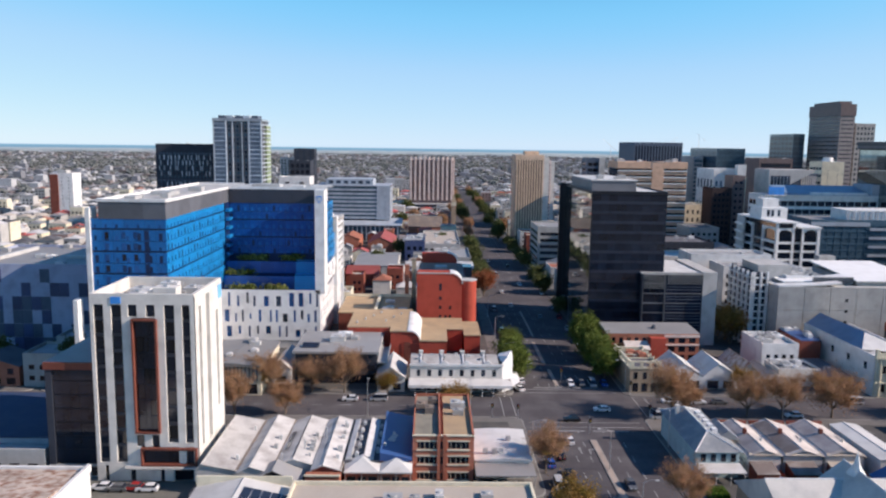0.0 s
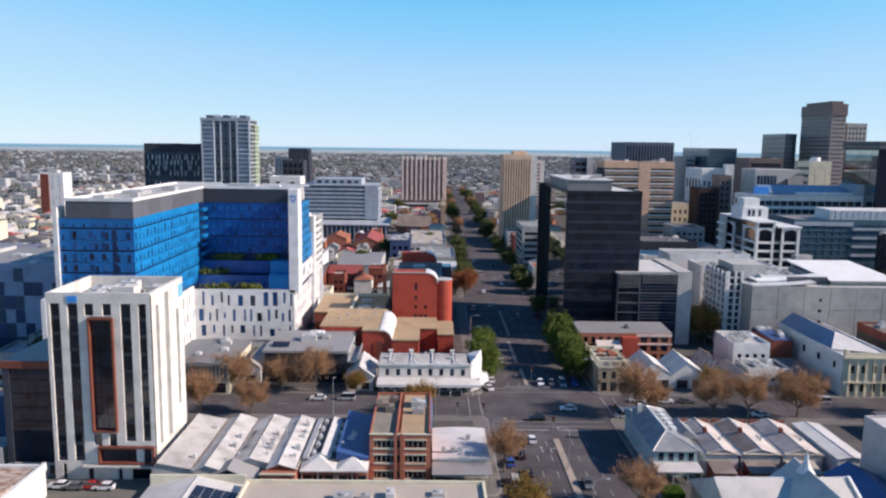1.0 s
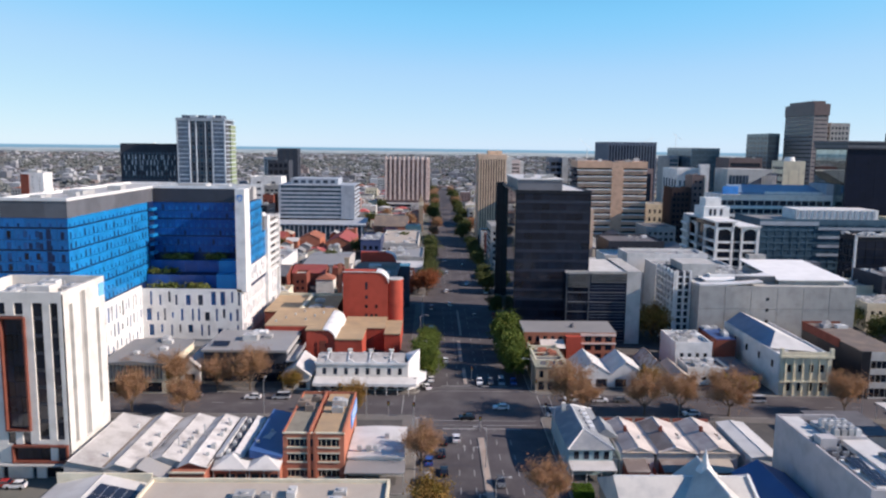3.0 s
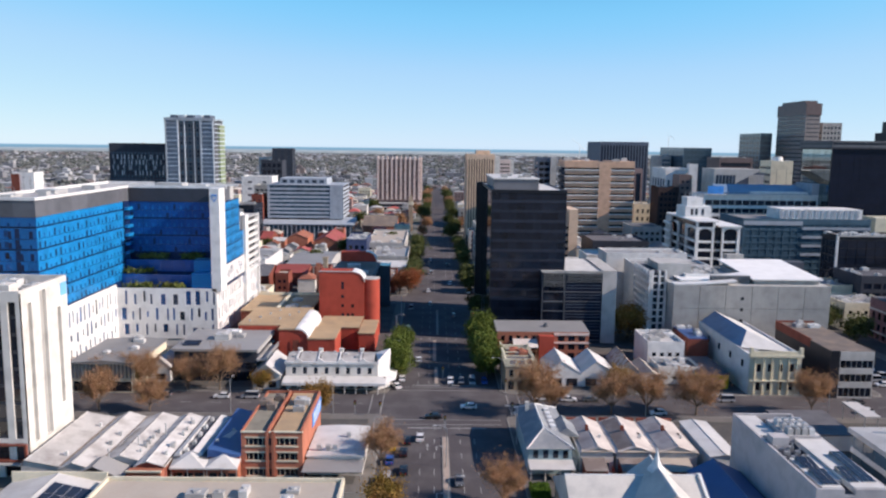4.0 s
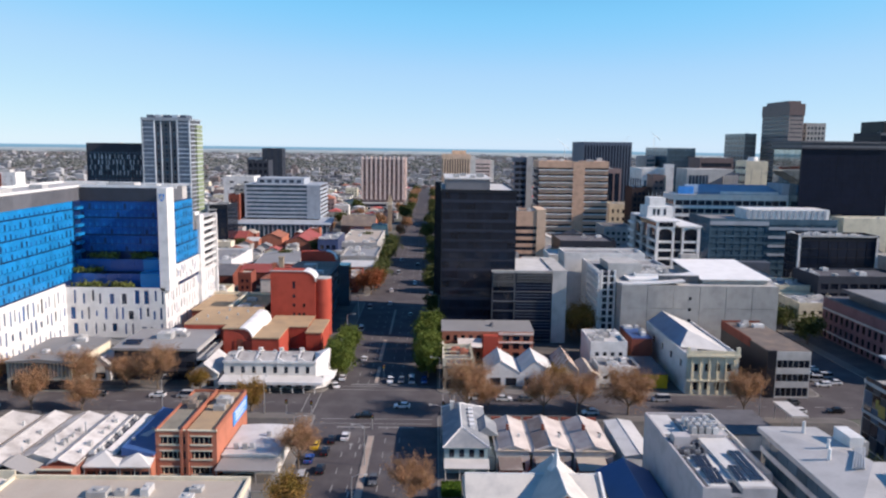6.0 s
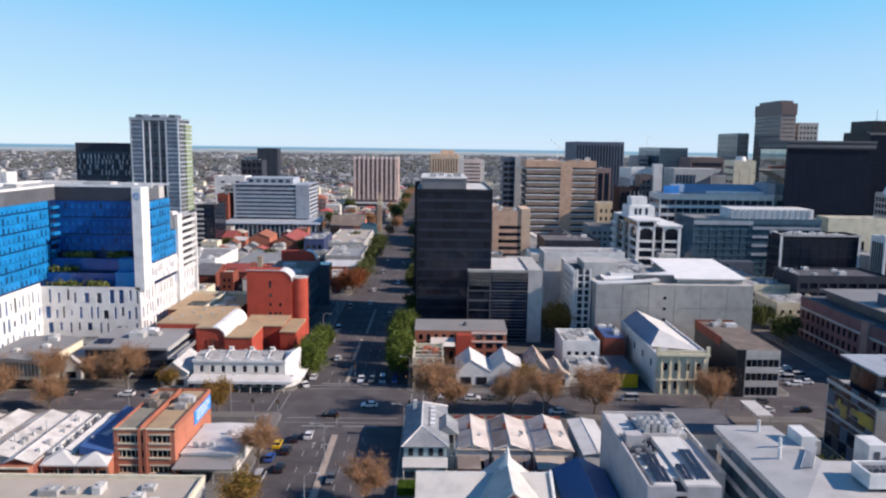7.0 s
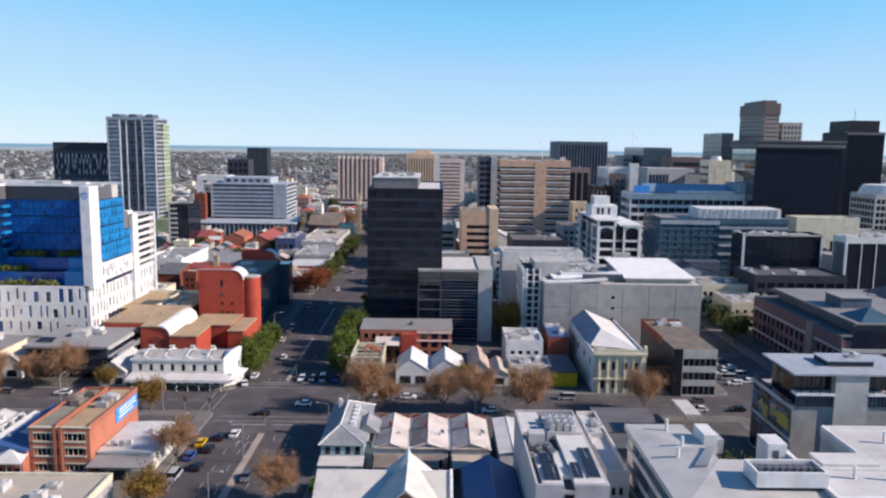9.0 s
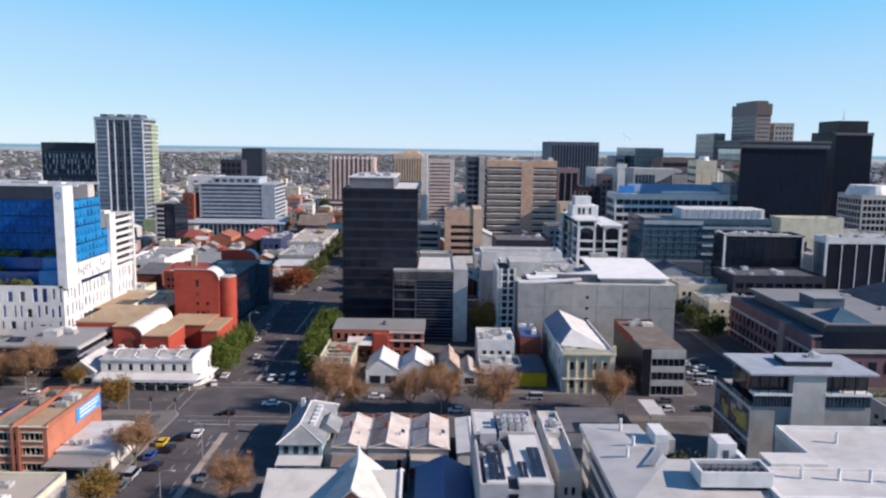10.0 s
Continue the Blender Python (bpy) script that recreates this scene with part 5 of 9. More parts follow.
# front block at the lower edge
def front_block():
    claim(-66, 24, 60, 137)
    th = thing("warehouse", "wide warehouse with a pale beige flat roof", "building", -2, 120)
    part("wall", M().box(-25.5, 19.5, 100, 134.8, 0, 5.8), PALECONC, th)
    part("roof", M().box(-25.2, 19.2, 100, 134.4, 5.8, 6.0), ROOFBEIGE, th)
    part("parapet", M().box(-25.6, 19.6, 134.4, 134.9, 5.4, 6.7).box(-25.6, -25.1, 100, 134.4, 5.4, 6.6).box(19.1, 19.6, 100, 134.4, 5.4, 6.6), CREAM, th)
    units(th, -20, 16, 122, 133, 6.0, 9)
    b = gabled("warehouse", "low gabled warehouse with solar panels on its roof", -44, -26.2, 104, 136, 4.6, 6.6, "y", PALECONC, ROOFW)
    for i in range(5):
        for j in range(3):
            x0, y0 = -34.2 + 1.75 * i, 120 + 4.2 * j
            z0, z1 = 6.75 - 2.0 * (x0 + 35.1) / 9.2, 6.75 - 2.0 * (x0 + 1.6 + 35.1) / 9.2
            part("solar_panel", M().add([(x0, y0, z0 + .1), (x0 + 1.6, y0, z1 + .1), (x0 + 1.6, y0 + 4, z1 + .1), (x0, y0 + 4, z0 + .1), (x0, y0, z0), (x0 + 1.6, y0, z1), (x0 + 1.6, y0 + 4, z1), (x0, y0 + 4, z0)], [(0, 1, 2, 3), (4, 7, 6, 5), (0, 4, 5, 1), (1, 5, 6, 2), (2, 6, 7, 3), (3, 7, 4, 0)]), SOLAR, b)
    part("parapet", M().box(-44.2, -26, 136, 136.4, 0, 6.9), CREAM, b)
    r = thing("warehouse", "old warehouse with a rusty corrugated roof and white side wall", "building", -88, 122)
    part("wall", M().box(-110, -66.6, 100, 141, 0, 5.6), BRIGHT, r)
    part("roof", M().along_x([(100, 5.6), (140.4, 5.6), (140.4, 6.0), (120, 8.0), (100, 6)], -109.6, -67.2), RUST, r)
    part("parapet", M().box(-67.1, -66.4, 100, 141.2, 5.4, 6.9).box(-110, -67.1, 140.5, 141.2, 5.4, 6.5), BRIGHT, r)
front_block()
claim(-112, -79, 148, 178)
block("shop", "low grey shop with a pale metal roof beside the annexe", -108, -80, 150, 176, 5.2, PALECONC, ROOFW, GLASS, {"F": (7, 1, 0.6, 0.5)}, n_units=2)

# ---- corner pub and the row along the cross street ----
def corner_pub():
    claim(-8, 26, 199, 220)
    x0, x1, y0, y1, h = -5.6, 20.6, 206.5, 217, 8.0
    th = thing("corner_pub", "white two-storey corner pub with arched windows, chimneys and a street verandah", "building", 8, 211)
    part("core", M().box(x0 + 0.3, x1, y0 + 0.3, y1, 0, h - 0.3), WHITE, th)
    facade(th, "F", y0, x0, x1, 3.6, h, even(x0 + 0.8, x1 - 0.8, 8, 0.36), [(4.6, 6.6)], WHITE, GREYGLASS, 0.3, pname="sash_window")
    facade(th, "F", y0, x0, x1, 0, 3.6, even(x0 + 0.8, x1 - 0.8, 9, 0.6), [(0.5, 2.8)], PALECONC, GLASS, 0.3, wname="ground_floor_wall")
    part("cornice", M().box(x0 - 0.3, x1 + 0.3, y0 - 0.35, y0 + 0.1, h - 0.3, h + 0.3), BRIGHT, th)
    part("verandah_roof", M().along_x([(201.9, 3.3), (206.5, 3.9), (206.5, 4.05), (201.9, 3.5)], x0 - 0.4, x1 + 2.5), ROOFW, th)
    part("verandah_fascia", M().box(x0 - 0.4, x1 + 2.5, 201.8, 201.95, 2.7, 3.5), BRIGHT, th)
    for a0, a1 in even(x0, x1 + 2, 9, 0.05):
        part("post", M().tube((a0, 202.2, 0.16), (a0, 202.2, 3.3), 0.08, 0.08, 6), BRIGHT, th)
    part("roof", M().along_x([(206.7, 8.0), (217, 8.0), (217, 8.3), (211.8, 9.3), (206.7, 8.2)], x0, x1 - 1), SHEDROOF, th)
    for a0, a1 in even(x0, x1 - 2, 4, 0.06):
        part("party_wall", M().along_x([(206.6, 8.0), (217.2, 8.0), (217.2, 8.6), (211.8, 9.7), (206.6, 8.5)], a0, a1), BRIGHT, th)
        ch = part("chimney", M().box(a0 - 0.5, a0 + 0.6, 213.6, 214.6, 8.5, 9.9), WHITE, th)
        part("chimney_cap", M().box(a0 - 0.6, a0 + 0.7, 213.5, 214.7, 9.9, 10.1), WHITE, ch)
        # dark strip beside each party wall: shading put in as colour
        part("box_gutter", M().along_x([(207, 8.25), (217, 8.35), (211.8, 9.42)], a1 + 0.02, a1 + 0.4), ROOFDK, th)
    for a0, a1 in even(x0 + 0.4, x1 - 1, 4, 0.45):
        c = (a0 + a1) / 2
        part("pediment", M().along_y([(a0, h + 0.3), (a1, h + 0.3), (c, h + 1.25)], y0 - 0.25, y0 + 0.15), BRIGHT, th)
    for i in range(6):
        part("rooftop_unit", M().box(x0 + 2 + i * 3.6, x0 + 2.9 + i * 3.6, 209 + (i * 3) % 5, 209.9 + (i * 3) % 5, 8.3, 9.5), UNIT, th)
    # splayed corner gable
    part("corner_gable", M().add([(x1, 206.5, 0), (x1 + 3.2, 209.5, 0), (x1 + 3.2, 216.5, 0), (x1, 217, 0), (x1, 206.5, 8.6), (x1 + 3.2, 209.5, 8.6), (x1 + 3.2, 216.5, 8.6), (x1, 217, 8.6), (x1 + 1.6, 208.0, 10.2), (x1 + 3.2, 213, 10.6), (x1 - 1, 212, 9.4)],
         [(0, 1, 5, 8, 4), (1, 2, 6, 9, 5), (2, 3, 7, 6), (4, 8, 10), (8, 5, 9, 10), (9, 6, 7, 10)]), BRIGHT, th)
    for a, z in ((210.5, 4.6), (213.8, 4.6), (211.5, 1.0)):
        pane("sash_window", th, "R", x1 + 3.2, a, a + 1.1, z, z + 2.2, 0.0, 0.05, GLASS)
    part("corner_awning", M().add([(x1 + 2.4, 201.9, 3.3), (x1 + 5.2, 206.5, 3.3), (x1 + 5.2, 217, 3.3), (x1 + 3.2, 217, 3.9), (x1 + 3.2, 209.5, 3.9), (x1 + 0.1, 206.5, 3.9)], [(0, 1, 4, 5), (1, 2, 3, 4)]), BRIGHT, th)
corner_pub()

def dark_modern():
    claim(-41, -9, 203, 238)
    th = thing("office_building", "dark grey three-level office with flat roof and open side balconies", "building", -27, 225)
    part("core", M().box(-39.5, -15.5, 213.3, 236, 0, 9.2), DARKCONC, th)
    part("roof", M().box(-40, -15, 212.4, 236.4, 9.2, 9.9), ROOFG, th)
    for a0, a1 in even(-39, -16, 9, 0.96):
        pane("window", th, "F", 213.3, a0, a1, 4.0, 5.8, 0.0, 0.08, GLASS)
        pane("cladding_panel", th, "F", 213.3, a0, a1, 5.9, 9.1, 0.0, 0.12, DARKCONC)
        pane("window", th, "F", 213.3, a0, a1, 0.4, 2.9, 0.0, 0.08, GLASS)
    for z in (2.9, 6.0, 8.6):
        part("side_band", M().box(-15.5, -14.9, 213.3, 236, z, z + 0.75), PALECONC, th)
    for z0, z1 in ((0.5, 2.8), (3.8, 5.9), (6.9, 8.5)):
        for b0, b1 in even(214, 235.5, 6, 0.9):
            pane("side_window", th, "R", -15.5, b0, b1, z0, z1, 0.0, 0.12, GLASS)
    part("balcony", M().box(-15.4, -10.4, 213, 226, 3.2, 3.5).box(-10.6, -10.4, 213, 226, 3.5, 4.6).box(-15.4, -10.4, 212.9, 213.1, 3.5, 4.6), STEEL, th)
    part("balcony", M().box(-15.4, -12.4, 213, 230, 6.4, 6.7).box(-12.6, -12.4, 213, 230, 6.7, 7.8), STEEL, th)
    for y in (213.2, 219.5, 225.8):
        part("post", M().box(-10.7, -10.4, y, y + 0.3, 0.17, 4.6), STEEL, th)
    units(th, -32, -22, 222, 232, 9.9, 5, None, 1.3)
    part("solar_panel", M().add([(-38, 216, 10.1), (-33, 216, 10.1), (-33, 219, 10.9), (-38, 219, 10.9)], [(0, 1, 2, 3)]), SOLAR, th)
    g = gabled("house", "small cottage with a blue-grey gabled iron roof", -15, -7.2, 206, 221, 4.2, 7.4, "y", WHITE, ROOFW, over=0.4)
dark_modern()

def low_pale_hall():
    claim(-66, -44, 200, 230)
    th = thing("hall", "single-storey hall with a pale grey metal roof and cream side wall", "building", -56, 215)
    part("wall", M().box(-65, -47, 202.5, 228, 0, 8.2), CREAM, th)
    part("roof", M().along_y([(-65.4, 8.2), (-46.6, 8.2), (-46.6, 8.6), (-56, 9.4), (-65.4, 8.6)], 202, 228.4), ROOFG, th)
    for a0, a1 in even(-64.5, -47.5, 16, 0.5):
        pane("slat", th, "F", 202.5, a0, a1, 4.2, 8.0, 0.0, 0.2, MIDGREY)
    pane("shop_window", th, "F", 202.5, -64, -48, 0.4, 3.2, 0.0, 0.06, GLASS)
    units(th, -62, -50, 208, 226, 9.1, 4)
    t = gabled("marquee", "white canvas pavilion with a blue shaded gable", -46, -40.5, 212, 230, 4.6, 7.2, "y", BRIGHT, ROOFW, over=0.2)
low_pale_hall()

# ---- houses, terraces, church and flats right of the avenue ----
def villa():
    claim(54, 116, 100, 172)
    th = thing("villa", "two-storey pale blue villa with a grey hipped roof and roof lights", "house", 59.7, 163)
    part("wall", M().box(57.0, 66.2, 151.5, 176, 0, 6.0), PALEBLUE, th)
    o, e, r = 0.5, 6.0, 8.8
    X0, X1, Y0, Y1, rx = 57.0 - o, 66.2 + o, 151.5 - o, 176 + o, 60.7
    m = M().add([(X0, Y0, e), (X1, Y0, e), (X1, Y1, e), (X0, Y1, e), (rx, Y0 + 5, r), (rx, Y1 - 5, r)], [(0, 1, 4), (1, 2, 5, 4), (2, 3, 5), (3, 0, 4, 5), (3, 2, 1, 0)])
    part("roof", m, VILLAROOF, th)
    part("ridge_capping", M().tube((rx, Y0 + 5, r), (rx, Y1 - 5, r), 0.18, 0.18, 5), BRIGHT, th)
    for cx, cy, ex, ey in ((X0, Y0, rx, Y0 + 5), (X1, Y0, rx, Y0 + 5), (X0, Y1, rx, Y1 - 5), (X1, Y1, rx, Y1 - 5)):
        part("hip_capping", M().tube((cx, cy, e + 0.05), (ex, ey, r), 0.16, 0.16, 5), BRIGHT, th)
    for i in range(5):
        part("roof_light", M().box(62.6, 63.7, 158 + i * 2.6, 159.4 + i * 2.6, 7.3, 8.5), BRIGHT, th)
    part("front_gable", M().along_y([(63.4, 6), (69.0, 6), (66.2, 8.1)], 158, 166), VILLAROOF, th)
    part("chimney", M().box(58.4, 59.3, 170, 171, 6.5, 9.6), WHITE, th)
    for a0, a1 in even(57.4, 66, 4, 0.5):
        pane("window", th, "F", 151.5, a0, a1, 3.8, 5.5, 0.0, 0.06, GLASS)
    part("verandah_roof", M().along_x([(147.6, 2.8), (151.5, 3.3), (151.5, 3.45), (147.6, 2.95)], 56.8, 66.4), ROOFW, th)
    for x in (57.1, 60.1, 63.2, 66.1):
        part("post", M().tube((x, 147.9, 0.17), (x, 147.9, 2.9), 0.09, 0.09, 6), WHITE, th)

villa()
annexe = thing("annexe", "low white rear annexe with a patched iron roof beside the villa", "building", 67.2, 161)
for y0, y1, h, roof in ((153.0, 157.6, 3.0, TERRACEW), (157.8, 163.4, 3.8, TERRACEG), (163.6, 170.0, 3.2, ROOFW)):
    part("annexe_wall", M().box(66.5, 67.9, y0, y1, 0.1, h), WHITE, annexe)
    part("annexe_roof", M().along_y([(66.3, h), (68.0, h), (68.0, h + 0.15), (66.3, h + 0.6)], y0 - 0.1, y1 + 0.1), roof, annexe)
for x0, x1, at, roof, wall, r in ((68.0, 75.5, 0.52, TERRACEW, WHITE, 6.2), (75.8, 84.5, 0.48, TERRACEW, PALECONC, 6.3), (84.8, 93.6, 0.5, TERRACEW, WHITE, 6.3)):
    th = gabled("terrace_house", "narrow terrace house with a pale iron roof and rear lean-to", x0 + 0.12, x1 - 0.12, 152, 170, 4.8, r, "y", wall, roof, ridge_at=at, group="row of terrace houses")
    part("lean_to", M().along_x([(147.8, 0), (151.9, 0), (151.9, 3.6), (147.8, 2.6)], x0 + 0.6, x1 - 2.2), DKBRICK, th)
    part("lean_to_roof", M().along_x([(147.4, 2.65), (151.9, 3.65), (151.9, 3.8), (147.4, 2.8)], x0 + 0.5, x1 - 2.1), MIXROOF if x0 < 80 else ROOFBEIGE, th)
    part("yard_wall", M().box(x0 + 0.2, x0 + 0.4, 141.5, 147.4, 0.1, 1.9), BRICK, th)
    part("yard_wall", M().box(x1 - 0.4, x1 - 0.2, 141.5, 151.8, 0.1, 1.9), BRICK, th)
    part("box_gutter", M().box(x1 - 0.3, x1 + 0.2, 152, 170.4, 4.2, 5.0), ROOFDK, th)
    part("hip", M().along_x([(151.6, 5.2), (152.4, 5.2), (152.2, 5.5)], x0 + 0.4, x1 - 0.4), ROOFBEIGE, th)
    part("party_parapet", M().box(x0 + 0.2, x1 - 0.2, 170, 170.5, 4.6, 5.9), DKBRICK, th)
    part("skylight", M().add([(x1 - 1.7, 160, 5.62), (x1 - 0.9, 160, 5.36), (x1 - 0.9, 162, 5.36), (x1 - 1.7, 162, 5.62)], [(0, 1, 2, 3)]), GREYGLASS, th)
    part("roof_vent", M().box(x1 - 2.2, x1 - 1.7, 158, 158.5, 5.4, 6.5), UNIT, th)
    # darker left slope: worn sheets plus slope shade held in the colour
    rise = (r - 4.8) / ((x1 - x0) * at)
    low, high = 4.8 + 0.35 + 0.5 * rise, 4.8 + 0.3 + ((x1 - x0) * at - 0.5) * rise
    part("roof_patch", M().add([(x0 + 0.6, 152.4, low), (x0 + (x1 - x0) * at - 0.4, 152.4, high), (x0 + (x1 - x0) * at - 0.4, 169.4, high), (x0 + 0.6, 169.4, low)], [(0, 1, 2, 3)]), TERRACEG if x0 < 70 or x0 > 80 else MIXROOF, th, "weathered left slope, darkened as shaded")
    part("chimney", M().box(x0 + (x1 - x0) * at - 0.9, x0 + (x1 - x0) * at - 0.3, 161.0, 161.9, 5.4, 7.4), DKBRICK, th)
    part("rooftop_unit", M().box(x1 - 1.9, x1 - 0.9, 148.6, 149.6, 0.1, 1.5), UNIT, th)
gabled("shop", "white flat-gabled shop with a pale roof", 95.4, 101.4, 149.4, 169.6, 5.2, 5.7, "y", BRIGHT, ROOFLT)

def church():
    th = thing("church", "stone church with pale slate roofs, cross gable and small spire", "church", 72, 126)
    part("wall", M().box(60.6, 84.0, 114.8, 138.8, 0, 5.0), SAND, th)
    part("nave_roof", M().along_x([(114.2, 5.0), (139.4, 5.0), (139.4, 5.3), (126.8, 11.4), (114.2, 5.3)], 60.2, 84.4), CHURCHROOF, th)
    part("gable_coping", M().along_x([(114.0, 5.2), (126.8, 11.5), (139.6, 5.2), (139.6, 5.6), (126.8, 11.9), (114.0, 5.6)][::-1], 84.3, 84.8), BRIGHT, th)
    part("transept", M().along_y([(71.0, 0), (82.4, 0), (82.4, 8.2), (76.7, 12.9), (71.0, 8.2)], 115.6, 130.8), BRICK, th)
    for sd in (-1, 1):
        part("transept_roof", M().along_y([(76.7, 12.95), (76.7 + sd * 6.1, 7.95), (76.7 + sd * 6.1, 8.3), (76.7, 13.3)][::sd], 115.1, 131.2), CHURCHROOF, th)
    part("ridge_capping", M().tube((76.7, 115.1, 13.32), (76.7, 131.2, 13.32), 0.16, 0.16, 5).tube((60.2, 126.8, 11.45), (84.4, 126.8, 11.45), 0.14, 0.14, 5), BRIGHT, th)
    part("gable_window", M().tube((76.7, 115.5, 9.8), (76.7, 115.7, 9.8), 0.9, 0.9, 14), GLASS, th)
    needle = [(1.7, 12.4), (1.0, 13.4), (0.6, 14.3), (0.06, 16.6)]
    m = M()
    for (r0, z0), (r1, z1) in zip(needle, needle[1:]):
        m.tube((76.7, 126.8, z0), (76.7, 126.8, z1), r0, r1, 8)
    sp = part("spire", m, BRIGHT, th, "slender white flared spire")
    part("finial", M().tube((76.7, 126.8, 16.5), (76.7, 126.8, 17.2), 0.05, 0.03, 5), STEEL, sp)
    for i in range(6):
        part("buttress", M().box(61 + i * 4.4, 61.7 + i * 4.4, 138.8, 139.7, 0, 4.2), SAND, th)
church()
def hedge(x0, x1, y0, y1, h, seed):
    q, m = random.Random(seed), M()
    m.box(x0 + 0.15, x1 - 0.15, y0 + 0.15, y1 - 0.15, 0.1, h - 0.2)
    for i in range(int(420 * (x1 - x0) * (y1 - y0) ** 0.5)):
        p = Vector((q.uniform(x0, x1), q.uniform(y0, y1), q.uniform(0.2, h)))
        e = Euler((q.uniform(-1, 1), q.uniform(-1, 1), q.uniform(0, 6))).to_matrix()
        m.add([p + e @ Vector(v) * 0.16 for v in ((-1, -0.6, 0), (1, -0.6, 0.1), (1, 0.6, 0), (-1, 0.6, -0.1))], [(0, 1, 2, 3)])
    solid("hedge", m, LEAFH, "bright green clipped hedge in front of the villa", "hedge")
hedge(56.2, 60.2, 140.2, 144.6, 1.7, 4)

def blue_shed():
    th = thing("hall", "hall with a broad low-pitched blue metal roof", "building", 92.6, 122)
    part("wall", M().box(87.2, 97.0, 102, 140, 0, 6.6), WHITE, th)
    Z = [(86.8, 6.6), (92.3, 8.7), (97.3, 6.6)]
    m = M().add([(86.8, 101.8, 6.6), (97.3, 101.8, 6.6), (97.3, 139.4, 6.6), (86.8, 139.4, 6.6), (92.3, 101.8, 8.7), (92.3, 140.6, 8.7)], [(3, 0, 4, 5), (1, 2, 5, 4), (2, 3, 5), (0, 1, 4), (3, 2, 1, 0)])
    part("roof", m, ROOFBLUE, th)
    part("ridge_capping", M().tube((92.3, 101.8, 8.72), (92.3, 140.6, 8.72), 0.12, 0.12, 5), ROOFBLUE, th)
    for x in (86.7, 97.3):
        part("gutter", M().box(x - 0.1, x + 0.15, 101.8, 139.4, 6.45, 6.62), NAVYCAP, th)
blue_shed()

def plant_flats():
    x0, x1, y0, y1, h = 97.8, 109.8, 111.6, 145.5, 15.2
    th = thing("apartment_building", "pale lilac-grey rendered apartment building with stepped rooftop plant and solar panels", "building", 104, 128)
    part("body", M().box(x0, x1, y0, y1, 0, h), LILAC, th)
    m = M().box(x0, x0 + 0.4, y0, y1, h, h + 1.2).box(x0 + 0.4, x1, y1 - 0.4, y1, h, h + 1.2).box(x1 - 0.4, x1, y0, y1 - 0.4, h, h + 1.0).box(x0 + 0.4, x0 + 4.6, y0, y0 + 0.4, h, h + 1.0).box(x0 + 6.4, x1 - 0.4, y0, y0 + 0.4, h, h + 1.0)
    part("parapet", m, LILAC, th)
    # dark floor between the raised decks: the wells' shade is in the colour
    part("roof", M().box(x0 + 0.4, x1 - 0.4, y0 + 0.4, y1 - 0.4, h, h + 0.1), DARKCONC, th)
    part("front_deck", M().box(x0 + 1.2, x0 + 4.6, y0 + 0.5, 123.5, h + 0.1, h + 1.1).box(x0 + 6.4, x1 - 0.5, y0 + 0.5, 132.4, h + 0.1, h + 1.1).box(x0 + 4.7, x0 + 6.3, y0 + 4, 126, h + 0.1, h + 0.7), ROOFLT, th)
    part("rear_deck", M().box(x0 + 0.5, x0 + 4.4, 134.5, y1 - 0.5, h + 0.1, h + 0.9), ROOFLT, th)
    part("stair_head", M().box(x0 + 1.0, x0 + 4.0, 129.5, 132, h, h + 2.4), LILAC, th)
    for i in range(9):
        x, y = x0 + 1.0 + (i * 1.7) % 4.8, 124.5 + (i * 2.3) % 9
        part("pipe", M().tube((x, y, h), (x, y, h + 0.9 + (i % 3) * 0.3), 0.16, 0.16, 6).box(x - 0.5, x + 0.5, y + 0.3, y + 0.9, h, h + 0.7), STEEL, th)
    part("stair_head", M().box(x0 + 4.8, x1 - 0.6, 132.5, 141, h, h + 1.6), LILAC, th)
    for i in range(4):
        for j in range(3):
            x, y = x0 + 5.8 + i * 1.35, 133.6 + j * 2.3
            u = part("rooftop_unit", M().box(x - 0.5, x + 0.5, y - 0.8, y + 0.8, h + 1.6, h + 2.8), UNIT, th)
            part("fan_cowl", M().tube((x, y, h + 2.8), (x, y, h + 3.0), 0.4, 0.4, 8), STEEL, u)
    for x, y, w, d in ((99.4, 112.8, 2.7, 5.0), (104.4, 113.8, 1.6, 5.0), (106.7, 114, 2.2, 11), (99.4, 119, 2.7, 3.6)):
        nx, ny = max(1, round(w / 1.0)), max(2, round(d / 1.65))
        for i in range(nx):
            for j in range(ny):
                a0, a1, b0, b1 = x + w * i / nx + 0.05, x + w * (i + 1) / nx - 0.05, y + d * j / ny + 0.05, y + d * (j + 1) / ny - 0.05
                z0, z1 = h + 1.25 + 0.5 * (b0 - y) / d, h + 1.25 + 0.5 * (b1 - y) / d
                part("solar_panel", M().add([(a0, b0, z0 + 0.06), (a1, b0, z0 + 0.06), (a1, b1, z1 + 0.06), (a0, b1, z1 + 0.06), (a0, b0, z0), (a1, b0, z0), (a1, b1, z1), (a0, b1, z1)], [(0, 1, 2, 3), (4, 7, 6, 5), (0, 4, 5, 1), (1, 5, 6, 2), (2, 6, 7, 3), (3, 7, 4, 0)]), SOLAR, th)
        part("panel_rack", M().box(x, x + w, y, y + 0.12, h + 1.1, h + 1.24), STEEL, th)
        part("panel_rack", M().box(x, x + w, y + d - 0.12, y + d, h + 1.1, h + 1.74), STEEL, th)
    pane("window", th, "F", y0, x0 + 4.7, x0 + 6.3, 1, 14.6, 0.0, 0.08, GLASS)
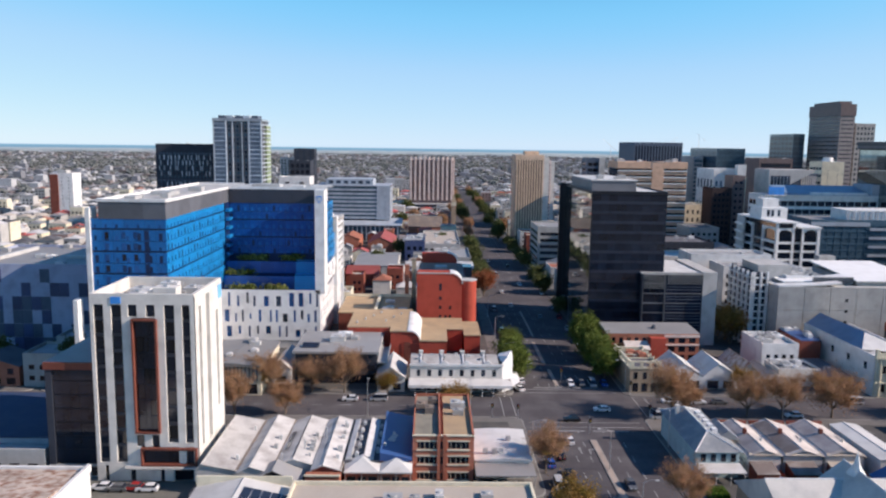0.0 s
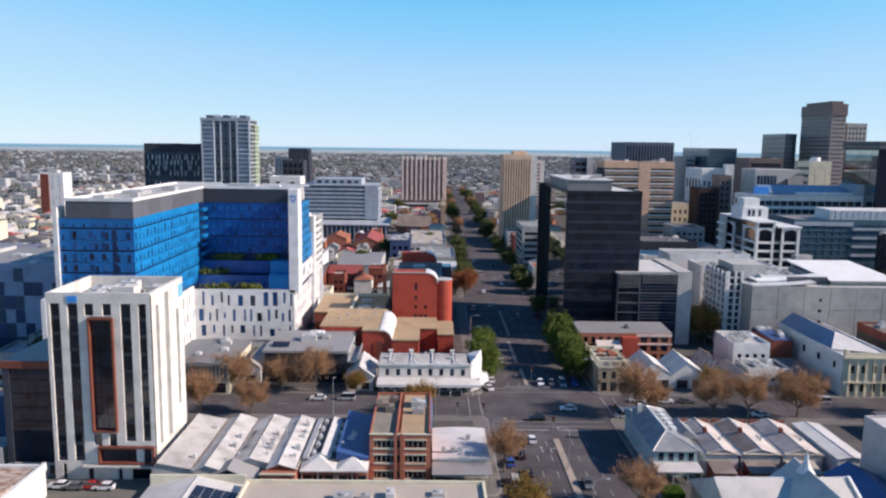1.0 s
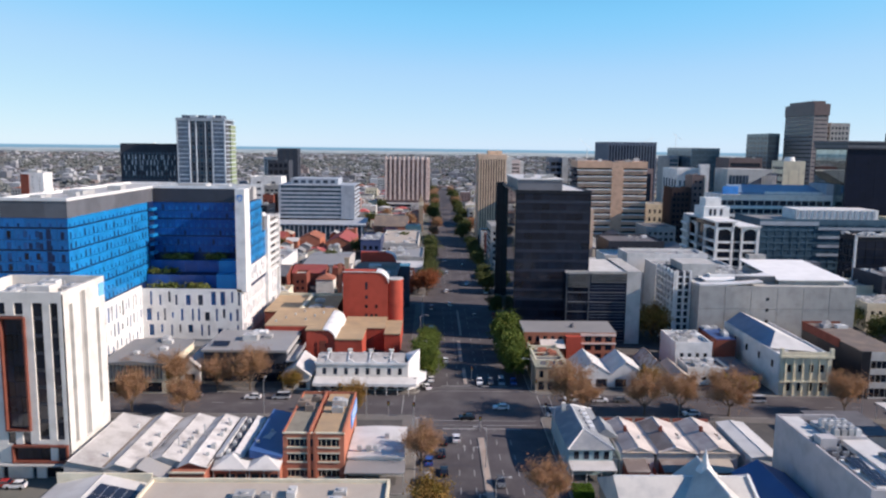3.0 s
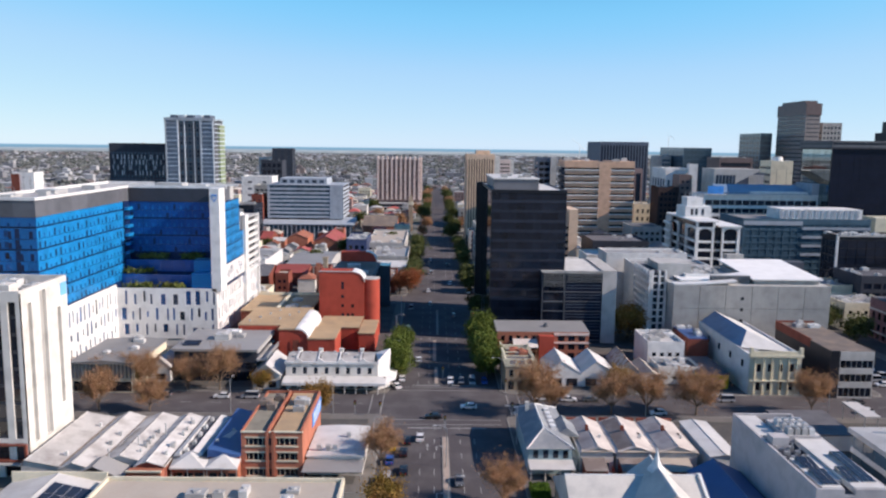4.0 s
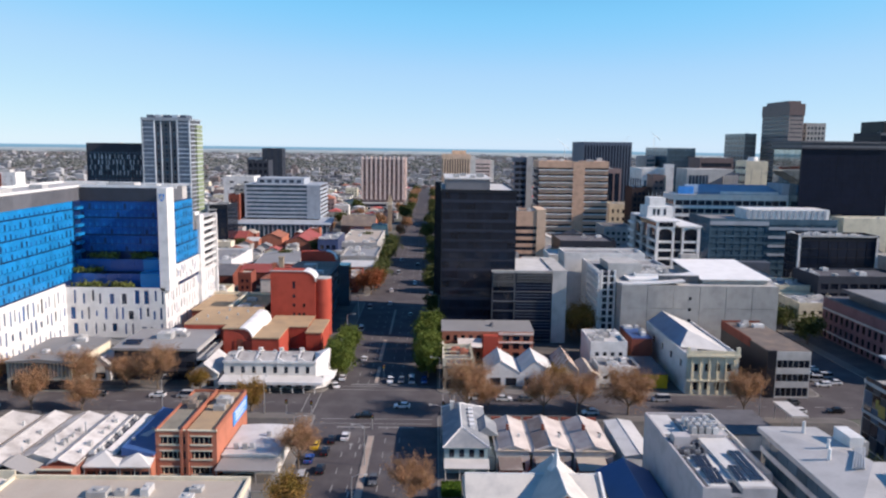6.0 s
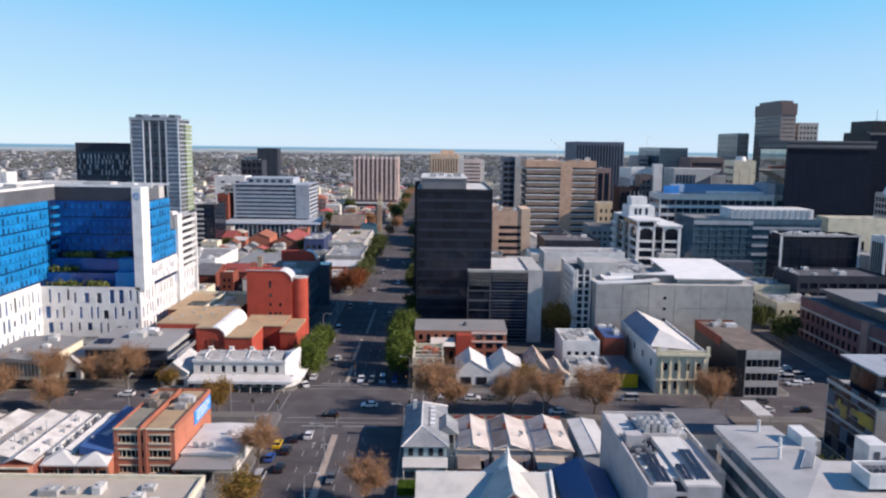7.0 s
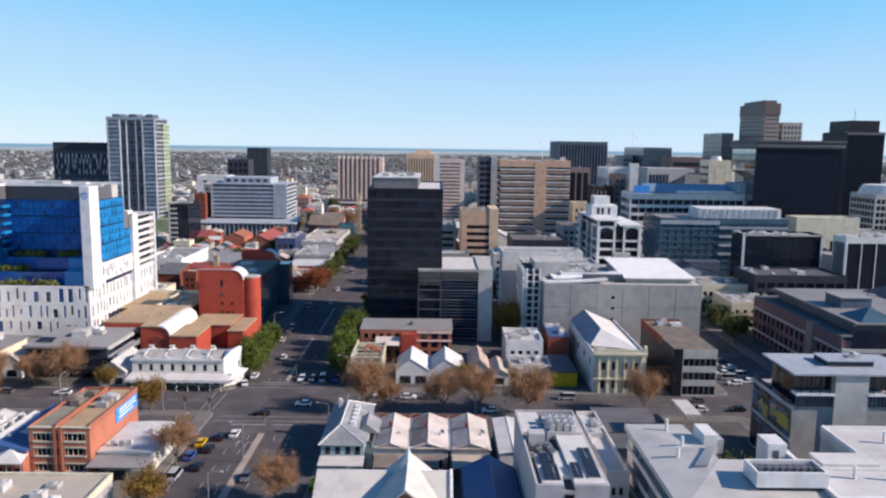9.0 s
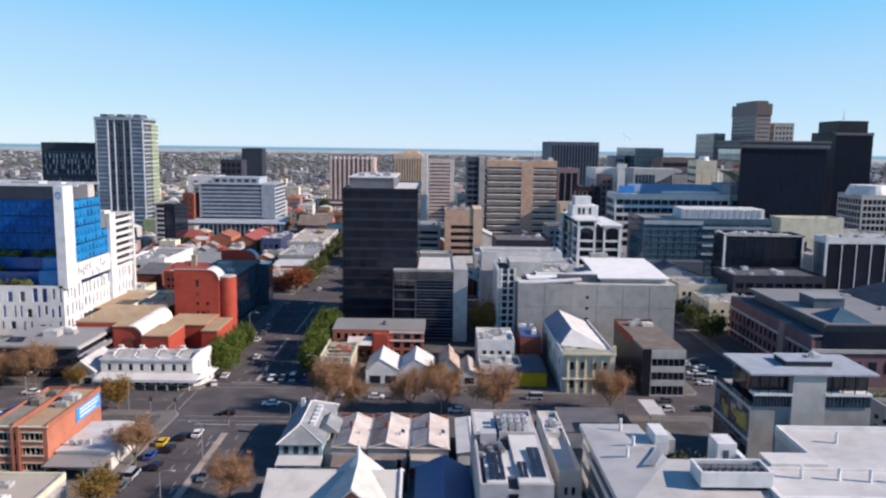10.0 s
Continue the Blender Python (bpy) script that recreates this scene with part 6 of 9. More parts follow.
    for k in range(4):
        for a in (1.4, 8.4):
            pane("window", th, "F", y0, x0 + a, x0 + a + 2.0, 1.4 + 3.5 * k, 3.2 + 3.5 * k, 0.0, 0.06, GLASS)
    b = block("shop", "low white building with a flat pale roof", 113.8, 118.2, 131, 163, 9.0, WHITE, ROOFW, GLASS, {"L": (9, 2, 0.4, 0.5), "F": (2, 2, 0.5, 0.5)}, n_units=5)
    c = thing("loading_canopy", "low white building with a dark metal roof", "building", 124, 170)
    part("wall", M().box(121, 135, 165, 180, 0, 4.0), WHITE, c)
    part("roof", M().along_x([(164.6, 4.0), (180.4, 4.0), (180.4, 4.6), (164.6, 4.3)], 120.7, 135.3), ROOFDK, c)
plant_flats()

def white_office():
    claim(116, 200, 100, 186)
    th = thing("office_building", "broad white-roofed office block with glazed bands and a rooftop plant enclosure", "building", 145, 120)
    part("core", M().box(120.2, 131, 92, 140.6, 0, 14.2).box(131, 196, 92, 124.4, 0, 14.2).box(157.6, 196, 124.4, 138.6, 0, 14.2), PALECONC, th)
    part("yard_wall", M().box(131, 157.6, 126.6, 127.0, 0, 13.4), BLUEGREY, th)
    for k in range(4):
        pane("floor_band", th, "L", 120.2, 92, 141, 0.6 + 3.6 * k + 2.5, 0.6 + 3.6 * k + 3.6, -0.1, 0.2, BRIGHT)
        for a0, a1 in even(93, 140.6, 13, 0.96):
            pane("window", th, "L", 120.2, a0, a1, 0.6 + 3.6 * k, 0.6 + 3.6 * k + 2.48, 0.0, 0.1, TEALGL)
    part("main_roof", M().add([(119.4, 141.4, 15.2), (131, 141.4, 15.2), (131, 121.5, 16.6), (119.4, 105, 15.2), (144, 109, 15.4), (146, 121.5, 16.4), (119.4, 92, 15.0), (144, 92, 15.0), (119.4, 141.4, 14.2), (131, 141.4, 14.2), (119.4, 92, 14.2)],
         [(0, 3, 2, 1), (3, 4, 5, 2), (3, 6, 7, 4), (0, 1, 9, 8), (0, 8, 10, 6, 3)]), ROOFW, th)
    for b in ((146, 196, 96, 124.5, 14.2, 15.5), (157.5, 196, 124.5, 138.8, 14.2, 15.5), (131, 146, 121.5, 124.5, 14.2, 15.0), (131, 146, 92, 121.5, 14.2, 14.8)):
        part("roof", M().box(*b), ROOFW, th)
    part("raised_roof", M().box(149, 159, 121.2, 126.2, 15.5, 16.0), ROOFLT, th)
    for b in ((144.4, 145.2, 92, 128, 14.8, 16.4), (145.2, 196, 108.6, 109.2, 15.5, 16.0), (157.5, 196, 138.4, 138.8, 15.5, 16.3), (157.5, 157.9, 126.2, 138.4, 15.5, 16.3), (145.2, 172, 119.4, 119.7, 15.5, 16.0)):
        part("roof_upstand", M().box(*b), BRIGHT, th)
    en = part("plant_enclosure", M().box(133.2, 144.8, 111.2, 111.6, 16.3, 18.8).box(133.2, 133.6, 111.6, 116.2, 16.3, 18.8).box(144.4, 144.8, 111.6, 116.2, 16.3, 18.8).box(133.2, 144.8, 116.2, 116.6, 16.3, 18.8), BRIGHT, th, "white louvred plant enclosure")
    for i in range(9):
        part("rooftop_unit", M().box(133.9 + i * 1.17, 134.8 + i * 1.17, 112.2, 115.6, 16.0, 18.4).tube((134.35 + i * 1.17, 113.2, 18.4), (134.35 + i * 1.17, 113.2, 18.9), 0.35, 0.35, 8), MIDGREY, en)
    # solid dark block in place of the shaded gap under the enclosure
    part("enclosure_post", M().box(133.8, 144.2, 111.8, 116.0, 14.8, 16.2), DARKCONC, th)
    st = part("stair_head", M().box(140.8, 144.2, 124.5, 129.2, 0, 18.2), BRIGHT, th)
    pane("door", st, "F", 124.5, 141.8, 142.8, 15.1, 17.0, 0.0, 0.06, MIDGREY)
    part("stair_head", M().box(130.9, 133.4, 128.8, 134.6, 14.2, 18.0), BRIGHT, th)
    part("rooftop_unit", M().box(133.6, 134.8, 129.4, 134, 14.2, 16.9), UNIT, th)
    part("barrel_skylight", M().tube((183, 117, 15.5), (183, 117, 16.1), 2.6, 2.5, 20), GREYGLASS, th)
    for x, y in ((126.6, 137.4), (126.8, 128.6), (124.6, 124), (166, 132), (177, 124), (152, 116.6), (158, 116), (163, 115.5), (168, 115), (173, 113)):
        part("vent_post", M().tube((x, y, 15), (x, y, 17.8), 0.32, 0.32, 8), BRIGHT, th)
    for i in range(5):
        part("pipe", M().tube((126 + i * 0.5, 119, 16.4), (131 + i * 0.4, 127, 16.9), 0.14, 0.14, 5), STEEL, th)
white_office()

def lantern_building():
    x0, x1, y0, y1 = 157.0, 182.6, 149.0, 163.5
    claim(150, 190, 145, 186)
    th = thing("office_building", "pale concrete building with glazed top storey under an overhanging roof", "building", 168, 156)
    part("body", M().box(x0, x1, y0 + 0.5, y1, 0, 16.4), CONC, th)
    part("centre_pier", M().box(165.4, 172.4, y0 - 0.1, y0 + 4, 0, 23.4), PALECONC, th)
    part("top_storey", M().box(x0 + 1.2, x1 - 1, y0 + 2.2, y1 - 1, 16.4, 23.2), BLACKFR, th)
    part("roof", M().box(x0 - 0.8, x1 + 0.6, y0 - 0.6, y1 + 0.6, 23.4, 23.8), BLUEGREY, th)
    part("roof_step", M().box(166, 176, 154, 160, 23.8, 24.9), DARKCONC, th)
    part("roof_step_cap", M().box(165.8, 176.2, 153.8, 160.2, 24.9, 25.1), BLUEGREY, th)
    for a0, a1 in ((x0 + 0.3, 165.4), (172.4, x1 - 0.3)):
        for b0, b1 in even(a0, a1, 5, 0.95):
            pane("window", th, "F", y0 + 2.2, b0, b1, 19.6, 23.0, 0.0, 0.1, GLASS)
        part("balcony_slab", M().box(a0, a1, y0 - 0.2, y0 + 2.4, 18.9, 19.4), BRIGHT, th)
        for b0, b1 in even(a0, a1, 12, 0.15):
            pane("baluster", th, "F", y0 + 0.3, b0, b1, 16.4, 18.9, 0.06, 0.14, MIDGREY)
        for b0, b1 in even(a0, a1, 4, 0.97):
            pane("balcony_glass", th, "F", y0 + 0.3, b0, b1, 16.4, 18.9, -0.04, 0.04, GREYGLASS)
        for b0, b1 in even(a0, a1, 4, 0.06):
            pane("column", th, "F", y0 + 0.2, b0, b1, 19.4, 23.4, 0.0, 0.25, BLACKFR)
    for k in range(5):
        for b0, b1 in even(y0 + 1, y1 + 5.5, 6, 0.92):
            pane("screen_panel", th, "L", x0, b0, b1, 0.6 + 3.4 * k, 3.8 + 3.4 * k, 0.02, 0.15, (SLATE, GLASS, NAVYCAP, GLASS)[(k + int(b0)) % 4])
    part("rear_wing", M().box(x0, x1 - 6, y1, y1 + 6, 0, 16.0), CONC, th)
    for b0, b1, z0, z1 in ((150, 155.5, 10.6, 13.4), (155.5, 158.5, 11.6, 13.0), (160.5, 163.0, 9.6, 12.4), (163.0, 164.2, 11, 13.2)):
        pane("mural", th, "L", x0, b0, b1, z0, z1, 0.16, 0.25, MURAL, "faded yellow wall painting")
    units(th, 168, 175, 155, 159, 25.1, 3, None, 0.6)
    part("side_beam", M().box(x0 - 0.3, x0, y0 + 0.3, y1 + 6, 15.6, 16.4).box(x0 - 0.3, x0, y0 + 0.3, y1 + 6, 8.6, 9.2), PALECONC, th)
    for b0, b1 in even(y0 + 2.4, y1 - 1, 6, 0.93):
        pane("window", th, "L", x0 + 1.2, b0, b1, 16.6, 23.0, 0.0, 0.08, GLASS)
lantern_building()

# ---- far side of the cross street, right ----
def brick_two_storey():
    claim(55, 90, 204, 250)
    th = thing("brick_building", "two-storey orange brick building with a long grey roof", "building", 71, 240)
    part("core", M().box(57.3, 86.2, 234.3, 246.5, 0, 10.4), BRICK, th)
    facade(th, "F", 234, 57, 86.5, 0, 10.6, even(57.6, 70, 5, 0.5) + even(76.0, 86, 3, 0.66), [(1.4, 3.8), (4.8, 6.7), (7.6, 9.4)], BRICK, GLASS, 0.3)
    part("render_bay", M().box(75.2, 86.6, 233.7, 233.99, 9.6, 10.4).box(75.2, 86.6, 233.7, 233.99, 6.9, 7.4), PINKC, th)
    part("projecting_bay", M().box(70.2, 75, 231.5, 234, 0, 9.8), REDWALL, th)
    part("roof", M().along_x([(234.2, 10.4), (247, 10.4), (247, 11.4), (234.2, 10.7)], 56.8, 86.8), ROOFG, th)
    part("dome_vent", M().tube((73.5, 240, 10.8), (73.5, 240, 12.2), 1.2, 0.5, 12), ROOFDK, th)
    part("awning", M().along_x([(230.0, 6.4), (234, 8.2), (234, 8.4), (230.0, 6.6)], 62, 69.8), TERRACEW, th)
    s = thing("stone_building", "ruined-looking cream stone shop fronts with a pierced parapet", "building", 61, 216)
    part("wall", M().box(57.2, 65.8, 207, 226, 0, 7.2), SAND, s)
    part("roof", M().box(57.6, 65.4, 207.4, 225.6, 7.2, 7.4), ROOFDK, s)
    m = M().box(57, 57.5, 206.8, 226, 7.2, 7.6).box(57.5, 66, 206.8, 207.3, 7.2, 7.8).box(65.5, 66, 207.3, 226, 7.2, 8.0).box(57.5, 65.5, 225.5, 226, 7.2, 8.6)
    for i in range(7):
        m.box(57, 57.5, 206.8 + i * 3.1, 207.6 + i * 3.1, 7.6, 9.2)
        m.box(65.5, 66, 207.3 + i * 3.0, 208.0 + i * 3.0, 8.0, 9.0)
    for i in range(4):
        m.box(57.5 + i * 2.6, 58.3 + i * 2.6, 206.8, 207.3, 7.8, 9.2)
    m.box(57, 57.5, 206.8, 226, 9.2, 9.5).box(57.5, 66, 206.8, 207.3, 9.2, 9.5)
    part("parapet", m, PALECREAM, s)
    for i in range(4):
        part("roof_beam", M().box(57.5, 65.5, 210 + i * 4, 210.3 + i * 4, 8.2, 8.5), PALECREAM, s)
    for a0, a1 in even(57.6, 65.6, 3, 0.6):
        pane("shop_window", s, "F", 207, a0, a1, 0.5, 3, 0.0, 0.05, GLASS)
        pane("upper_window", s, "F", 207, a0 + 0.3, a1 - 0.3, 4.2, 6.2, 0.0, 0.05, GLASS)
    units(s, 58, 65, 214, 224, 7.4, 4, BRICK)
    for x0, x1 in ((69.8, 80.0), (80.0, 90.2)):
        t = gabled("market_hall", "white-walled hall with a steep white sheet roof", x0, x1, 211, 225.5, 4.0, 7.6, "y", BRIGHT, ROOFLT, ridge_at=0.42, over=0.15, openings=False, group="twin white halls")
        for a0, a1 in even(x0 + 0.5, x1 - 0.5, 2, 0.7):
            pane("shop_window", t, "F", 211, a0, a1, 0.3, 2.6, 0.0, 0.06, GLASS)
    gabled("shed", "shed with a rusty red and cream iron roof", 91.5, 97.5, 214, 230, 3.8, 7.0, "y", PALECONC, RUST)
    gabled("shed", "small shed with a pale roof", 97.5, 103, 210, 224, 3.4, 5.2, "y", WHITE, ROOFBEIGE)
    block("shop", "white rendered building with rooftop air-conditioning plant", 103.5, 115, 226, 242, 9.0, BRIGHT, ROOFW, GLASS, {"F": (4, 2, 0.5, 0.4)}, n_units=8)
    block("shop", "low white building with a flat roof and tanks", 103.5, 116, 214, 224, 4.6, WHITE, ROOFG, GLASS, {"F": (4, 1, 0.5, 0.5)}, n_units=7)
    y = thing("workshop", "low workshop with a yellow fascia and dark roof", "building", 119, 216)
    part("wall", M().box(114.5, 123, 210, 228, 0, 4.4), YELLOW, y)
    part("roof", M().box(114.2, 123, 209.6, 228, 4.4, 4.8), ROOFDK, y)
brick_two_storey()

def heritage():
    claim(100, 165, 200, 250)
    x0, x1, y0, y1, h = 126.8, 141.4, 205.0, 246.5, 12.0
    th = thing("heritage_building", "pale classical two-storey building with a balustraded front and one shade-blue roof slope", "building", 132.5, 226)
    part("core", M().box(x0, x1, y0 + 0.5, y1, 0, h - 1.2), BRIGHT, th)
    facade(th, "F", y0, x0, x1, 0, h, even(x0 + 1, x1 - 1, 4, 0.42), [(1.4, 4.0), (6.9, 9.2)], PALECREAM, GLASS, 0.45, pname="sash_window")
    for a0, a1 in even(x0, x1, 6, 0.07):
        part("pilaster", M().box(a0, a1, y0 - 0.3, y0, 0, h - 0.6), PALECREAM, th)
    part("cornice", M().box(x0 - 0.4, x1 + 0.4, y0 - 0.6, y0 + 0.5, h - 0.7, h).box(x0 - 0.2, x1 + 0.2, y0 - 0.4, y0, 4.1, 4.5), PALECREAM, th)
    part("balustrade", M().box(x0, x1, y0 - 0.3, y0 + 0.2, h, h + 1.0).box(x0 - 0.3, x0 + 0.6, y0 - 0.4, y0 + 0.5, h, h + 2.0).box(x1 - 0.6, x1 + 0.3, y0 - 0.4, y0 + 0.5, h, h + 2.0), PALECREAM, th)
    part("side_wall", M().box(x0 - 0.3, x0, y0 + 0.5, y1, 0, h).box(x1, x1 + 0.3, y0 + 0.5, y1, 0, h), BRIGHT, th)
    rx, rh = 131.6, h + 3.4
    part("roof", M().add([(x0 + 0.3, y0 + 8, h - 0.1), (x1, y0 + 6, h - 0.8), (x1, y1, h - 0.8), (x0 + 0.3, y1, h - 0.1), (rx, y0 + 15, rh), (rx, y1, rh)], [(0, 1, 4), (1, 2, 5, 4), (2, 3, 5)]), ROOFLT, th)
    # left slope split off in steel blue, its shade put into the colour
    part("metal_roof", M().add([(x0 + 0.3, y1, h - 0.1), (x0 + 0.3, y0 + 8, h - 0.1), (rx, y0 + 15, rh), (rx, y1, rh)], [(0, 1, 2, 3)]), ROOFSTEEL, th)
    part("lower_roof", M().along_y([(x0, h - 1.2), (rx, h - 1.2), (rx, h - 0.2), (x0, h - 1.0)], y0 + 6, y1), ROOFW, th)
    part("front_roof", M().box(x0 + 0.2, x1 - 0.2, y0 + 0.5, y0 + 6, h - 1.2, h - 0.8), ROOFW, th)
    for i in range(4):
        pane("window", th, "L", x0 - 0.3, 209 + i * 9, 210.4 + i * 9, 7.2, 9.2, 0.0, 0.06, GLASS)
    rear = thing("brick_building", "red brick rear building with cluttered roof plant", "building", 127, 250)
    part("wall", M().box(117.5, 124, 230, 246, 0, 9.8), DKBRICK, rear)
    part("roof", M().box(117.6, 123.9, 230.1, 246, 9.8, 10.1), ROOFBLUE, rear)
    units(rear, 118, 124, 232, 245, 10.1, 5)
    # brown-roofed dark office
    d = thing("office_building", "dark-clad office with ribbon windows and a flat brown gravel roof", "building", 155, 220)
    dx0, dx1, dy0, dy1, dh = 148.8, 161.2, 203.2, 238, 13.6
    part("core", M().box(dx0, dx1 - 0.3, dy0 + 0.3, dy1, 0, dh), BLACKFR, d)
    facade(d, "F", dy0, 151.4, dx1, 0, dh, even(151.6, 161, 6, 0.97), [(0.4, 3.0), (4.8, 7.0), (8.8, 11.0)], PALECONC, GLASS, 0.3)
    part("end_wall", M().box(dx0, 151.4, dy0 - 0.1, dy0 + 0.3, 0, dh + 0.2), BLACKFR, d)
    part("roof", M().box(dx0 + 0.2, dx1 - 0.2, dy0 + 0.2, dy1 - 0.2, dh, dh + 0.15), ROOFBROWN, d)
    part("parapet", M().box(dx0 - 0.1, dx0 + 0.2, dy0 + 12, dy1, dh - 2, dh + 0.7).box(dx0 - 0.1, dx1, dy1 - 0.2, dy1 + 0.1, dh - 1, dh + 0.7), DKBRICK, d)
    for k in range(3):
        for b0, b1 in even(dy0 + 1, dy1 - 1, 9, 0.85):
            pane("window", d, "R", dx1 - 0.3, b0, b1, 1 + 4 * k, 3.2 + 4 * k, 0.0, 0.1, GLASS)
    units(d, 150, 160, 230, 237, dh + 0.15, 4)
    k = thing("bus_shelter", "flat white canopy on posts beside the street", "shelter", 144, 182)
    part("canopy", M().box(143.6, 147.6, 176, 187, 4.2, 4.6), ROOFW, k)
    for x, y in ((144, 176.6), (147.2, 176.6), (144, 186.4), (147.2, 186.4)):
        part("post", M().tube((x, y, 0.17), (x, y, 4.2), 0.12, 0.12, 6), STEEL, k)
heritage()

def grey_car_park():
    claim(104, 176, 246, 300)
    x0, x1, y0, y1, h = 118.2, 172.2, 249.2, 284, 23.6
    th = thing("car_park", "large grey concrete car park with panelled walls and white roofs", "building", 145, 266)
    part("core", M().box(x0 + 0.2, x1 - 0.2, y0 + 0.3, y1, 0, h - 0.5), CONC, th)
    w = (x1 - x0) / 6
    for i in range(6):
        for z0, z1 in ((0, 7.8), (7.8, 15.6), (15.6, h)):
            pane("wall_panel", th, "F", y0, x0 + i * w + 0.08, x0 + (i + 1) * w - 0.08, z0 + 0.06, z1 - 0.06, -0.3, 0.0, CONC)
    for k in range(5):
        pane("vent_hole", th, "F", y0, 141.4, 142.4, 3.4 + 3.8 * k, 4.4 + 3.8 * k, 0.0, 0.05, BLACKFR)
    for i in range(4):
        pane("wall_panel_side", th, "R", x1, y0 + i * 8.7 + 0.06, y0 + (i + 1) * 8.7 - 0.06, 0.1, h, -0.2, 0.0, CONC)
    part("stair_tower", M().box(x0 - 1.8, x0 + 10, 262, 276, 0, h + 5.5), PALECONC, th)
    def curved(xa, xb, ya, yb, z, rise, t=0.5):
        n = 8
        pr = [(xa + (xb - xa) * i / n, z + rise * (i / n) ** 2) for i in range(n + 1)]
        return M().along_y(pr + [(x, zz + t) for x, zz in reversed(pr)], ya, yb)
    part("roof_deck", M().box(x0, x1, y0 + 0.3, y1, h - 0.5, h), PALECONC, th)
    part("tilted_roof", M().along_x([(251.5, h + 1.6), (285, h + 3.6), (285, h + 4.0), (251.5, h + 2.0)], 146, 170.5), ROOFPURE, th)
    part("roof_wall", M().box(147, 169.5, 252.5, 284, h, h + 1.7), CONC, th)
    part("curved_roof", curved(122, 146, 254, 262, h + 0.6, 1.6), ROOFPURE, th)
    part("ramp_edge", curved(118.4, 140, 249.4, 253.4, h, 1.2), BRIGHT, th)
    part("louvre_wall", M().box(132, 146, 253.5, 254, h, h + 2.8), CONC, th)
    for a0, a1 in even(132, 146, 22, 0.4):
        pane("louvre", th, "F", 253.5, a0, a1, h + 0.3, h + 2.6, 0.0, 0.15, DARKCONC)
    part("plant_deck", M().box(126, 141, 260, 280, h, h + 1.4), ROOFG, th)
    units(th, 127, 141, 261, 279, h + 1.4, 40, None, 0.7)
    part("deck_edge", M().box(125.4, 141.6, 259.4, 260, h, h + 2.2).box(125.4, 126, 260, 280.6, h, h + 2.2).box(125.4, 141.6, 280, 280.6, h, h + 2.2), BRIGHT, th)
    part("rooftop_box", M().box(150, 156.5, 285.2, 289, 0, h + 5.6), CONC, th)
    # white lattice stair screen
    l = thing("lattice_screen", "white concrete lattice screen on the end of the car park", "facade", 114, 262)
    part("backing", M().box(112.6, 118, 258, 276, 0, 26.5), DARKCONC, l)
    for k in range(11):
        part("lattice_bar", M().box(111.6, 112.4, 256, 276, 1.0 + 2.4 * k, 1.45 + 2.4 * k).box(111.6, 117.8, 256.8, 257.7, 1.0 + 2.4 * k, 1.45 + 2.4 * k), BRIGHT, l)
    for i in range(6):
        part("lattice_post", M().box(111.5, 112.4, 256 + i * 3.9, 256.5 + i * 3.9, 0, 27.4), BRIGHT, l)
    for x in (112.8, 115.2, 117.4):
        part("lattice_post", M().box(x, x + 0.6, 256.6, 257.7, 0, 27.4), BRIGHT, l)
grey_car_park()

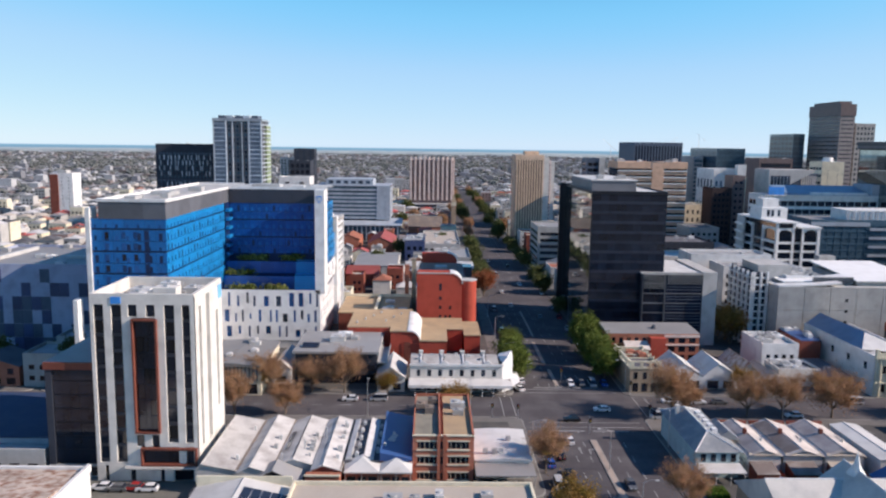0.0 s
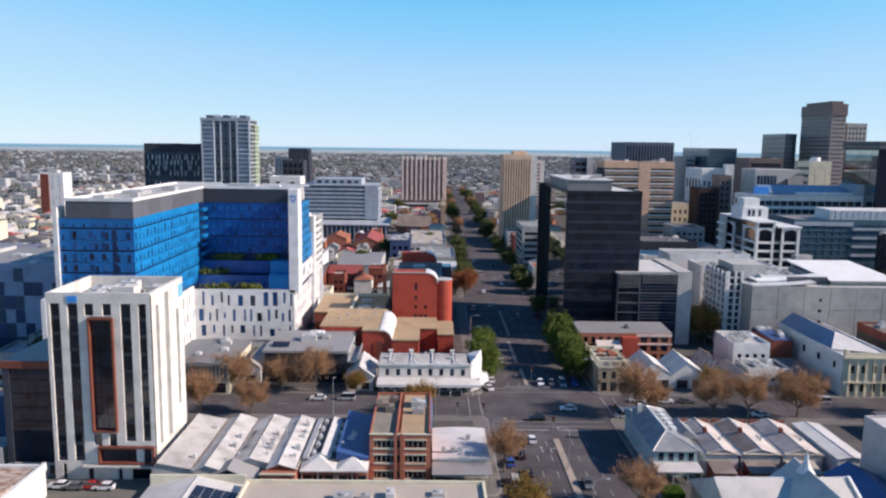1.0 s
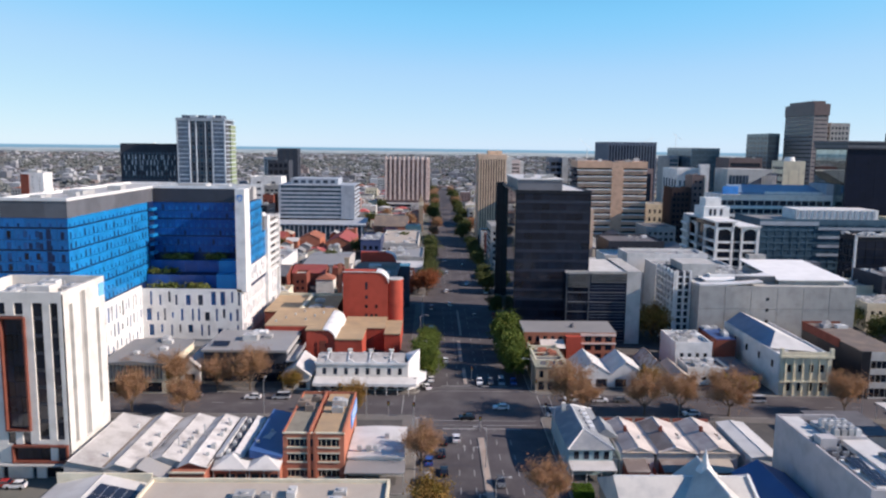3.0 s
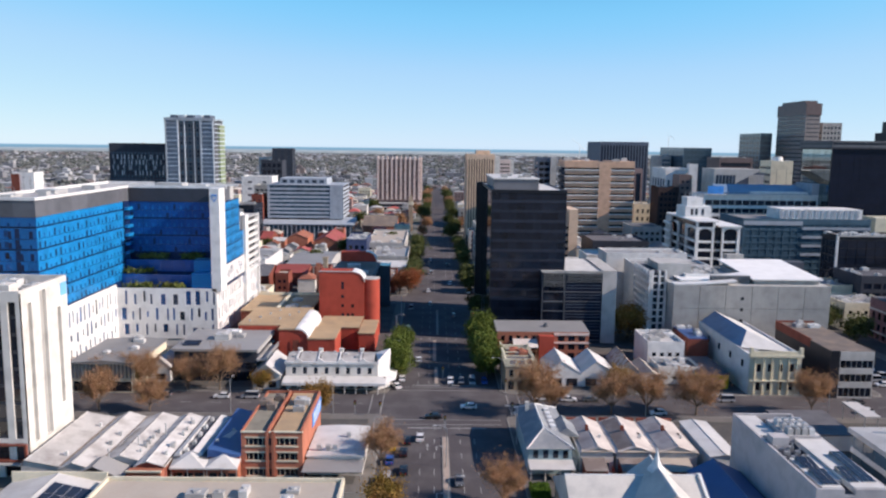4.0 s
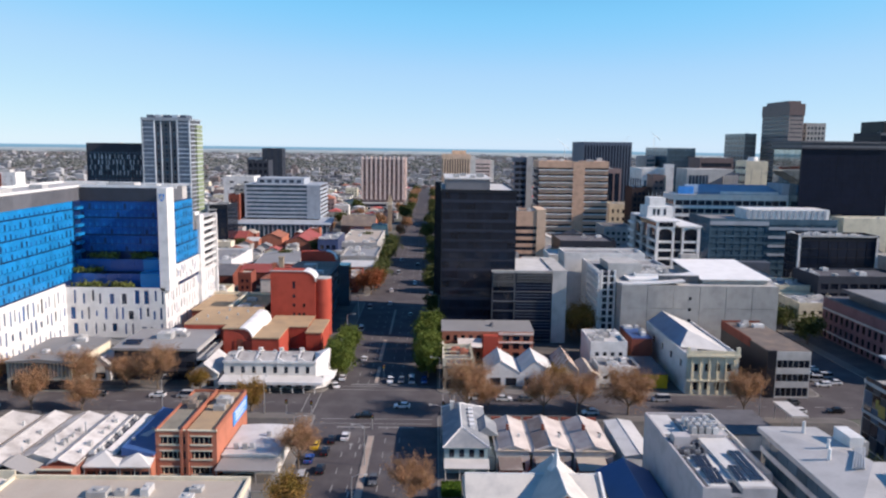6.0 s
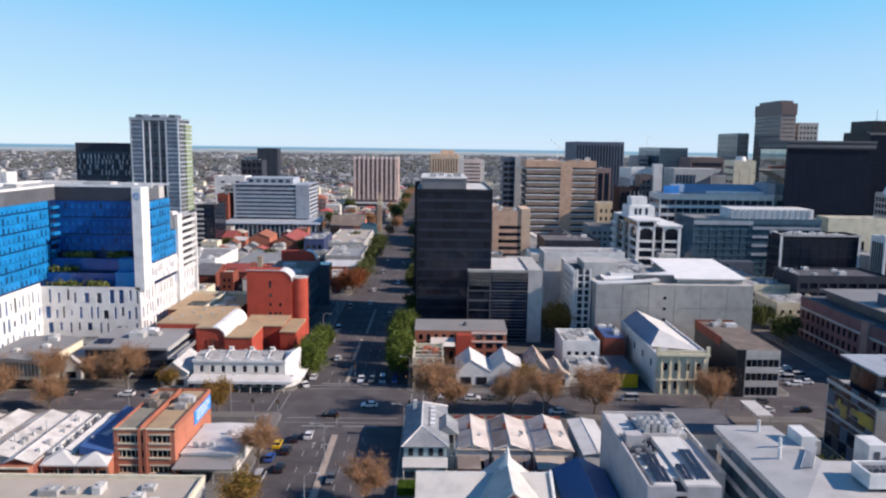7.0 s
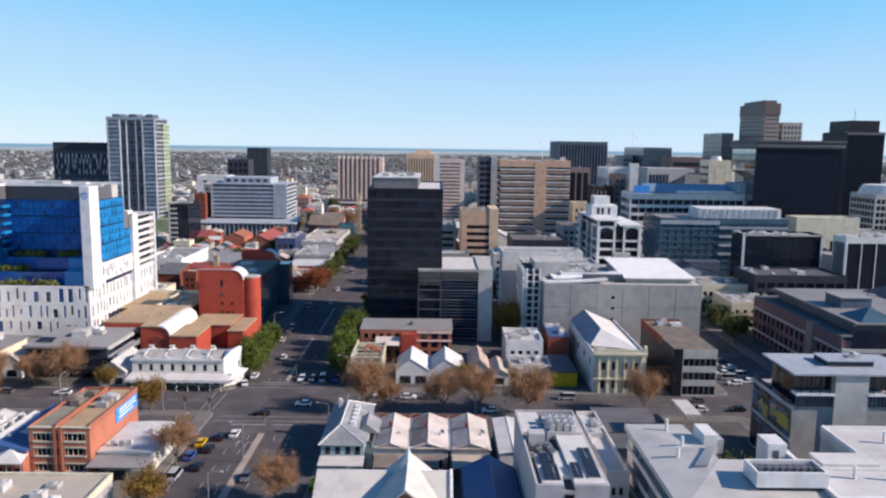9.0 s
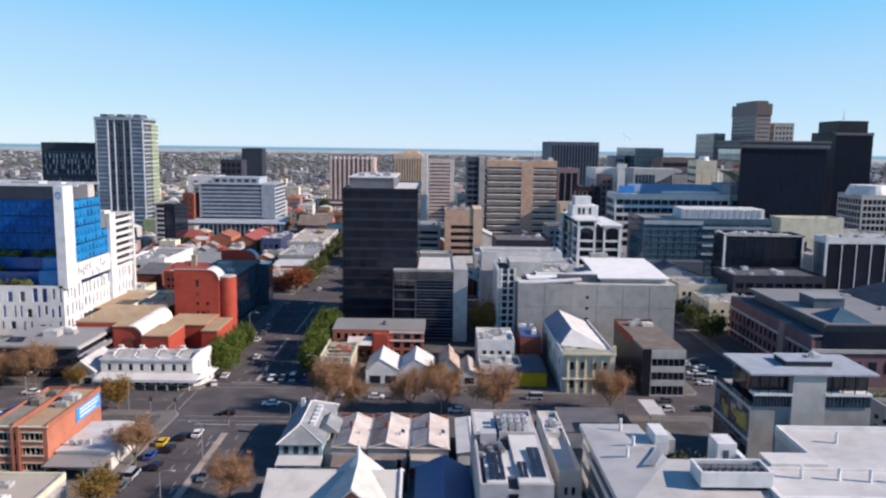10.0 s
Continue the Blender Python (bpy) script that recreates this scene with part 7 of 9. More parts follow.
def pink_building():
    claim(190, 330, 150, 300)
    th = thing("office_building", "long dusky pink arcaded building with a stepped grey roof", "building", 228, 230)
    x0, x1, y0, y1 = 201.5, 271, 213, 275
    part("core", M().box(x0 + 0.4, x1, y0, y1, 0, 14.4), PINK, th)
    facade(th, "L", x0, y0, y1, 0, 15.0, even(y0 + 1, y1 - 1, 17, 0.55), [(0.5, 2.5), (3.5, 6.0), (7.6, 10.3)], PINK, GLASS, 0.4)
    part("string_course", M().box(x0 - 0.4, x0, y0, y1, 10.9, 11.5), PALECONC, th)
    part("string_course", M().box(x0 - 0.4, x0, y0, y1, 2.7, 3.2), PALECONC, th)
    part("roof", M().box(x0 + 0.2, x1, y0, y1, 15.0, 15.4), ROOFDK, th)
    part("upper_storey", M().box(207.8, 267, 216.3, 269, 15.4, 18.6), ROOFDK, th)
    part("upper_roof", M().box(206.3, 268, 214.6, 270.3, 18.6, 19.1), ROOFG, th)
    part("eave_edge", M().box(205.7, 206.3, 214.6, 270.3, 18.0, 19.2), ROOFDK, th)
    part("penthouse", M().box(213, 223, 236, 246, 19.1, 22.4), SLATE, th)
    part("penthouse_roof", M().box(212.6, 223.4, 235.6, 246.4, 22.4, 22.7), ROOFG, th)
    part("stair_bay", M().box(x0 - 0.8, x0 + 1.5, 229, 233, 0, 16), MAUVE, th)
    part("glass_roof", M().add([(208, 215.3, 19.1), (220.5, 215.3, 19.1), (220.5, 228, 19.1), (208, 228, 19.1), (214, 221.6, 22.8)], [(0, 1, 4), (1, 2, 4), (2, 3, 4), (3, 0, 4)]), TEALGL, th)
    part("pyramid_roof", M().add([(237, 237, 19.1), (266.6, 237, 19.1), (266.6, 267, 19.1), (237, 267, 19.1), (252, 252, 27)], [(0, 1, 4), (1, 2, 4), (2, 3, 4), (3, 0, 4)]), ROOFDK, th)
    units(th, 210, 265, 229, 267, 19.1, 8)
    part("street_glazing", M().box(204.6, x1, y0 - 0.4, y0, 11.9, 17.1), BLACKGL, th)
    part("street_band", M().box(x0, x1, y0 - 0.8, y0, 10.7, 11.8), PALECONC, th)
    part("street_front", M().box(x0, x1, y0 - 0.3, y0, 0.15, 10.7), PINK, th)
    for a0, a1 in even(x0 + 2, x1 - 1, 14, 0.5):
        pane("street_window", th, "F", y0 - 0.3, a0, a1, 4.4, 8.0, 0.0, 0.08, GLASS)
    block("office_building", "cream building with a cluttered grey roof", 196, 216, 282, 303, 10.4, CREAM, ROOFG, GLASS, {"F": (6, 3, 0.45, 0.5), "L": (7, 3, 0.45, 0.5)}, n_units=14)
    block("office_building", "low cream building with dark windows", 192, 214, 306, 324, 13, CREAM, ROOFG, GLASS, {"F": (8, 3, 0.6, 0.5)}, n_units=5)
    block("office_building", "grey building behind autumn street trees", 196, 235, 150, 172, 10, CONC, ROOFDK, GLASS, {"L": (6, 3, 0.5, 0.5), "B": (8, 3, 0.5, 0.5)}, n_units=4)
pink_building()

# ---- mid-distance towers and offices ----
def rect(o, s=1):
    claim(o[0] - s, o[1] + s, o[2] - s, o[3] + s)

def tower(name, label, x0, x1, y0, y1, h, wall, roof, glass, faces, **k):
    rect((x0, x1, y0, y1), 3)
    return block(name, label, x0, x1, y0, y1, h, wall, roof, glass, faces, **k)

def lattice_office():
    x0, x1, y0, y1, h = 152.7, 171.5, 327.5, 368, 35
    rect((x0, x1, y0, y1), 3)
    th = thing("office_building", "dark glass office wrapped in a white frame with arched roof edges", "building", 162, 347)
    part("core", M().box(x0 + 0.8, x1 - 0.8, y0 + 0.8, y1, 0, h), BLACKGL, th)
    w, d = x1 - x0, y1 - y0
    bays = {"F": (y0, [x0, x0 + 0.39 * w, x0 + 0.62 * w, x1], (0, 2)), "L": (x0, [y0, y0 + 0.36 * d, y0 + 0.64 * d, y1], (0, 2)), "R": (x1, [y0, y0 + 0.36 * d, y0 + 0.64 * d, y1], (0, 2))}
    for face, (plane, edges, wide) in bays.items():
        for a in edges:
            part("column", slab(M(), face, plane, a - 0.42, a + 0.42, 0, h + 0.4, -0.8, 0.25), BRIGHT, th)
        for j in range(3):
            a0, a1 = edges[j] + 0.42, edges[j + 1] - 0.42
            for k in range(8):
                part("beam", slab(M(), face, plane, a0, a1, 2.0 + k * 3.75, 3.0 + k * 3.75, -0.7, 0.22 if j in wide else -0.2), BRIGHT if j in wide else CONC, th)
            if j in wide:
                # the arched head of the bay: a white plate that thickens towards the columns
                m, n, c, r = M(), 10, (a0 + a1) / 2, (a1 - a0) / 2
                for i in range(n):
                    u0, u1 = a0 + (a1 - a0) * i / n, a0 + (a1 - a0) * (i + 1) / n
                    drop = 2.0 * (1 - math.sqrt(max(0.0, 1 - ((u0 + u1) / 2 - c) ** 2 / r ** 2)))
                    slab(m, face, plane, u0, u1, h - 0.4 - drop, h + 0.4, -0.7, 0.1)
                part("arched_head", m, BRIGHT, th)
    part("roof", M().box(x0 + 0.5 * w, x1 + 0.9, y0 - 0.9, y1 + 0.6, h + 0.4, h + 1.0), BRIGHT, th)
    part("raised_bay", M().box(x0 - 0.1, x0 + 0.41 * w, y0 - 0.2, y1, h + 0.42, h + 2.6), BLACKGL, th)
    part("raised_head", M().box(x0 - 0.4, x0 + 0.03 * w, y0 - 0.3, y0 + 0.6, h + 0.4, h + 2.6).box(x0 + 0.37 * w, x0 + 0.43 * w, y0 - 0.3, y0 + 0.6, h + 0.4, h + 2.6), BRIGHT, th)
    part("raised_roof", M().box(x0 - 1.2, x0 + 0.5 * w, y0 - 1.1, y1 + 0.6, h + 2.6, h + 3.2), BRIGHT, th)
    part("end_screen", M().box(x0 - 1.6, x0 - 0.9, y1 - 9, y1, 0, h + 2.4), PALECONC, th)
    for k in range(9):
        part("screen_slat", M().box(x0 - 2.6, x0 - 1.6, y1 - 9, y1, 3 + 3.8 * k, 3.9 + 3.8 * k), BRIGHT, th)
    part("penthouse", M().box(153, 165, 345, 358, h + 1, h + 8), BRIGHT, th)
    part("penthouse_top", M().box(154.6, 162, 348, 356, h + 8, h + 12), BRIGHT, th)
    for x in (155.5, 157.5, 160.5):
        pane("plant_louvre", th, "F", 345, x, x + 1.2, h + 4, h + 7, 0.0, 0.08, GREYGLASS)
    for i in range(4):
        part("mast", M().tube((155 + i * 1.9, 352, h + 12), (155 + i * 1.9, 352, h + 14.5), 0.12, 0.08, 5), STEEL, th)
lattice_office()

# brown banded slab
def brown_slab():
    x0, x1, y0, y1, h = 122.8, 169, 498, 524, 60
    rect((x0, x1, y0, y1), 3)
    th = thing("office_tower", "brown precast tower with white ribbon sunshades and a blank centre bay", "building", 146, 511)
    part("core", M().box(x0 + 0.6, x1 - 0.6, y0 + 0.6, y1, 0, h), GREYGLASS, th)
    part("centre_bay", M().box(145.6, 153.4, y0 - 0.6, y0 + 4, 0, h), BROWN, th)
    part("crown", M().box(x0 - 0.2, 145.6, y0 - 0.4, y1, h - 4, h + 0.4).box(153.4, x1 + 0.2, y0 - 0.4, y1, h - 4, h + 0.4), BROWN, th)
    for k in range(13):
        z = 1.5 + k * 4.2
        for a0, a1 in ((x0, 145.6), (153.4, x1)):
            pane("spandrel", th, "F", y0, a0, a1, z, z + 2.2, -0.6, 0.0, BROWN)
            pane("sunshade", th, "F", y0, a0, a1, z + 2.2, z + 2.9, -0.4, 0.6, BRIGHT)
            pane("window", th, "F", y0, a0, a1, z + 2.9, z + 4.2, -0.6, -0.5, GLASS)
        pane("spandrel", th, "R", x1, y0, y1, z, z + 2.2, -0.6, 0.0, BROWN)
        pane("spandrel", th, "L", x0, y0, y1, z, z + 2.2, -0.6, 0.0, DARKCONC)
    units(th, x0, x1, y0, y1, h, 4, None, 1.6)
brown_slab()

def resi_tower():
    x0, x1, y0, y1, h = -157, -122.5, 545, 572, 86
    rect((x0, x1, y0, y1), 3)
    th = thing("apartment_tower", "tall dark apartment tower with white balcony stacks and green edge", "building", -140, 558)
    part("core", M().box(x0 + 0.8, x1 - 0.8, y0 + 0.8, y1, 0, h), MIDGREY, th)
    for a0, a1 in ((x0, x0 + 9.5), (x1 - 9.5, x1)):
        for k in range(27):
            z = 3 + k * 3.05
            part("balcony", M().box(a0 + 0.9, a1 - 0.9, y0 - 0.5, y0 + 0.8, z, z + 0.65), BALCONY, th)
        part("recess_wall", M().box(a0 + 0.8, a1 - 0.8, y0 + 0.5, y0 + 0.79, 3, h - 2), STEELGREY, th)
        part("pier", M().box(a0, a0 + 0.8, y0 - 0.6, y0 + 0.8, 0, h - 1), BALCONY, th)
        part("pier", M().box(a1 - 0.8, a1, y0 - 0.6, y0 + 0.8, 0, h - 1), BALCONY, th)
    for a0, a1 in even(x0 + 10, x1 - 10, 5, 0.55):
        for k in range(27):
            pane("window", th, "F", y0 + 0.8, a0, a1, 3.6 + k * 3.05, 5.8 + k * 3.05, 0.0, 0.12, GREYGLASS if (k + int(a0)) % 3 else TEALGL)
    for k in range(28):
        part("side_slab", M().box(x1 - 0.7, x1 + 0.6, y0 + 1, y1, 2.6 + k * 3.05, 3.2 + k * 3.05), BALCONY, th)
    for k in range(26):
        part("green_edge", M().box(x1 - 0.8, x1 + 0.75, y1 - 13, y1 + 0.3, 3.3 + k * 3.05, 5.4 + k * 3.05), GREENP, th)
    for a in (x0 + 13.5, x0 + 20.2):
        part("pier", M().box(a, a + 0.6, y0 - 0.2, y0 + 0.8, 0, h - 2), BALCONY, th)
    part("green_podium", M().box(x1 + 1, x1 + 11, y0 - 10, y0 + 3, 0, 14), GREENP, th)
    part("crown", M().box(x0 - 0.3, x1 + 0.3, y0 - 0.5, y0 + 0.5, h - 1.6, h + 0.6), BALCONY, th)
    for i in range(5):
        part("roof_fin", M().box(x0 + 3 + i * 6, x0 + 7.4 + i * 6, y0 + 3, y0 + 16, h, h + 2.6), BALCONY if i % 2 else SLATE, th)
    d = tower("apartment_tower", "dark grey block with rows of pale window frames", -203, -160, 558, 584, 67, DARKCONC, ROOFDK, TEALGL, {"F": (15, 15, 0.5, 0.62), "R": (8, 15, 0.5, 0.6)}, end=2, top=4)
    st = random.Random(31)
    for k in range(15):
        if k % 5 == 4:
            pane("floor_line", d, "F", 558, -202, -161, 6 + k * 3.9, 6.6 + k * 3.9, 0.0, 0.25, SLATE)
            continue
        for a0, a1 in even(-201, -162, 15, 0.9):
            f = a0 + st.choice((0.2, 0.9, 1.5))
            pane("window_frame", d, "F", 558, f, f + st.choice((0.5, 0.8)), 5.6 + k * 3.9, 8.9 + k * 3.9, 0.0, 0.3, BALCONY if st.random() < 0.75 else GREYGLASS)
resi_tower()

def fluted_tower():
    x0, x1, y0, y1, h = -24.6, 22.8, 787, 815, 56
    rect((x0, x1, y0, y1), 3)
    th = thing("office_tower", "pinkish precast tower of vertical ribs with an arched top", "building", -1, 800)
    part("core", M().box(x0 + 1, x1 - 1, y0 + 1, y1, 0, h - 2), MAUVE, th)
    for i, (a0, a1) in enumerate(even(x0, x1, 10, 0.42)):
        part("rib", M().box(a0, a1, y0 - 0.6, y0 + 1.2, 12, h).tube(((a0 + a1) / 2, y0 + 0.3, h - 1.4), ((a0 + a1) / 2, y0 + 0.3, h + 0.9), (a1 - a0) * 0.75, (a1 - a0) * 0.3, 8), PINKC, th)
    for a0, a1 in even(y0 + 1, y1, 6, 0.42):
        part("rib", M().box(x1 - 1, x1 + 0.5, a0, a1, 12, h), PINKC, th)
    for k in range(11):
        pane("spandrel", th, "F", y0 + 1, x0 + 1, x1 - 1, 12 + k * 3.9, 13.6 + k * 3.9, 0.0, 0.25, MAUVE)
    part("podium", M().box(x0 - 6, x1 + 2, y0 - 10, y0, 0, 9), PALECONC, th)
    for k in range(2):
        pane("podium_window", th, "F", y0 - 10, x0 - 5, x1 + 1, 2 + 3.6 * k, 4.2 + 3.6 * k, 0.0, 0.1, GLASS)
fluted_tower()

def tan_slab():
    x0, x1, y0, y1, h = 58.8, 79, 532, 556, 63.5
    rect((x0, x1, y0, y1), 3)
    th = thing("office_tower", "tan precast tower with narrow vertical window slots and white flank", "building", 70, 544)
    part("core", M().box(x0 + 0.8, x1 - 0.5, y0 + 0.8, y1, 0, h - 0.5), GLASS, th)
    for a0, a1 in even(x0 + 0.3, x1, 11, 0.6):
        part("rib", M().box(a0, a1, y0, y0 + 0.9, 6, h - 3.5), TAN, th)
    part("crown", M().box(x0, x1, y0 - 0.1, y1, h - 3.5, h), TAN, th)
    part("side_pier", M().box(x0 - 0.2, x0 + 0.8, y0 + 0.4, y1, 0, h - 0.2), BROWN, th)
    part("end_wall", M().box(x1 - 0.5, x1 + 3.6, y0 + 0.4, y1, 0, h - 1.5), WHITE, th)
    part("plant_room", M().box(66, 76, 538, 550, h, h + 2.6), TAN, th)
tan_slab()
tower("office_building", "grey terraced car park with open decks", 60, 92, 420, 452, 24, CONC, ROOFG, GLASS, {"F": (1, 6, 0.96, 0.5), "L": (1, 6, 0.96, 0.5)})
t = tower("office_tower", "pale tan office slab with fine horizontal window bands", 82, 101, 640, 660, 57, PINKC, ROOFG, GREYGLASS, {"F": (9, 18, 0.86, 0.42), "L": (1, 18, 0.94, 0.45)})
part("end_pier", M().box(100.6, 104, 640.5, 660, 0, 57), WHITE, t)
t = tower("office_tower", "slate glass slab with a pale end pier", 110.5, 123.5, 540, 556, 61, SLATE, ROOFG, GLASS, {"F": (3, 14, 0.9, 0.6), "L": (1, 14, 0.94, 0.5)})
part("end_pier", M().box(119.6, 123.8, 539.4, 556, 0, 62), PALECONC, t)

def banded_office():
    x0, x1, y0, y1, h = -87, -31, 556, 596, 38.6
    rect((x0, x1, y0 - 12, y1), 3)
    th = thing("office_building", "pale blue-grey office with ribbon windows above a glazed podium", "building", -60, 575)
    part("core", M().box(x0 + 0.5, x1 - 0.5, y0 + 0.5, y1, 14, h), GREYGLASS, th)
    for k in range(8):
        z = 14.6 + k * 2.95
        pane("spandrel", th, "F", y0, x0, x1 - 10, z, z + 1.5, -0.5, 0.0, BLUEGREY)
        pane("window", th, "F", y0, x0 + 1, x1 - 10, z + 1.5, z + 2.95, -0.5, -0.35, TEALGL)
        pane("spandrel", th, "R", x1, y0, y1, z, z + 1.6, -0.5, 0.0, BLUEGREY)
    part("end_pier", M().box(x0, x0 + 1.4, y0 - 0.2, y1, 14, h), BLUEGREY, th)
    part("end_bay", M().box(x1 - 10, x1, y0 - 0.2, y0 + 1, 14, h), BLUEGREY, th)
    part("roof", M().box(x0, x1, y0, y1, h, h + 0.6), BLUEGREY, th)
    part("penthouse", M().box(-79, -44, 562, 590, h + 0.6, h + 5), BLUEGREY, th)
    for a0, a1 in even(-78, -45, 6, 0.6):
        pane("penthouse_window", th, "F", 562, a0, a1, h + 1.6, h + 3.8, 0.0, 0.1, GREYGLASS)
    part("podium", M().box(x0 - 8, x1 + 8, y0 - 12, y0 + 10, 0, 11), TEALGL, th)
    part("podium_roof", M().along_x([(y0 - 13, 10.6), (y0 + 10, 12), (y0 + 10, 14.5), (y0 - 13, 11.4)], x0 - 9, x1 + 9), BLUEGREY, th)
    for a0, a1 in even(x0 - 8, x1 + 8, 22, 0.2):
        pane("mullion", th, "F", y0 - 12, a0, a1, 0.5, 10.6, 0.0, 0.4, BLUEGREY)
banded_office()

# big dark tower group at the city core
t = tower("office_tower", "huge black glass slab tower with a pale cap band", 260.9, 309.5, 423, 459, 70.5, NAVYFR, ROOFG, NAVYGL, {"F": (12, 18, 0.985, 0.8), "L": (8, 18, 0.97, 0.8)}, n_units=6, depth=0.12)
part("cap_band", M().box(260, 310.5, 422, 460, 70.6, 74), NAVYCAP, t)
part("cap_stripe", M().box(259.9, 310.6, 421.9, 460.1, 71.4, 72.6), MIDGREY, t)
for k in range(13):
    for a0, a1 in even(424, 458, 5, 0.97):
        pane("mirror_pane", t, "L", 260.9, a0, a1, 24 + k * 3.55, 27.4 + k * 3.55, 0.02, 0.12, MIRROR)
part("cap_edge", M().box(259.6, 311, 421.6, 460.4, 74, 75), MIDGREY, t)
t = tower("office_tower", "tall grey and brown tower with a stepped crown", 404.5, 419, 750, 812, 111, GREYBROWN, ROOFG, GREYGLASS, {"F": (1, 26, 0.97, 0.25), "R": (1, 26, 0.97, 0.25), "L": (1, 26, 0.97, 0.25)})
part("crown_wall", M().box(403.9, 419.6, 749.4, 812.6, 103.5, 115), DKBROWN, t)
part("crown_top", M().box(405.5, 418, 756, 806, 115, 118), DKBROWN, t)
t = tower("office_tower", "dark tower with a black plant storey and a mast", 385.5, 413.5, 560, 597, 82.5, NAVYFR, ROOFDK, NAVYGL, {"F": (12, 20, 0.985, 0.8), "L": (10, 20, 0.985, 0.8)}, depth=0.12)
part("louvred_wall", M().box(389, 410.5, 563, 594, 83.4, 92), BLACKFR, t)
part("roof_edge", M().box(385.2, 413.8, 559.7, 560.0, 81.4, 83.2), MIDGREY, t)
part("mast", M().tube((398, 575, 92), (398, 575, 101), 0.35, 0.12, 6), STEEL, t)
tower("office_tower", "blue-grey glass office tower", 378, 390, 790, 845, 85, TEALGL, ROOFG, GREYGLASS, {"F": (6, 16, 0.9, 0.7), "L": (6, 16, 0.9, 0.7)})
tower("office_tower", "grey office tower behind the black slab", 432, 452, 770, 800, 96, CONC, ROOFG, GREYGLASS, {"F": (5, 18, 0.6, 0.5), "L": (5, 18, 0.6, 0.5)})
tower("office_tower", "dark gridded apartment tower with a red-tipped edge", 203, 252, 760, 822, 74, SLATE, ROOFDK, GLASS, {"F": (16, 1, 0.55, 0.97), "R": (8, 15, 0.5, 0.6)})
tower("office_tower", "teal glass tower with an uneven roofline", 291, 320, 770, 850, 69, TEALGL, ROOFG, TEALGL, {"F": (8, 14, 0.93, 0.8), "L": (6, 14, 0.93, 0.8)})
tower("office_tower", "pale glass slab tower", 278, 288, 800, 840, 60, PALECONC, ROOFG, TEALGL, {"F": (3, 13, 0.9, 0.6)})
tower("office_building", "dark brown tower block", 160, 182, 620, 645, 55, DKBRICK, ROOFDK, GLASS, {"F": (7, 12, 0.6, 0.5), "R": (6, 12, 0.6, 0.5)})
tower("office_building", "mauve office block with tall black glass strips", 186, 203, 600, 620, 52, MAUVE, ROOFG, BLACKGL, {"F": (3, 1, 0.8, 0.95), "R": (3, 10, 0.7, 0.7)})
tower("office_building", "white office building with few windows", 204.6, 226, 545, 580, 54, BRIGHT, ROOFW, TEALGL, {"F": (6, 3, 0.5, 0.3), "L": (5, 3, 0.6, 0.4)})
tower("office_building", "slim white lift tower on an office roof", 219.7, 226, 540, 544.6, 57.5, BRIGHT, ROOFW, GLASS, {}, n_units=0)
t = thing("office_building", "pale panelled office with a raking glass end", "building", 226, 489)
rect((213, 247, 476, 502), 2)
part("body", M().along_y([(215, 0), (229, 0), (229, 47.8), (245, 56.2), (245, 56.8), (215, 57.0)], 478, 500), PALECONC, t)
for a0, a1 in even(216, 229, 6, 0.8):
    pane("window", t, "F", 478, a0, a1, 45, 53, 0.0, 0.08, GREYGLASS)
tower("office_building", "dark brown brick block with black windows", 183, 195.5, 488, 506, 43.5, CHOC, ROOFDK, GLASS, {"F": (4, 11, 0.6, 0.5), "R": (4, 11, 0.6, 0.5)})
t = tower("office_building", "low blue glass block with white vertical slats", 246, 257, 500, 520, 53, SLATE, ROOFG, TEALGL, {}, n_units=1)
for a0, a1 in even(246.4, 256.6, 7, 0.35):
    pane("slat", t, "F", 500, a0, a1, 20, 52.5, 0.0, 0.5, BRIGHT)
tower("office_building", "dark brown office block with black ribbon windows", 283, 312, 650, 680, 61, DKBROWN, ROOFDK, BLACKGL, {"F": (1, 8, 0.96, 0.5)})
t = tower("office_building", "cream office tower with a white dome tank", 266.5, 281.5, 512, 530, 61, CREAM, ROOFW, GREYGLASS, {"F": (2, 1, 0.04, 0.9), "L": (4, 12, 0.9, 0.4)})
part("water_tank", M().tube((274, 520, 61), (274, 520, 64.6), 4, 3, 14), BRIGHT, t)
t = tower("office_building", "blue-roofed office with white framed window bands", 193.5, 260.5, 434, 456, 42.6, BRIGHT, ROOFSTEEL, BLACKGL, {"F": (15, 6, 0.94, 0.62), "L": (4, 6, 0.94, 0.6)}, base=12)
part("sloped_roof", M().along_x([(436.5, 42.6), (455, 42.6), (455, 48.4), (436.5, 44.6)], 205, 256), ROOFSTEEL, t)
part("roof_end", M().box(256.6, 261.2, 434.6, 455, 30, 50), BLUEGREY, t)
part("upper_band", M().box(221, 255, 435.4, 436.2, 43.8, 45.2), BRIGHT, t)
part("sunscreen", M().along_x([(432.4, 43.2), (434.2, 43.2), (434.2, 43.6), (432.4, 43.6)], 193, 256), BRIGHT, t)
pane("roof_sign", t, "F", 433, 195, 204, 43.7, 48.2, 0.0, 0.6, SIGNBLUE, "blue rooftop sign panel")
t = tower("office_building", "teal glass office with white rooftop plant screens", 198, 265, 387, 420, 33, TEALGL, ROOFG, TEALGL, {"F": (16, 9, 0.95, 0.75), "L": (8, 9, 0.95, 0.6)})
for k in range(4):
    pane("floor_band", t, "F", 387, 229, 265, 14.5 + k * 4.6, 15.8 + k * 4.6, 0.02, 0.5, BLUEGREY)
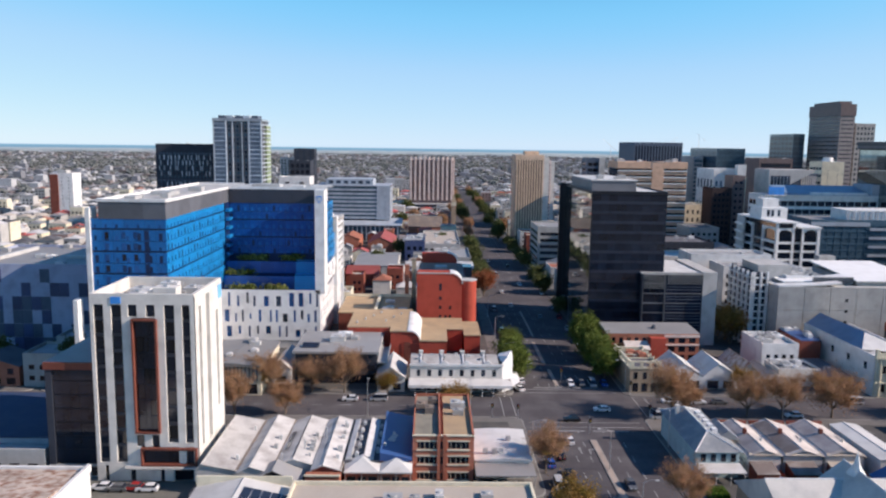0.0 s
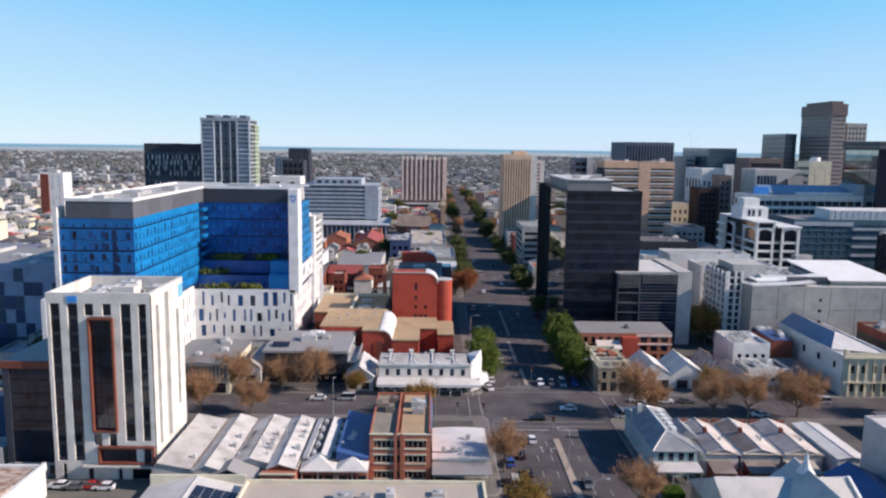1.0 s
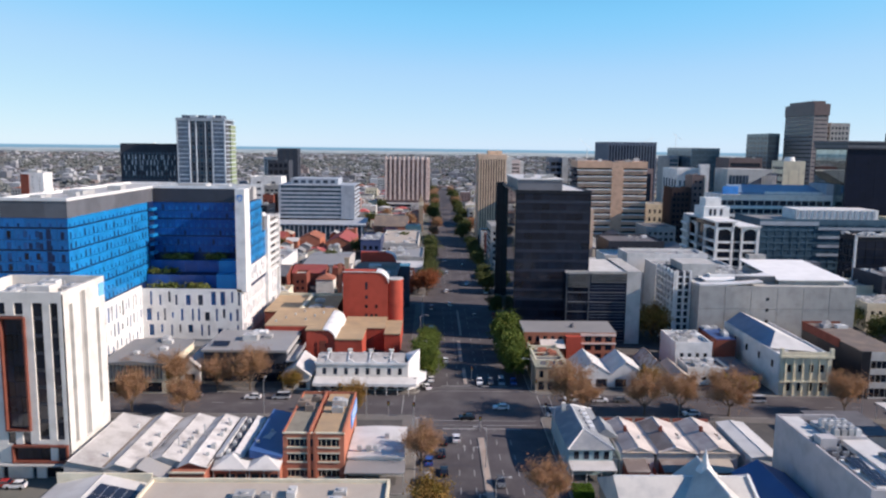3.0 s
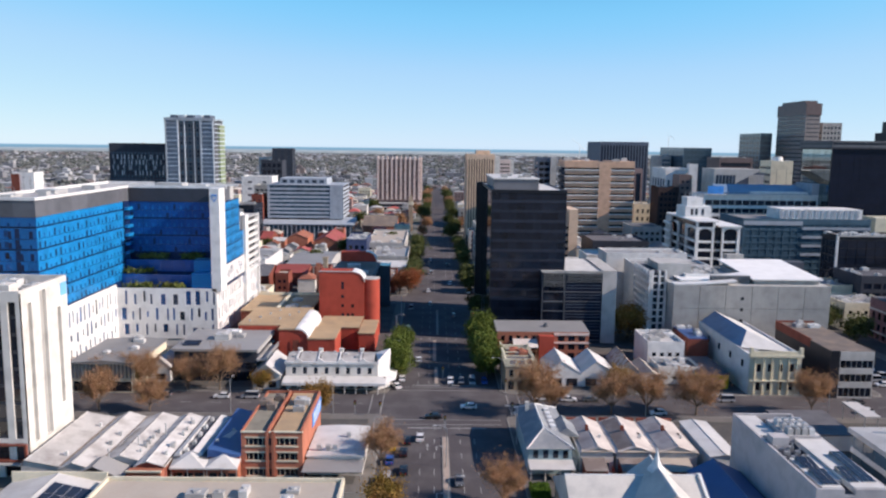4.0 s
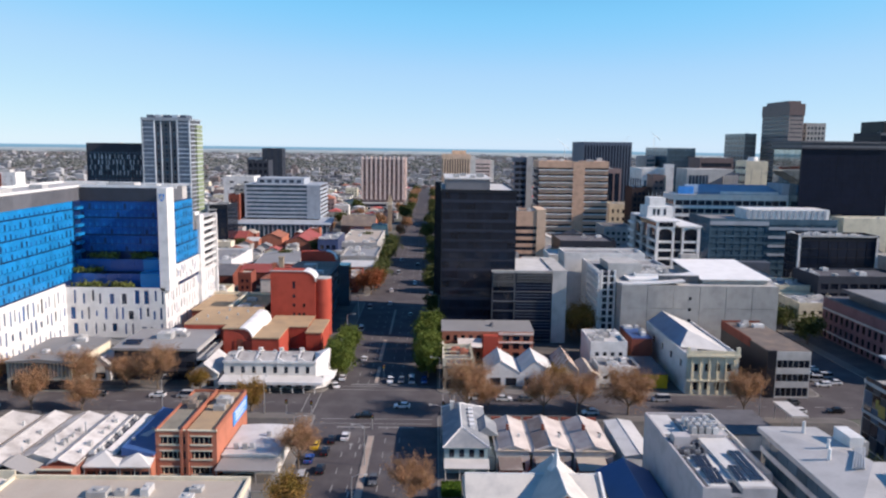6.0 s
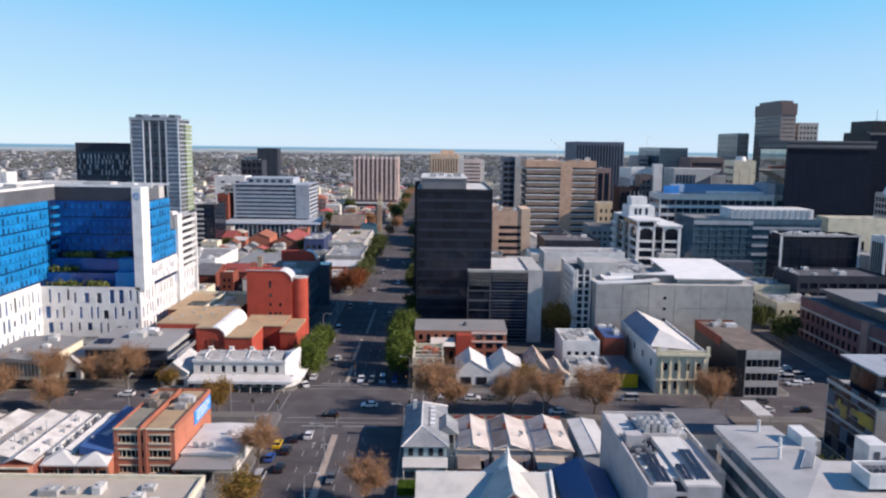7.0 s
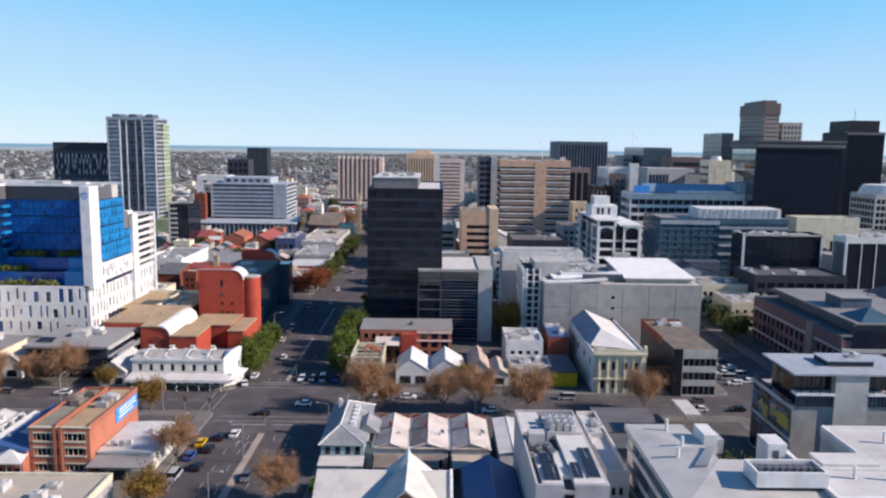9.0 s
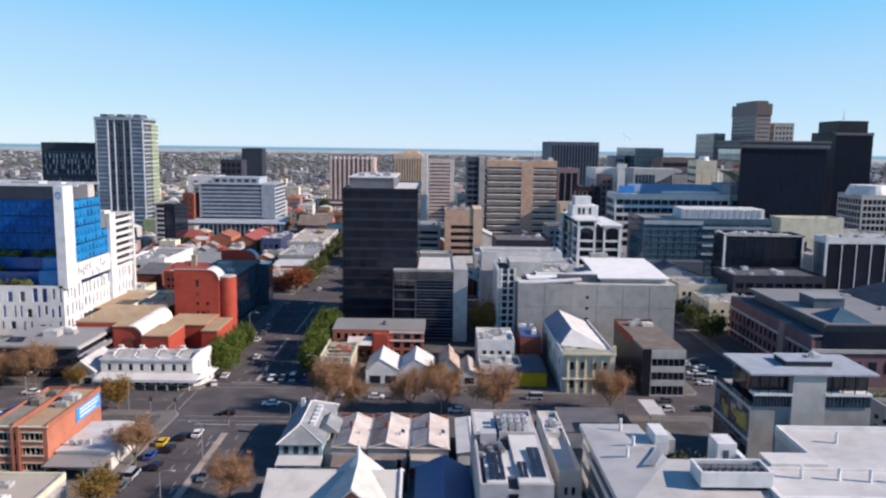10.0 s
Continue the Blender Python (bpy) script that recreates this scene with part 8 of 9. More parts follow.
pane("floor_band", t, "F", 387, 198, 229, 30.5, 32.6, 0.02, 0.3, BLUEGREY)
for a0, a1 in even(218, 262, 14, 0.5):
    pane("screen_slat", t, "F", 392, a0, a1, 34, 38, 0.0, 0.35, BLUEGREY)
part("plant_screen", M().box(220, 263, 392, 410, 33, 38.5), BRIGHT, t)
part("lower_wing", M().box(200, 228, 380, 386.5, 0, 12), SLATE, t)
t = tower("office_building", "black glass office with a white frame and roof plant", 223.5, 260.5, 342, 356, 30, BLACKFR, ROOFW, BLACKGL, {"F": (8, 7, 0.97, 0.9), "L": (4, 7, 0.8, 0.8)}, n_units=16, depth=0.15)
for x in (223.5, 259.9):
    part("corner_frame", M().box(x - 0.3, x + 0.6, 341.6, 342.6, 0, 31), BRIGHT, t)
part("roof_frame", M().box(223.5, 260.5, 341.6, 342.4, 30.1, 30.9), PALECONC, t)
t = tower("office_building", "dark glass building with tall white fins", 263, 304, 327, 338, 31, BRIGHT, ROOFG, BLACKGL, {"F": (6, 1, 0.94, 0.97), "L": (5, 1, 0.9, 0.97)}, n_units=9)
tower("office_building", "dark low office with roof plant", 212, 250, 300, 322, 18, DARKCONC, ROOFDK, BLACKGL, {"F": (9, 4, 0.8, 0.6)}, n_units=8)
tower("office_building", "beige rendered building with a white shed roof", 277.5, 312, 404, 418, 32.5, CREAM, ROOFW, GREYGLASS, {"F": (6, 1, 0.3, 0.3)})
t = tower("office_building", "grey gridded office with a rounded white roof hall", 364, 402, 480, 510, 41, PALECONC, ROOFG, BLACKGL, {"F": (12, 9, 0.86, 0.7), "L": (8, 9, 0.8, 0.7)})
part("round_hall", M().tube((378, 497, 41), (378, 497, 47.5), 15, 12, 24), BRIGHT, t)
t = tower("office_building", "tan precast building with open decks", 94.2, 114.4, 405, 428, 34, BROWN, ROOFBROWN, GLASS, {"F": (1, 7, 0.74, 0.5)}, end=1, top=6, n_units=9)
part("end_pier", M().box(109.8, 114.7, 404.6, 428.3, 0, 35.8), TAN, t)
tower("office_building", "white-walled building with a flat grey roof", 109, 143, 310, 326, 25, BRIGHT, ROOFG, GREYGLASS, {"L": (3, 4, 0.4, 0.4)})
tower("car_park", "white slatted deck behind the grey car park", 116, 146, 292, 308, 23, BRIGHT, ROOFG, BLACKGL, {"F": (2, 6, 0.95, 0.5)})
tower("office_building", "brown brick building with red and blue rooftop playthings", 122, 152, 398, 430, 19, DARKCONC, ROOFDK, GLASS, {"F": (9, 4, 0.5, 0.5)})
tower("office_building", "cream stone building with a tree beside it", 176, 192, 520, 540, 30, CREAM, ROOFG, GLASS, {"F": (4, 5, 0.4, 0.5)})
tower("office_building", "dark tall slab between office towers", 196, 204, 640, 660, 50, BLACKFR, ROOFDK, BLACKGL, {"F": (2, 10, 0.9, 0.7)})
tower("apartment_tower", "slim grey residential tower far off", -212, -181, 1160, 1185, 60, DARKCONC, ROOFDK, GREYGLASS, {"F": (3, 14, 0.4, 0.8), "R": (4, 14, 0.5, 0.8)})
tower("apartment_tower", "far grey block with pale edges", -235, -214, 1170, 1190, 46, PALECONC, ROOFG, GREYGLASS, {"F": (4, 10, 0.6, 0.6)})
tower("office_building", "white block far beyond the tower", -140, -112, 690, 715, 38, BRIGHT, ROOFW, GREYGLASS, {"F": (2, 6, 0.3, 0.3)})
tower("office_building", "black roofed far block", -170, -145, 900, 925, 48, DARKCONC, ROOFDK, BLACKGL, {"F": (4, 6, 0.7, 0.6)})
tower("apartment_building", "slatted grey apartments beside the tower", -112, -92, 620, 640, 34, CONC, ROOFG, GREYGLASS, {"F": (5, 9, 0.7, 0.5)})
t = tower("office_building", "low office with pale slatted end and black glass front", -91, -79, 480, 505, 29, BLACKFR, ROOFDK, BLACKGL, {"F": (3, 8, 0.97, 0.9), "R": (6, 8, 0.9, 0.9)}, depth=0.15)
for k in range(9):
    pane("slat", t, "F", 480, -91.4, -86, 1.5 + k * 3.1, 2.6 + k * 3.1, 0.02, 0.7, PALECONC)
part("end_pier", M().box(-91.6, -90.7, 479.2, 505, 0, 30.2), PALECONC, t)
part("sloped_cap", M().add([(-91.6, 479.2, 29.4), (-79, 479.2, 31.4), (-79, 479.9, 31.4), (-91.6, 479.9, 29.4), (-91.6, 479.2, 30.2), (-79, 479.2, 32.2), (-79, 479.9, 32.2), (-91.6, 479.9, 30.2)], [(0, 3, 2, 1), (4, 5, 6, 7), (0, 1, 5, 4), (1, 2, 6, 5), (2, 3, 7, 6), (3, 0, 4, 7)]), PALECONC, t)
tower("apartment_building", "narrow brown brick block beside the pale office", -98, -90, 552, 568, 31, DKBRICK, ROOFDK, GLASS, {"F": (2, 7, 0.3, 0.4)}, n_units=1)
t = tower("apartment_tower", "brown brick and white residential tower", -334, -315, 664, 680, 40, BRIGHT, ROOFW, GLASS, {"F": (3, 12, 0.12, 0.5)})
part("brick_wall", M().box(-334.6, -327.5, 663.2, 663.9, 0, 39.5), DKBRICK, t)
part("plant_room", M().box(-330, -322, 668, 676, 40, 43), PALECONC, t)
t = tower("warehouse", "large slate-blue warehouse with navy and grey chequered panels", -160, -100, 244, 290, 28.6, WAREBLUE, ROOFG, GREYGLASS, {"F": (1, 1, 0.01, 0.01)}, n_units=9)
wp = random.Random(12)
for i in range(19):
    for k in range(6):
        if wp.random() < (0.95, 0.8, 0.6, 0.5, 0.25, 0.2)[k]:
            pane("wall_panel", t, "F", 244, -159.4 + i * 3.13, -159.4 + i * 3.13 + 3.05, 0.4 + k * 4.6, 4.9 + k * 4.6, 0.02, 0.14, wp.choice((NAVY, NAVY, SLATE)))
part("roof_duct", M().box(-150, -148.6, 250, 284, 28.6, 29.8), UNIT, t)
part("roof_duct", M().box(-128, -106, 262, 263.4, 28.6, 29.6), UNIT, t)

# construction cranes on the skyline
def crane(x, y, h, reach, turn):
    th = thing("tower_crane", "thin white tower crane on the skyline", "crane", x, y)
    part("mast", M().tube((x, y, 0), (x, y, h), 0.35, 0.25, 4), BRIGHT, th)
    dx, dy = math.cos(radians(turn)), math.sin(radians(turn))
    part("jib", M().tube((x - dx * 8, y - dy * 8, h - 3), (x + dx * reach, y + dy * reach, h + reach * 1.1), 0.22, 0.12, 4), BRIGHT, th)
crane(196, 830, 68, 9, 180), crane(256, 800, 77, 4, 20), crane(300, 850, 82, 4, 200)

# ---- the market block ----
def market(label, x0, x1, y0, y1, h, wall, roof, pitch=0.0, axis="x"):
    claim(x0 - 1, x1 + 1, y0 - 1, y1 + 1)
    if pitch:
        return gabled("market_building", label, x0, x1, y0, y1, h, h + pitch, axis, wall, roof, openings=False)
    return block("market_building", label, x0, x1, y0, y1, h, wall, roof, GLASS, {"F": (max(2, int((x1 - x0) / 4)), 2, 0.6, 0.5)}, n_units=12, joined=True)
market("dark glazed showroom with a blue-grey flat roof", -16, -4, 446, 482, 12, NAVY, ROOFG)
market("broad shop with a flat beige-grey roof", -6, 18, 466, 540, 7.5, PALECONC, ROOFBEIGE)
market("flat-roofed shop with a pale grey roof", 2, 22, 410, 452, 7.5, CONC, ROOFG)
market("shop with a bright white metal roof", 5, 22, 384, 406, 6.5, WHITE, ROOFW, 1.2)
market("tan-roofed shop beside the russet trees", 7, 18, 348, 380, 6, DKBRICK, ROOFTAN)
market("market hall with a faded red iron roof", -90, -72, 494, 520, 6.5, DKBRICK, ROOFRED, 3.5)
market("market hall with an orange-red gabled roof", -62, -48, 498, 522, 6.5, BRICK, TILE, 3.0, "y")
market("tall hall with a bright red gabled roof", -40, -24, 470, 512, 7.5, BRICK, ROOFRED, 4.0, "y")
market("white rendered townhouse with tall windows", -70, -50, 380, 425, 9, BRIGHT, ROOFG)
market("long low building with a grey sheet roof", -40, -18, 386, 434, 7, PALECONC, ROOFG, 2.0)
market("brick building with a dark red pitched roof", -42, -26, 366, 382, 6, DKBRICK, ROOFRED, 3.0)
market("building with a green-grey hipped roof", -54, -43, 354, 384, 6.5, DKBRICK, ROOFDK, 3.0)
market("low building with a flat tan roof behind the car park", -48, -34, 311, 325, 7, CREAM, ROOFTAN)
s = thing("clock_tower", "slender sandstone tower with a pointed spire", "tower", 17.6, 605)
claim(13, 22, 600, 610)
part("shaft", M().box(15.9, 19.3, 603.2, 606.8, 0, 21), SAND, s)
part("belfry", M().box(15.6, 19.6, 602.9, 607.1, 21, 24), CREAM, s)
part("spire", M().add([(15.6, 602.9, 24), (19.6, 602.9, 24), (19.6, 607.1, 24), (15.6, 607.1, 24), (17.6, 605, 31)], [(0, 1, 4), (1, 2, 4), (2, 3, 4), (3, 0, 4)]), SAND, s)
market("long gabled hall with a brown slate roof", -18, 8, 574, 600, 7, BRICK, ROOFBROWN, 7.0)

# ---- low city fabric ----
fr = random.Random(21)
def free(x0, x1, y0, y1):
    return all(x1 < a or x0 > b or y1 < c or y0 > d for a, b, c, d in OCC)
ROOFS = [ROOFRED, ROOFW, ROOFG, ROOFBEIGE, TILE, ROOFG, ROOFW, ROOFDK]
WALLS = [PALECONC, BRICK, WHITE, CREAM, DKBRICK, CONC]
def fill(xa, xb, ya, yb, step_x, step_y, hmin, hmax, red):
    y = ya
    while y < yb:
        x = xa + fr.uniform(0, 4)
        while x < xb:
            w, d = step_x * fr.uniform(0.6, 1.05), step_y * fr.uniform(0.6, 0.95)
            if not (ST_X0 - 3 < x + w and x < ST_X1 + 3) and free(x, x + w, y, y + d) and not (y < 342 and y + d > 326) and fr.random() < 0.93:
                h = fr.uniform(hmin, hmax)
                roof = fr.choice([ROOFW, ROOFG, ROOFDK, ROOFG]) if xa > 100 else fr.choice([ROOFRED, ROOFRED, TILE, ROOFW, ROOFG, ROOFBEIGE]) if fr.random() < red else fr.choice(ROOFS[1:])
                wall = fr.choice(WALLS) if xa < 100 else fr.choice((PALECONC, CONC, WHITE, BLUEGREY))
                if fr.random() < 0.5:
                    t = gabled("house", {ROOFRED: "low brick house with a red iron roof", TILE: "house with a terracotta tiled roof"}.get(roof, "low building with a pale pitched metal roof"), x, x + w, y, y + d, h * 0.7, h * 0.7 + min(w, d) * 0.25, fr.choice("xy"), wall, roof, hip=fr.choice((0, 0, min(w, d) * 0.4)), openings=h > 4)
                else:
                    block("shop", "low flat-roofed city building with rooftop plant", x, x + w, y, y + d, h, wall, roof, GLASS, {"F": (max(2, int(w / 3.4)), max(1, int(h / 3.5)), 0.55, 0.45)}, n_units=fr.randint(0, 2), joined=True)
            x += step_x + fr.uniform(0.3, 2)
        y += step_y + fr.uniform(0.5, 4)
def town(xa, xb, ya, yb, sx, sy, hmin, hmax, red):
    """Close-set low buildings past counting: walls, roofs and windows gathered by material."""
    y = ya
    while y < yb:
        x = xa + fr.uniform(0, 4)
        while x < xb:
            w, d, h = sx * fr.uniform(0.55, 0.98), sy * fr.uniform(0.6, 0.95), fr.uniform(hmin, hmax) * (1 if fr.random() < 0.93 else 2.2)
            if not (ST_X0 - 5 < x + w and x < ST_X1 + 5) and free(x, x + w, y, y + d) and fr.random() < 0.86:
                wall = TOWN[fr.choice((PALECONC, PALECONC, WHITE, PALECREAM, CREAM, MAUVE, CONC, CONC))]
                roof = TOWN[fr.choice((ROOFRED, TILE))] if fr.random() < red else TOWN[fr.choice((ROOFW, ROOFW, ROOFG, ROOFBEIGE, ROOFDK, ROOFG))]
                wall.box(x, x + w, y, y + d, 0, h)
                if fr.random() < 0.6:
                    p, c = min(w, d) * fr.uniform(0.12, 0.28), x + w / 2
                    roof.add([(x - 0.3, y - 0.3, h), (x + w + 0.3, y - 0.3, h), (x + w + 0.3, y + d + 0.3, h), (x - 0.3, y + d + 0.3, h), (c, y + d * 0.25, h + p), (c, y + d * 0.75, h + p)], [(0, 1, 4), (1, 2, 5, 4), (2, 3, 5), (3, 0, 4, 5)])
                else:
                    roof.box(x + 0.3, x + w - 0.3, y + 0.3, y + d - 0.3, h, h + 0.3)
                    roof.box(x + w * 0.4, x + w * 0.6, y + d * 0.4, y + d * 0.6, h + 0.3, h + 1.4)
                for k in range(max(1, int(h / 3.4))):
                    for a0, a1 in even(x + 0.5, x + w - 0.5, max(2, int(w / 3.2)), 0.45):
                        TOWN[GLASS].box(a0, a1, y - 0.05, y + 0.02, 1.0 + k * 3.2, min(h - 0.4, 2.7 + k * 3.2))
            x += sx + fr.uniform(0.3, 2.5)
        y += sy + fr.uniform(0.5, 5)
TOWN = {mt: M() for mt in (PALECONC, WHITE, PALECREAM, CREAM, MAUVE, CONC, ROOFRED, TILE, ROOFW, ROOFG, ROOFBEIGE, ROOFDK, GLASS)}
t = tower("office_building", "slim brown stair tower with a cream flank", 196.4, 204.5, 489, 503, 51.5, DKBROWN, ROOFG, GLASS, {"F": (2, 12, 0.5, 0.4)}, n_units=0)
part("side_wall", M().box(204.5, 205.2, 489.2, 503, 0, 51.8), CREAM, t, "cream rendered flank")
fill(-92, 22, 345, 540, 10, 11, 4.5, 10, 0.75)
fill(-215, -100, 208, 330, 18, 16, 5, 10, 0.3)
town(-470, -98, 345, 1150, 13.5, 13.5, 3.6, 8.5, 0.1)
fill(58, 118, 345, 700, 18, 18, 6, 14, 0.25)
town(-92, 22, 560, 1150, 15, 15, 4, 10, 0.4)
town(58, 430, 700, 1150, 16, 16, 5, 12, 0.2)
fill(104, 420, 345, 560, 26, 26, 10, 24, 0.15)
town(104, 430, 575, 700, 20, 20, 8, 20, 0.15)
fill(-110, -66, 150, 186, 14, 14, 5, 8, 0.2)
fill(215, 300, 208, 326, 22, 20, 9, 18, 0.2)
fill(200, 250, 150, 186, 24, 22, 7, 14, 0.2)

for mt, m in TOWN.items():
    solid("town_buildings", m, mt, "close-set low city buildings with mixed roofs", "houses", "stuff")

# far suburbs: houses and trees past counting, with a belt of parkland and pale industry towards the sea
PARK, SHEDS = 2550, 3100
def leafy(x, y):
    """How wooded the plain is at a place, 0 to 1."""
    d = math.hypot(x, y)
    patch = 0.5 + 0.5 * math.sin(x * 0.0061 + 1.7 * math.sin(y * 0.0033)) * math.cos(y * 0.0047 + x * 0.0021)
    belt = max(0.0, 1 - abs(d - PARK) / 620) * (1.0 if x < -60 else 0.6)
    return min(1.0, (0.3 if d < 2000 else 0.5) * patch + belt)
def spot(r, r0, r1, spread):
    d, a = r0 * (r1 / r0) ** (r.random() ** 0.8), r.uniform(90 - spread, 90 + spread)
    return d * math.cos(radians(a)), d * math.sin(radians(a)), d
def built_up(x, y, k):
    return (ST_X0 - k < x < ST_X1 + k and y < 1000) or not free(x - k, x + k, y - k, y + k) or (y < 1150 and -470 < x < 430)
def suburb(n, seed, wide, tall):
    r = random.Random(seed)
    m = M()
    for i in range(n):
        x, y, d = spot(r, 480, 4700, 42)
        if built_up(x, y, 8) or r.random() < leafy(x, y) * 0.8:
            continue
        k = wide * (1.9 if d > SHEDS and r.random() < 0.5 else 1.0)
        w, l, h = r.uniform(4, 9) * k, r.uniform(4, 8) * k, r.uniform(2.6, 4.2) * (1 if r.random() > tall else r.uniform(1.6, 4))
        p = w * r.choice((0.05, 0.22, 0.3))
        m.add([(x - w, y - l, 0), (x + w, y - l, 0), (x + w, y + l, 0), (x - w, y + l, 0), (x - w, y - l, h), (x + w, y - l, h), (x + w, y + l, h), (x - w, y + l, h), (x, y - l * 0.5, h + p), (x, y + l * 0.5, h + p)],
              [(0, 1, 5, 4), (1, 2, 6, 5), (3, 0, 4, 7), (4, 5, 8), (5, 6, 9, 8), (6, 7, 9), (7, 4, 8, 9)])
    return m
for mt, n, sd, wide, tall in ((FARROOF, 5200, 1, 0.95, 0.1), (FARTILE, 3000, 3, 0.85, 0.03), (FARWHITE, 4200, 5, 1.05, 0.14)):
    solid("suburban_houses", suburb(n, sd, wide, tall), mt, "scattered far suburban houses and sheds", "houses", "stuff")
def far_trees(n, seed):
    r = random.Random(seed)
    m = M()
    ico = bmesh.new()
    bmesh.ops.create_icosphere(ico, subdivisions=1, radius=1)
    vs, fs = [v.co.copy() for v in ico.verts], [tuple(v.index for v in f.verts) for f in ico.faces]
    ico.free()
    for i in range(n):
        x, y, d = spot(r, 480, 4750, 42)
        if built_up(x, y, 5) or r.random() > 0.3 + leafy(x, y):
            continue
        s = r.uniform(2.6, 5.6)
        for k in range(3 if d < 1500 else 2):
            o = Vector((r.gauss(0, 0.8), r.gauss(0, 0.8), r.uniform(0, 0.5))) * s
            m.add([Vector((x, y, s * 0.7)) + o + Vector((v.x, v.y, v.z * 0.7)) * s * r.uniform(0.55, 1.1) for v in vs], fs)
    return m
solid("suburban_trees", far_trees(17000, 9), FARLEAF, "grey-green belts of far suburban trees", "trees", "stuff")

# ---- trees ----
def make_tree(name, label, h, r, leaf, n_leaf, size, seed, spread=1.0, low=0.2, flat=1.15, wisp=0.0):
    """A tapered trunk with limbs and a crown of single leaf clumps round the limb ends; wisp: the share of leaves strung along the twigs."""
    q = random.Random(seed)
    th = thing(name, label, "tree", 0, 0)
    m = M()
    fork = h * low
    m.tube((0, 0, -0.1), (0.1, 0, fork), 0.32, 0.22, 7)
    tips, twigs = [], []
    for i in range(7):
        a, up = 6.283 * i / 7 + q.uniform(-0.4, 0.4), q.uniform(0.2, 0.95)
        mid = Vector((math.cos(a) * r * 0.4, math.sin(a) * r * 0.4, fork + (h - fork) * up * 0.5))
        end = Vector((math.cos(a) * r * (0.95 - 0.45 * up), math.sin(a) * r * (0.95 - 0.45 * up), fork + (h - fork) * up * 0.9))
        m.tube((0.1, 0, fork - 0.2), mid, 0.16, 0.1, 5).tube(mid, end, 0.1, 0.03, 4)
        tips += [mid.lerp(end, 0.3), end, end]
        for k in range(7):
            e2 = mid + Vector((q.gauss(0, r * 0.35), q.gauss(0, r * 0.35), q.uniform(0.2, 0.45) * (h - fork)))
            m.tube(mid, e2, 0.06, 0.02, 4)
            tips.append(e2)
            twigs.append((mid, e2))
        for k in range(9 if wisp else 0):
            start = mid.lerp(end, q.random())
            e2 = start + Vector((math.cos(a) * q.uniform(-0.2, 0.5) + q.gauss(0, 0.22), math.sin(a) * q.uniform(-0.2, 0.5) + q.gauss(0, 0.22), q.uniform(0.1, 0.8))) * r * 0.75
            m.tube(start, e2, 0.05, 0.015, 4)
            twigs.append((start, e2))
    part("trunk", m, BARK, th)
    m = M()
    for i in range(n_leaf):
        c = q.choice(tips)
        if q.random() < wisp:
            start, e2 = q.choice(twigs)
            p = start.lerp(e2, 0.25 + 0.85 * q.random() ** 0.7) + Vector((q.gauss(0, 0.075 * r), q.gauss(0, 0.075 * r), q.gauss(0, 0.09 * r)))
        else:
            p = c + Vector((q.gauss(0, 0.19 * r), q.gauss(0, 0.19 * r), q.gauss(0, 0.11 * h * flat))) * spread
        if p.z < fork * 0.75:
            p.z = fork * 0.75 + q.random()
        s = size * q.uniform(0.6, 1.4)
        e = Euler((q.uniform(-1.2, 1.2), q.uniform(-1.2, 1.2), q.uniform(0, 6.3))).to_matrix()
        m.add([p + e @ Vector(v) * s for v in ((-1, -0.5, 0), (0.5, -0.9, 0.15), (0.9, 0.6, 0), (-0.5, 0.9, -0.1))], [(0, 1, 2, 3)])
    part("crown", m, leaf, th)
    return th

KINDS = {}
def kind(key, *a, **k):
    KINDS[key] = [make_tree(*a, seed=s, **k) for s in (1, 2, 3)]
kind("autumn", "street_tree", "plane tree with sparse brown autumn leaves by the kerb", 12.6, 6.1, LEAFA, 15000, 0.12, wisp=0.72)
kind("gold", "street_tree", "street tree with golden autumn leaves", 8.5, 4.2, LEAFY, 6500, 0.15, wisp=0.5)
kind("green", "street_tree", "dense green street tree beside the avenue", 10.8, 4.0, LEAFG, 12000, 0.22, low=0.2)
kind("russet", "street_tree", "russet autumn street tree", 9.0, 4.2, LEAFR, 4800, 0.19, wisp=0.4)
kind("avenue", "street_tree", "dark green tree lining the far avenue", 10.5, 4.8, LEAFD, 2600, 0.36, low=0.2)
kind("far_russet", "street_tree", "russet autumn tree among the far avenue trees", 9.0, 4.2, LEAFA, 1800, 0.34)
tr = random.Random(5)
USED, COUNT = set(), collections.Counter()
def plant(key, x, y, s=1.0):
    COUNT[key] += 1
    v = COUNT[key] % 3
    src = KINDS[key][v]
    m = pose(x, y, 0.15, 0, 0, tr.uniform(0, 360))
    if (key, v) not in USED:
        USED.add((key, v))
        src.matrix_basis = m @ Matrix.Scale(s, 4)
        return src
    ob = copy_thing(src, m)
    ob.scale = (s, s, s * tr.uniform(0.92, 1.08))
    return ob
for x, y, s in ((63.5, 188.5, 1.06), (69, 190.5, 0.62), (83.6, 188.6, 0.85), (92.8, 188.4, 0.88), (106.0, 188.6, 1.08), (137, 189, 0.85), (-50.5, 187.6, 0.76), (-37.5, 187.8, 0.74), (-46.0, 205.4, 0.82), (-55.5, 205.6, 0.8), (-33.4, 205.4, 0.8), (-24.2, 205.2, 0.9), (25.2, 153.4, 0.76), (50.2, 137.2, 0.74), (-70, 205.5, 0.74), (-84, 188.2, 0.74)):
    plant("autumn", x, y, s)
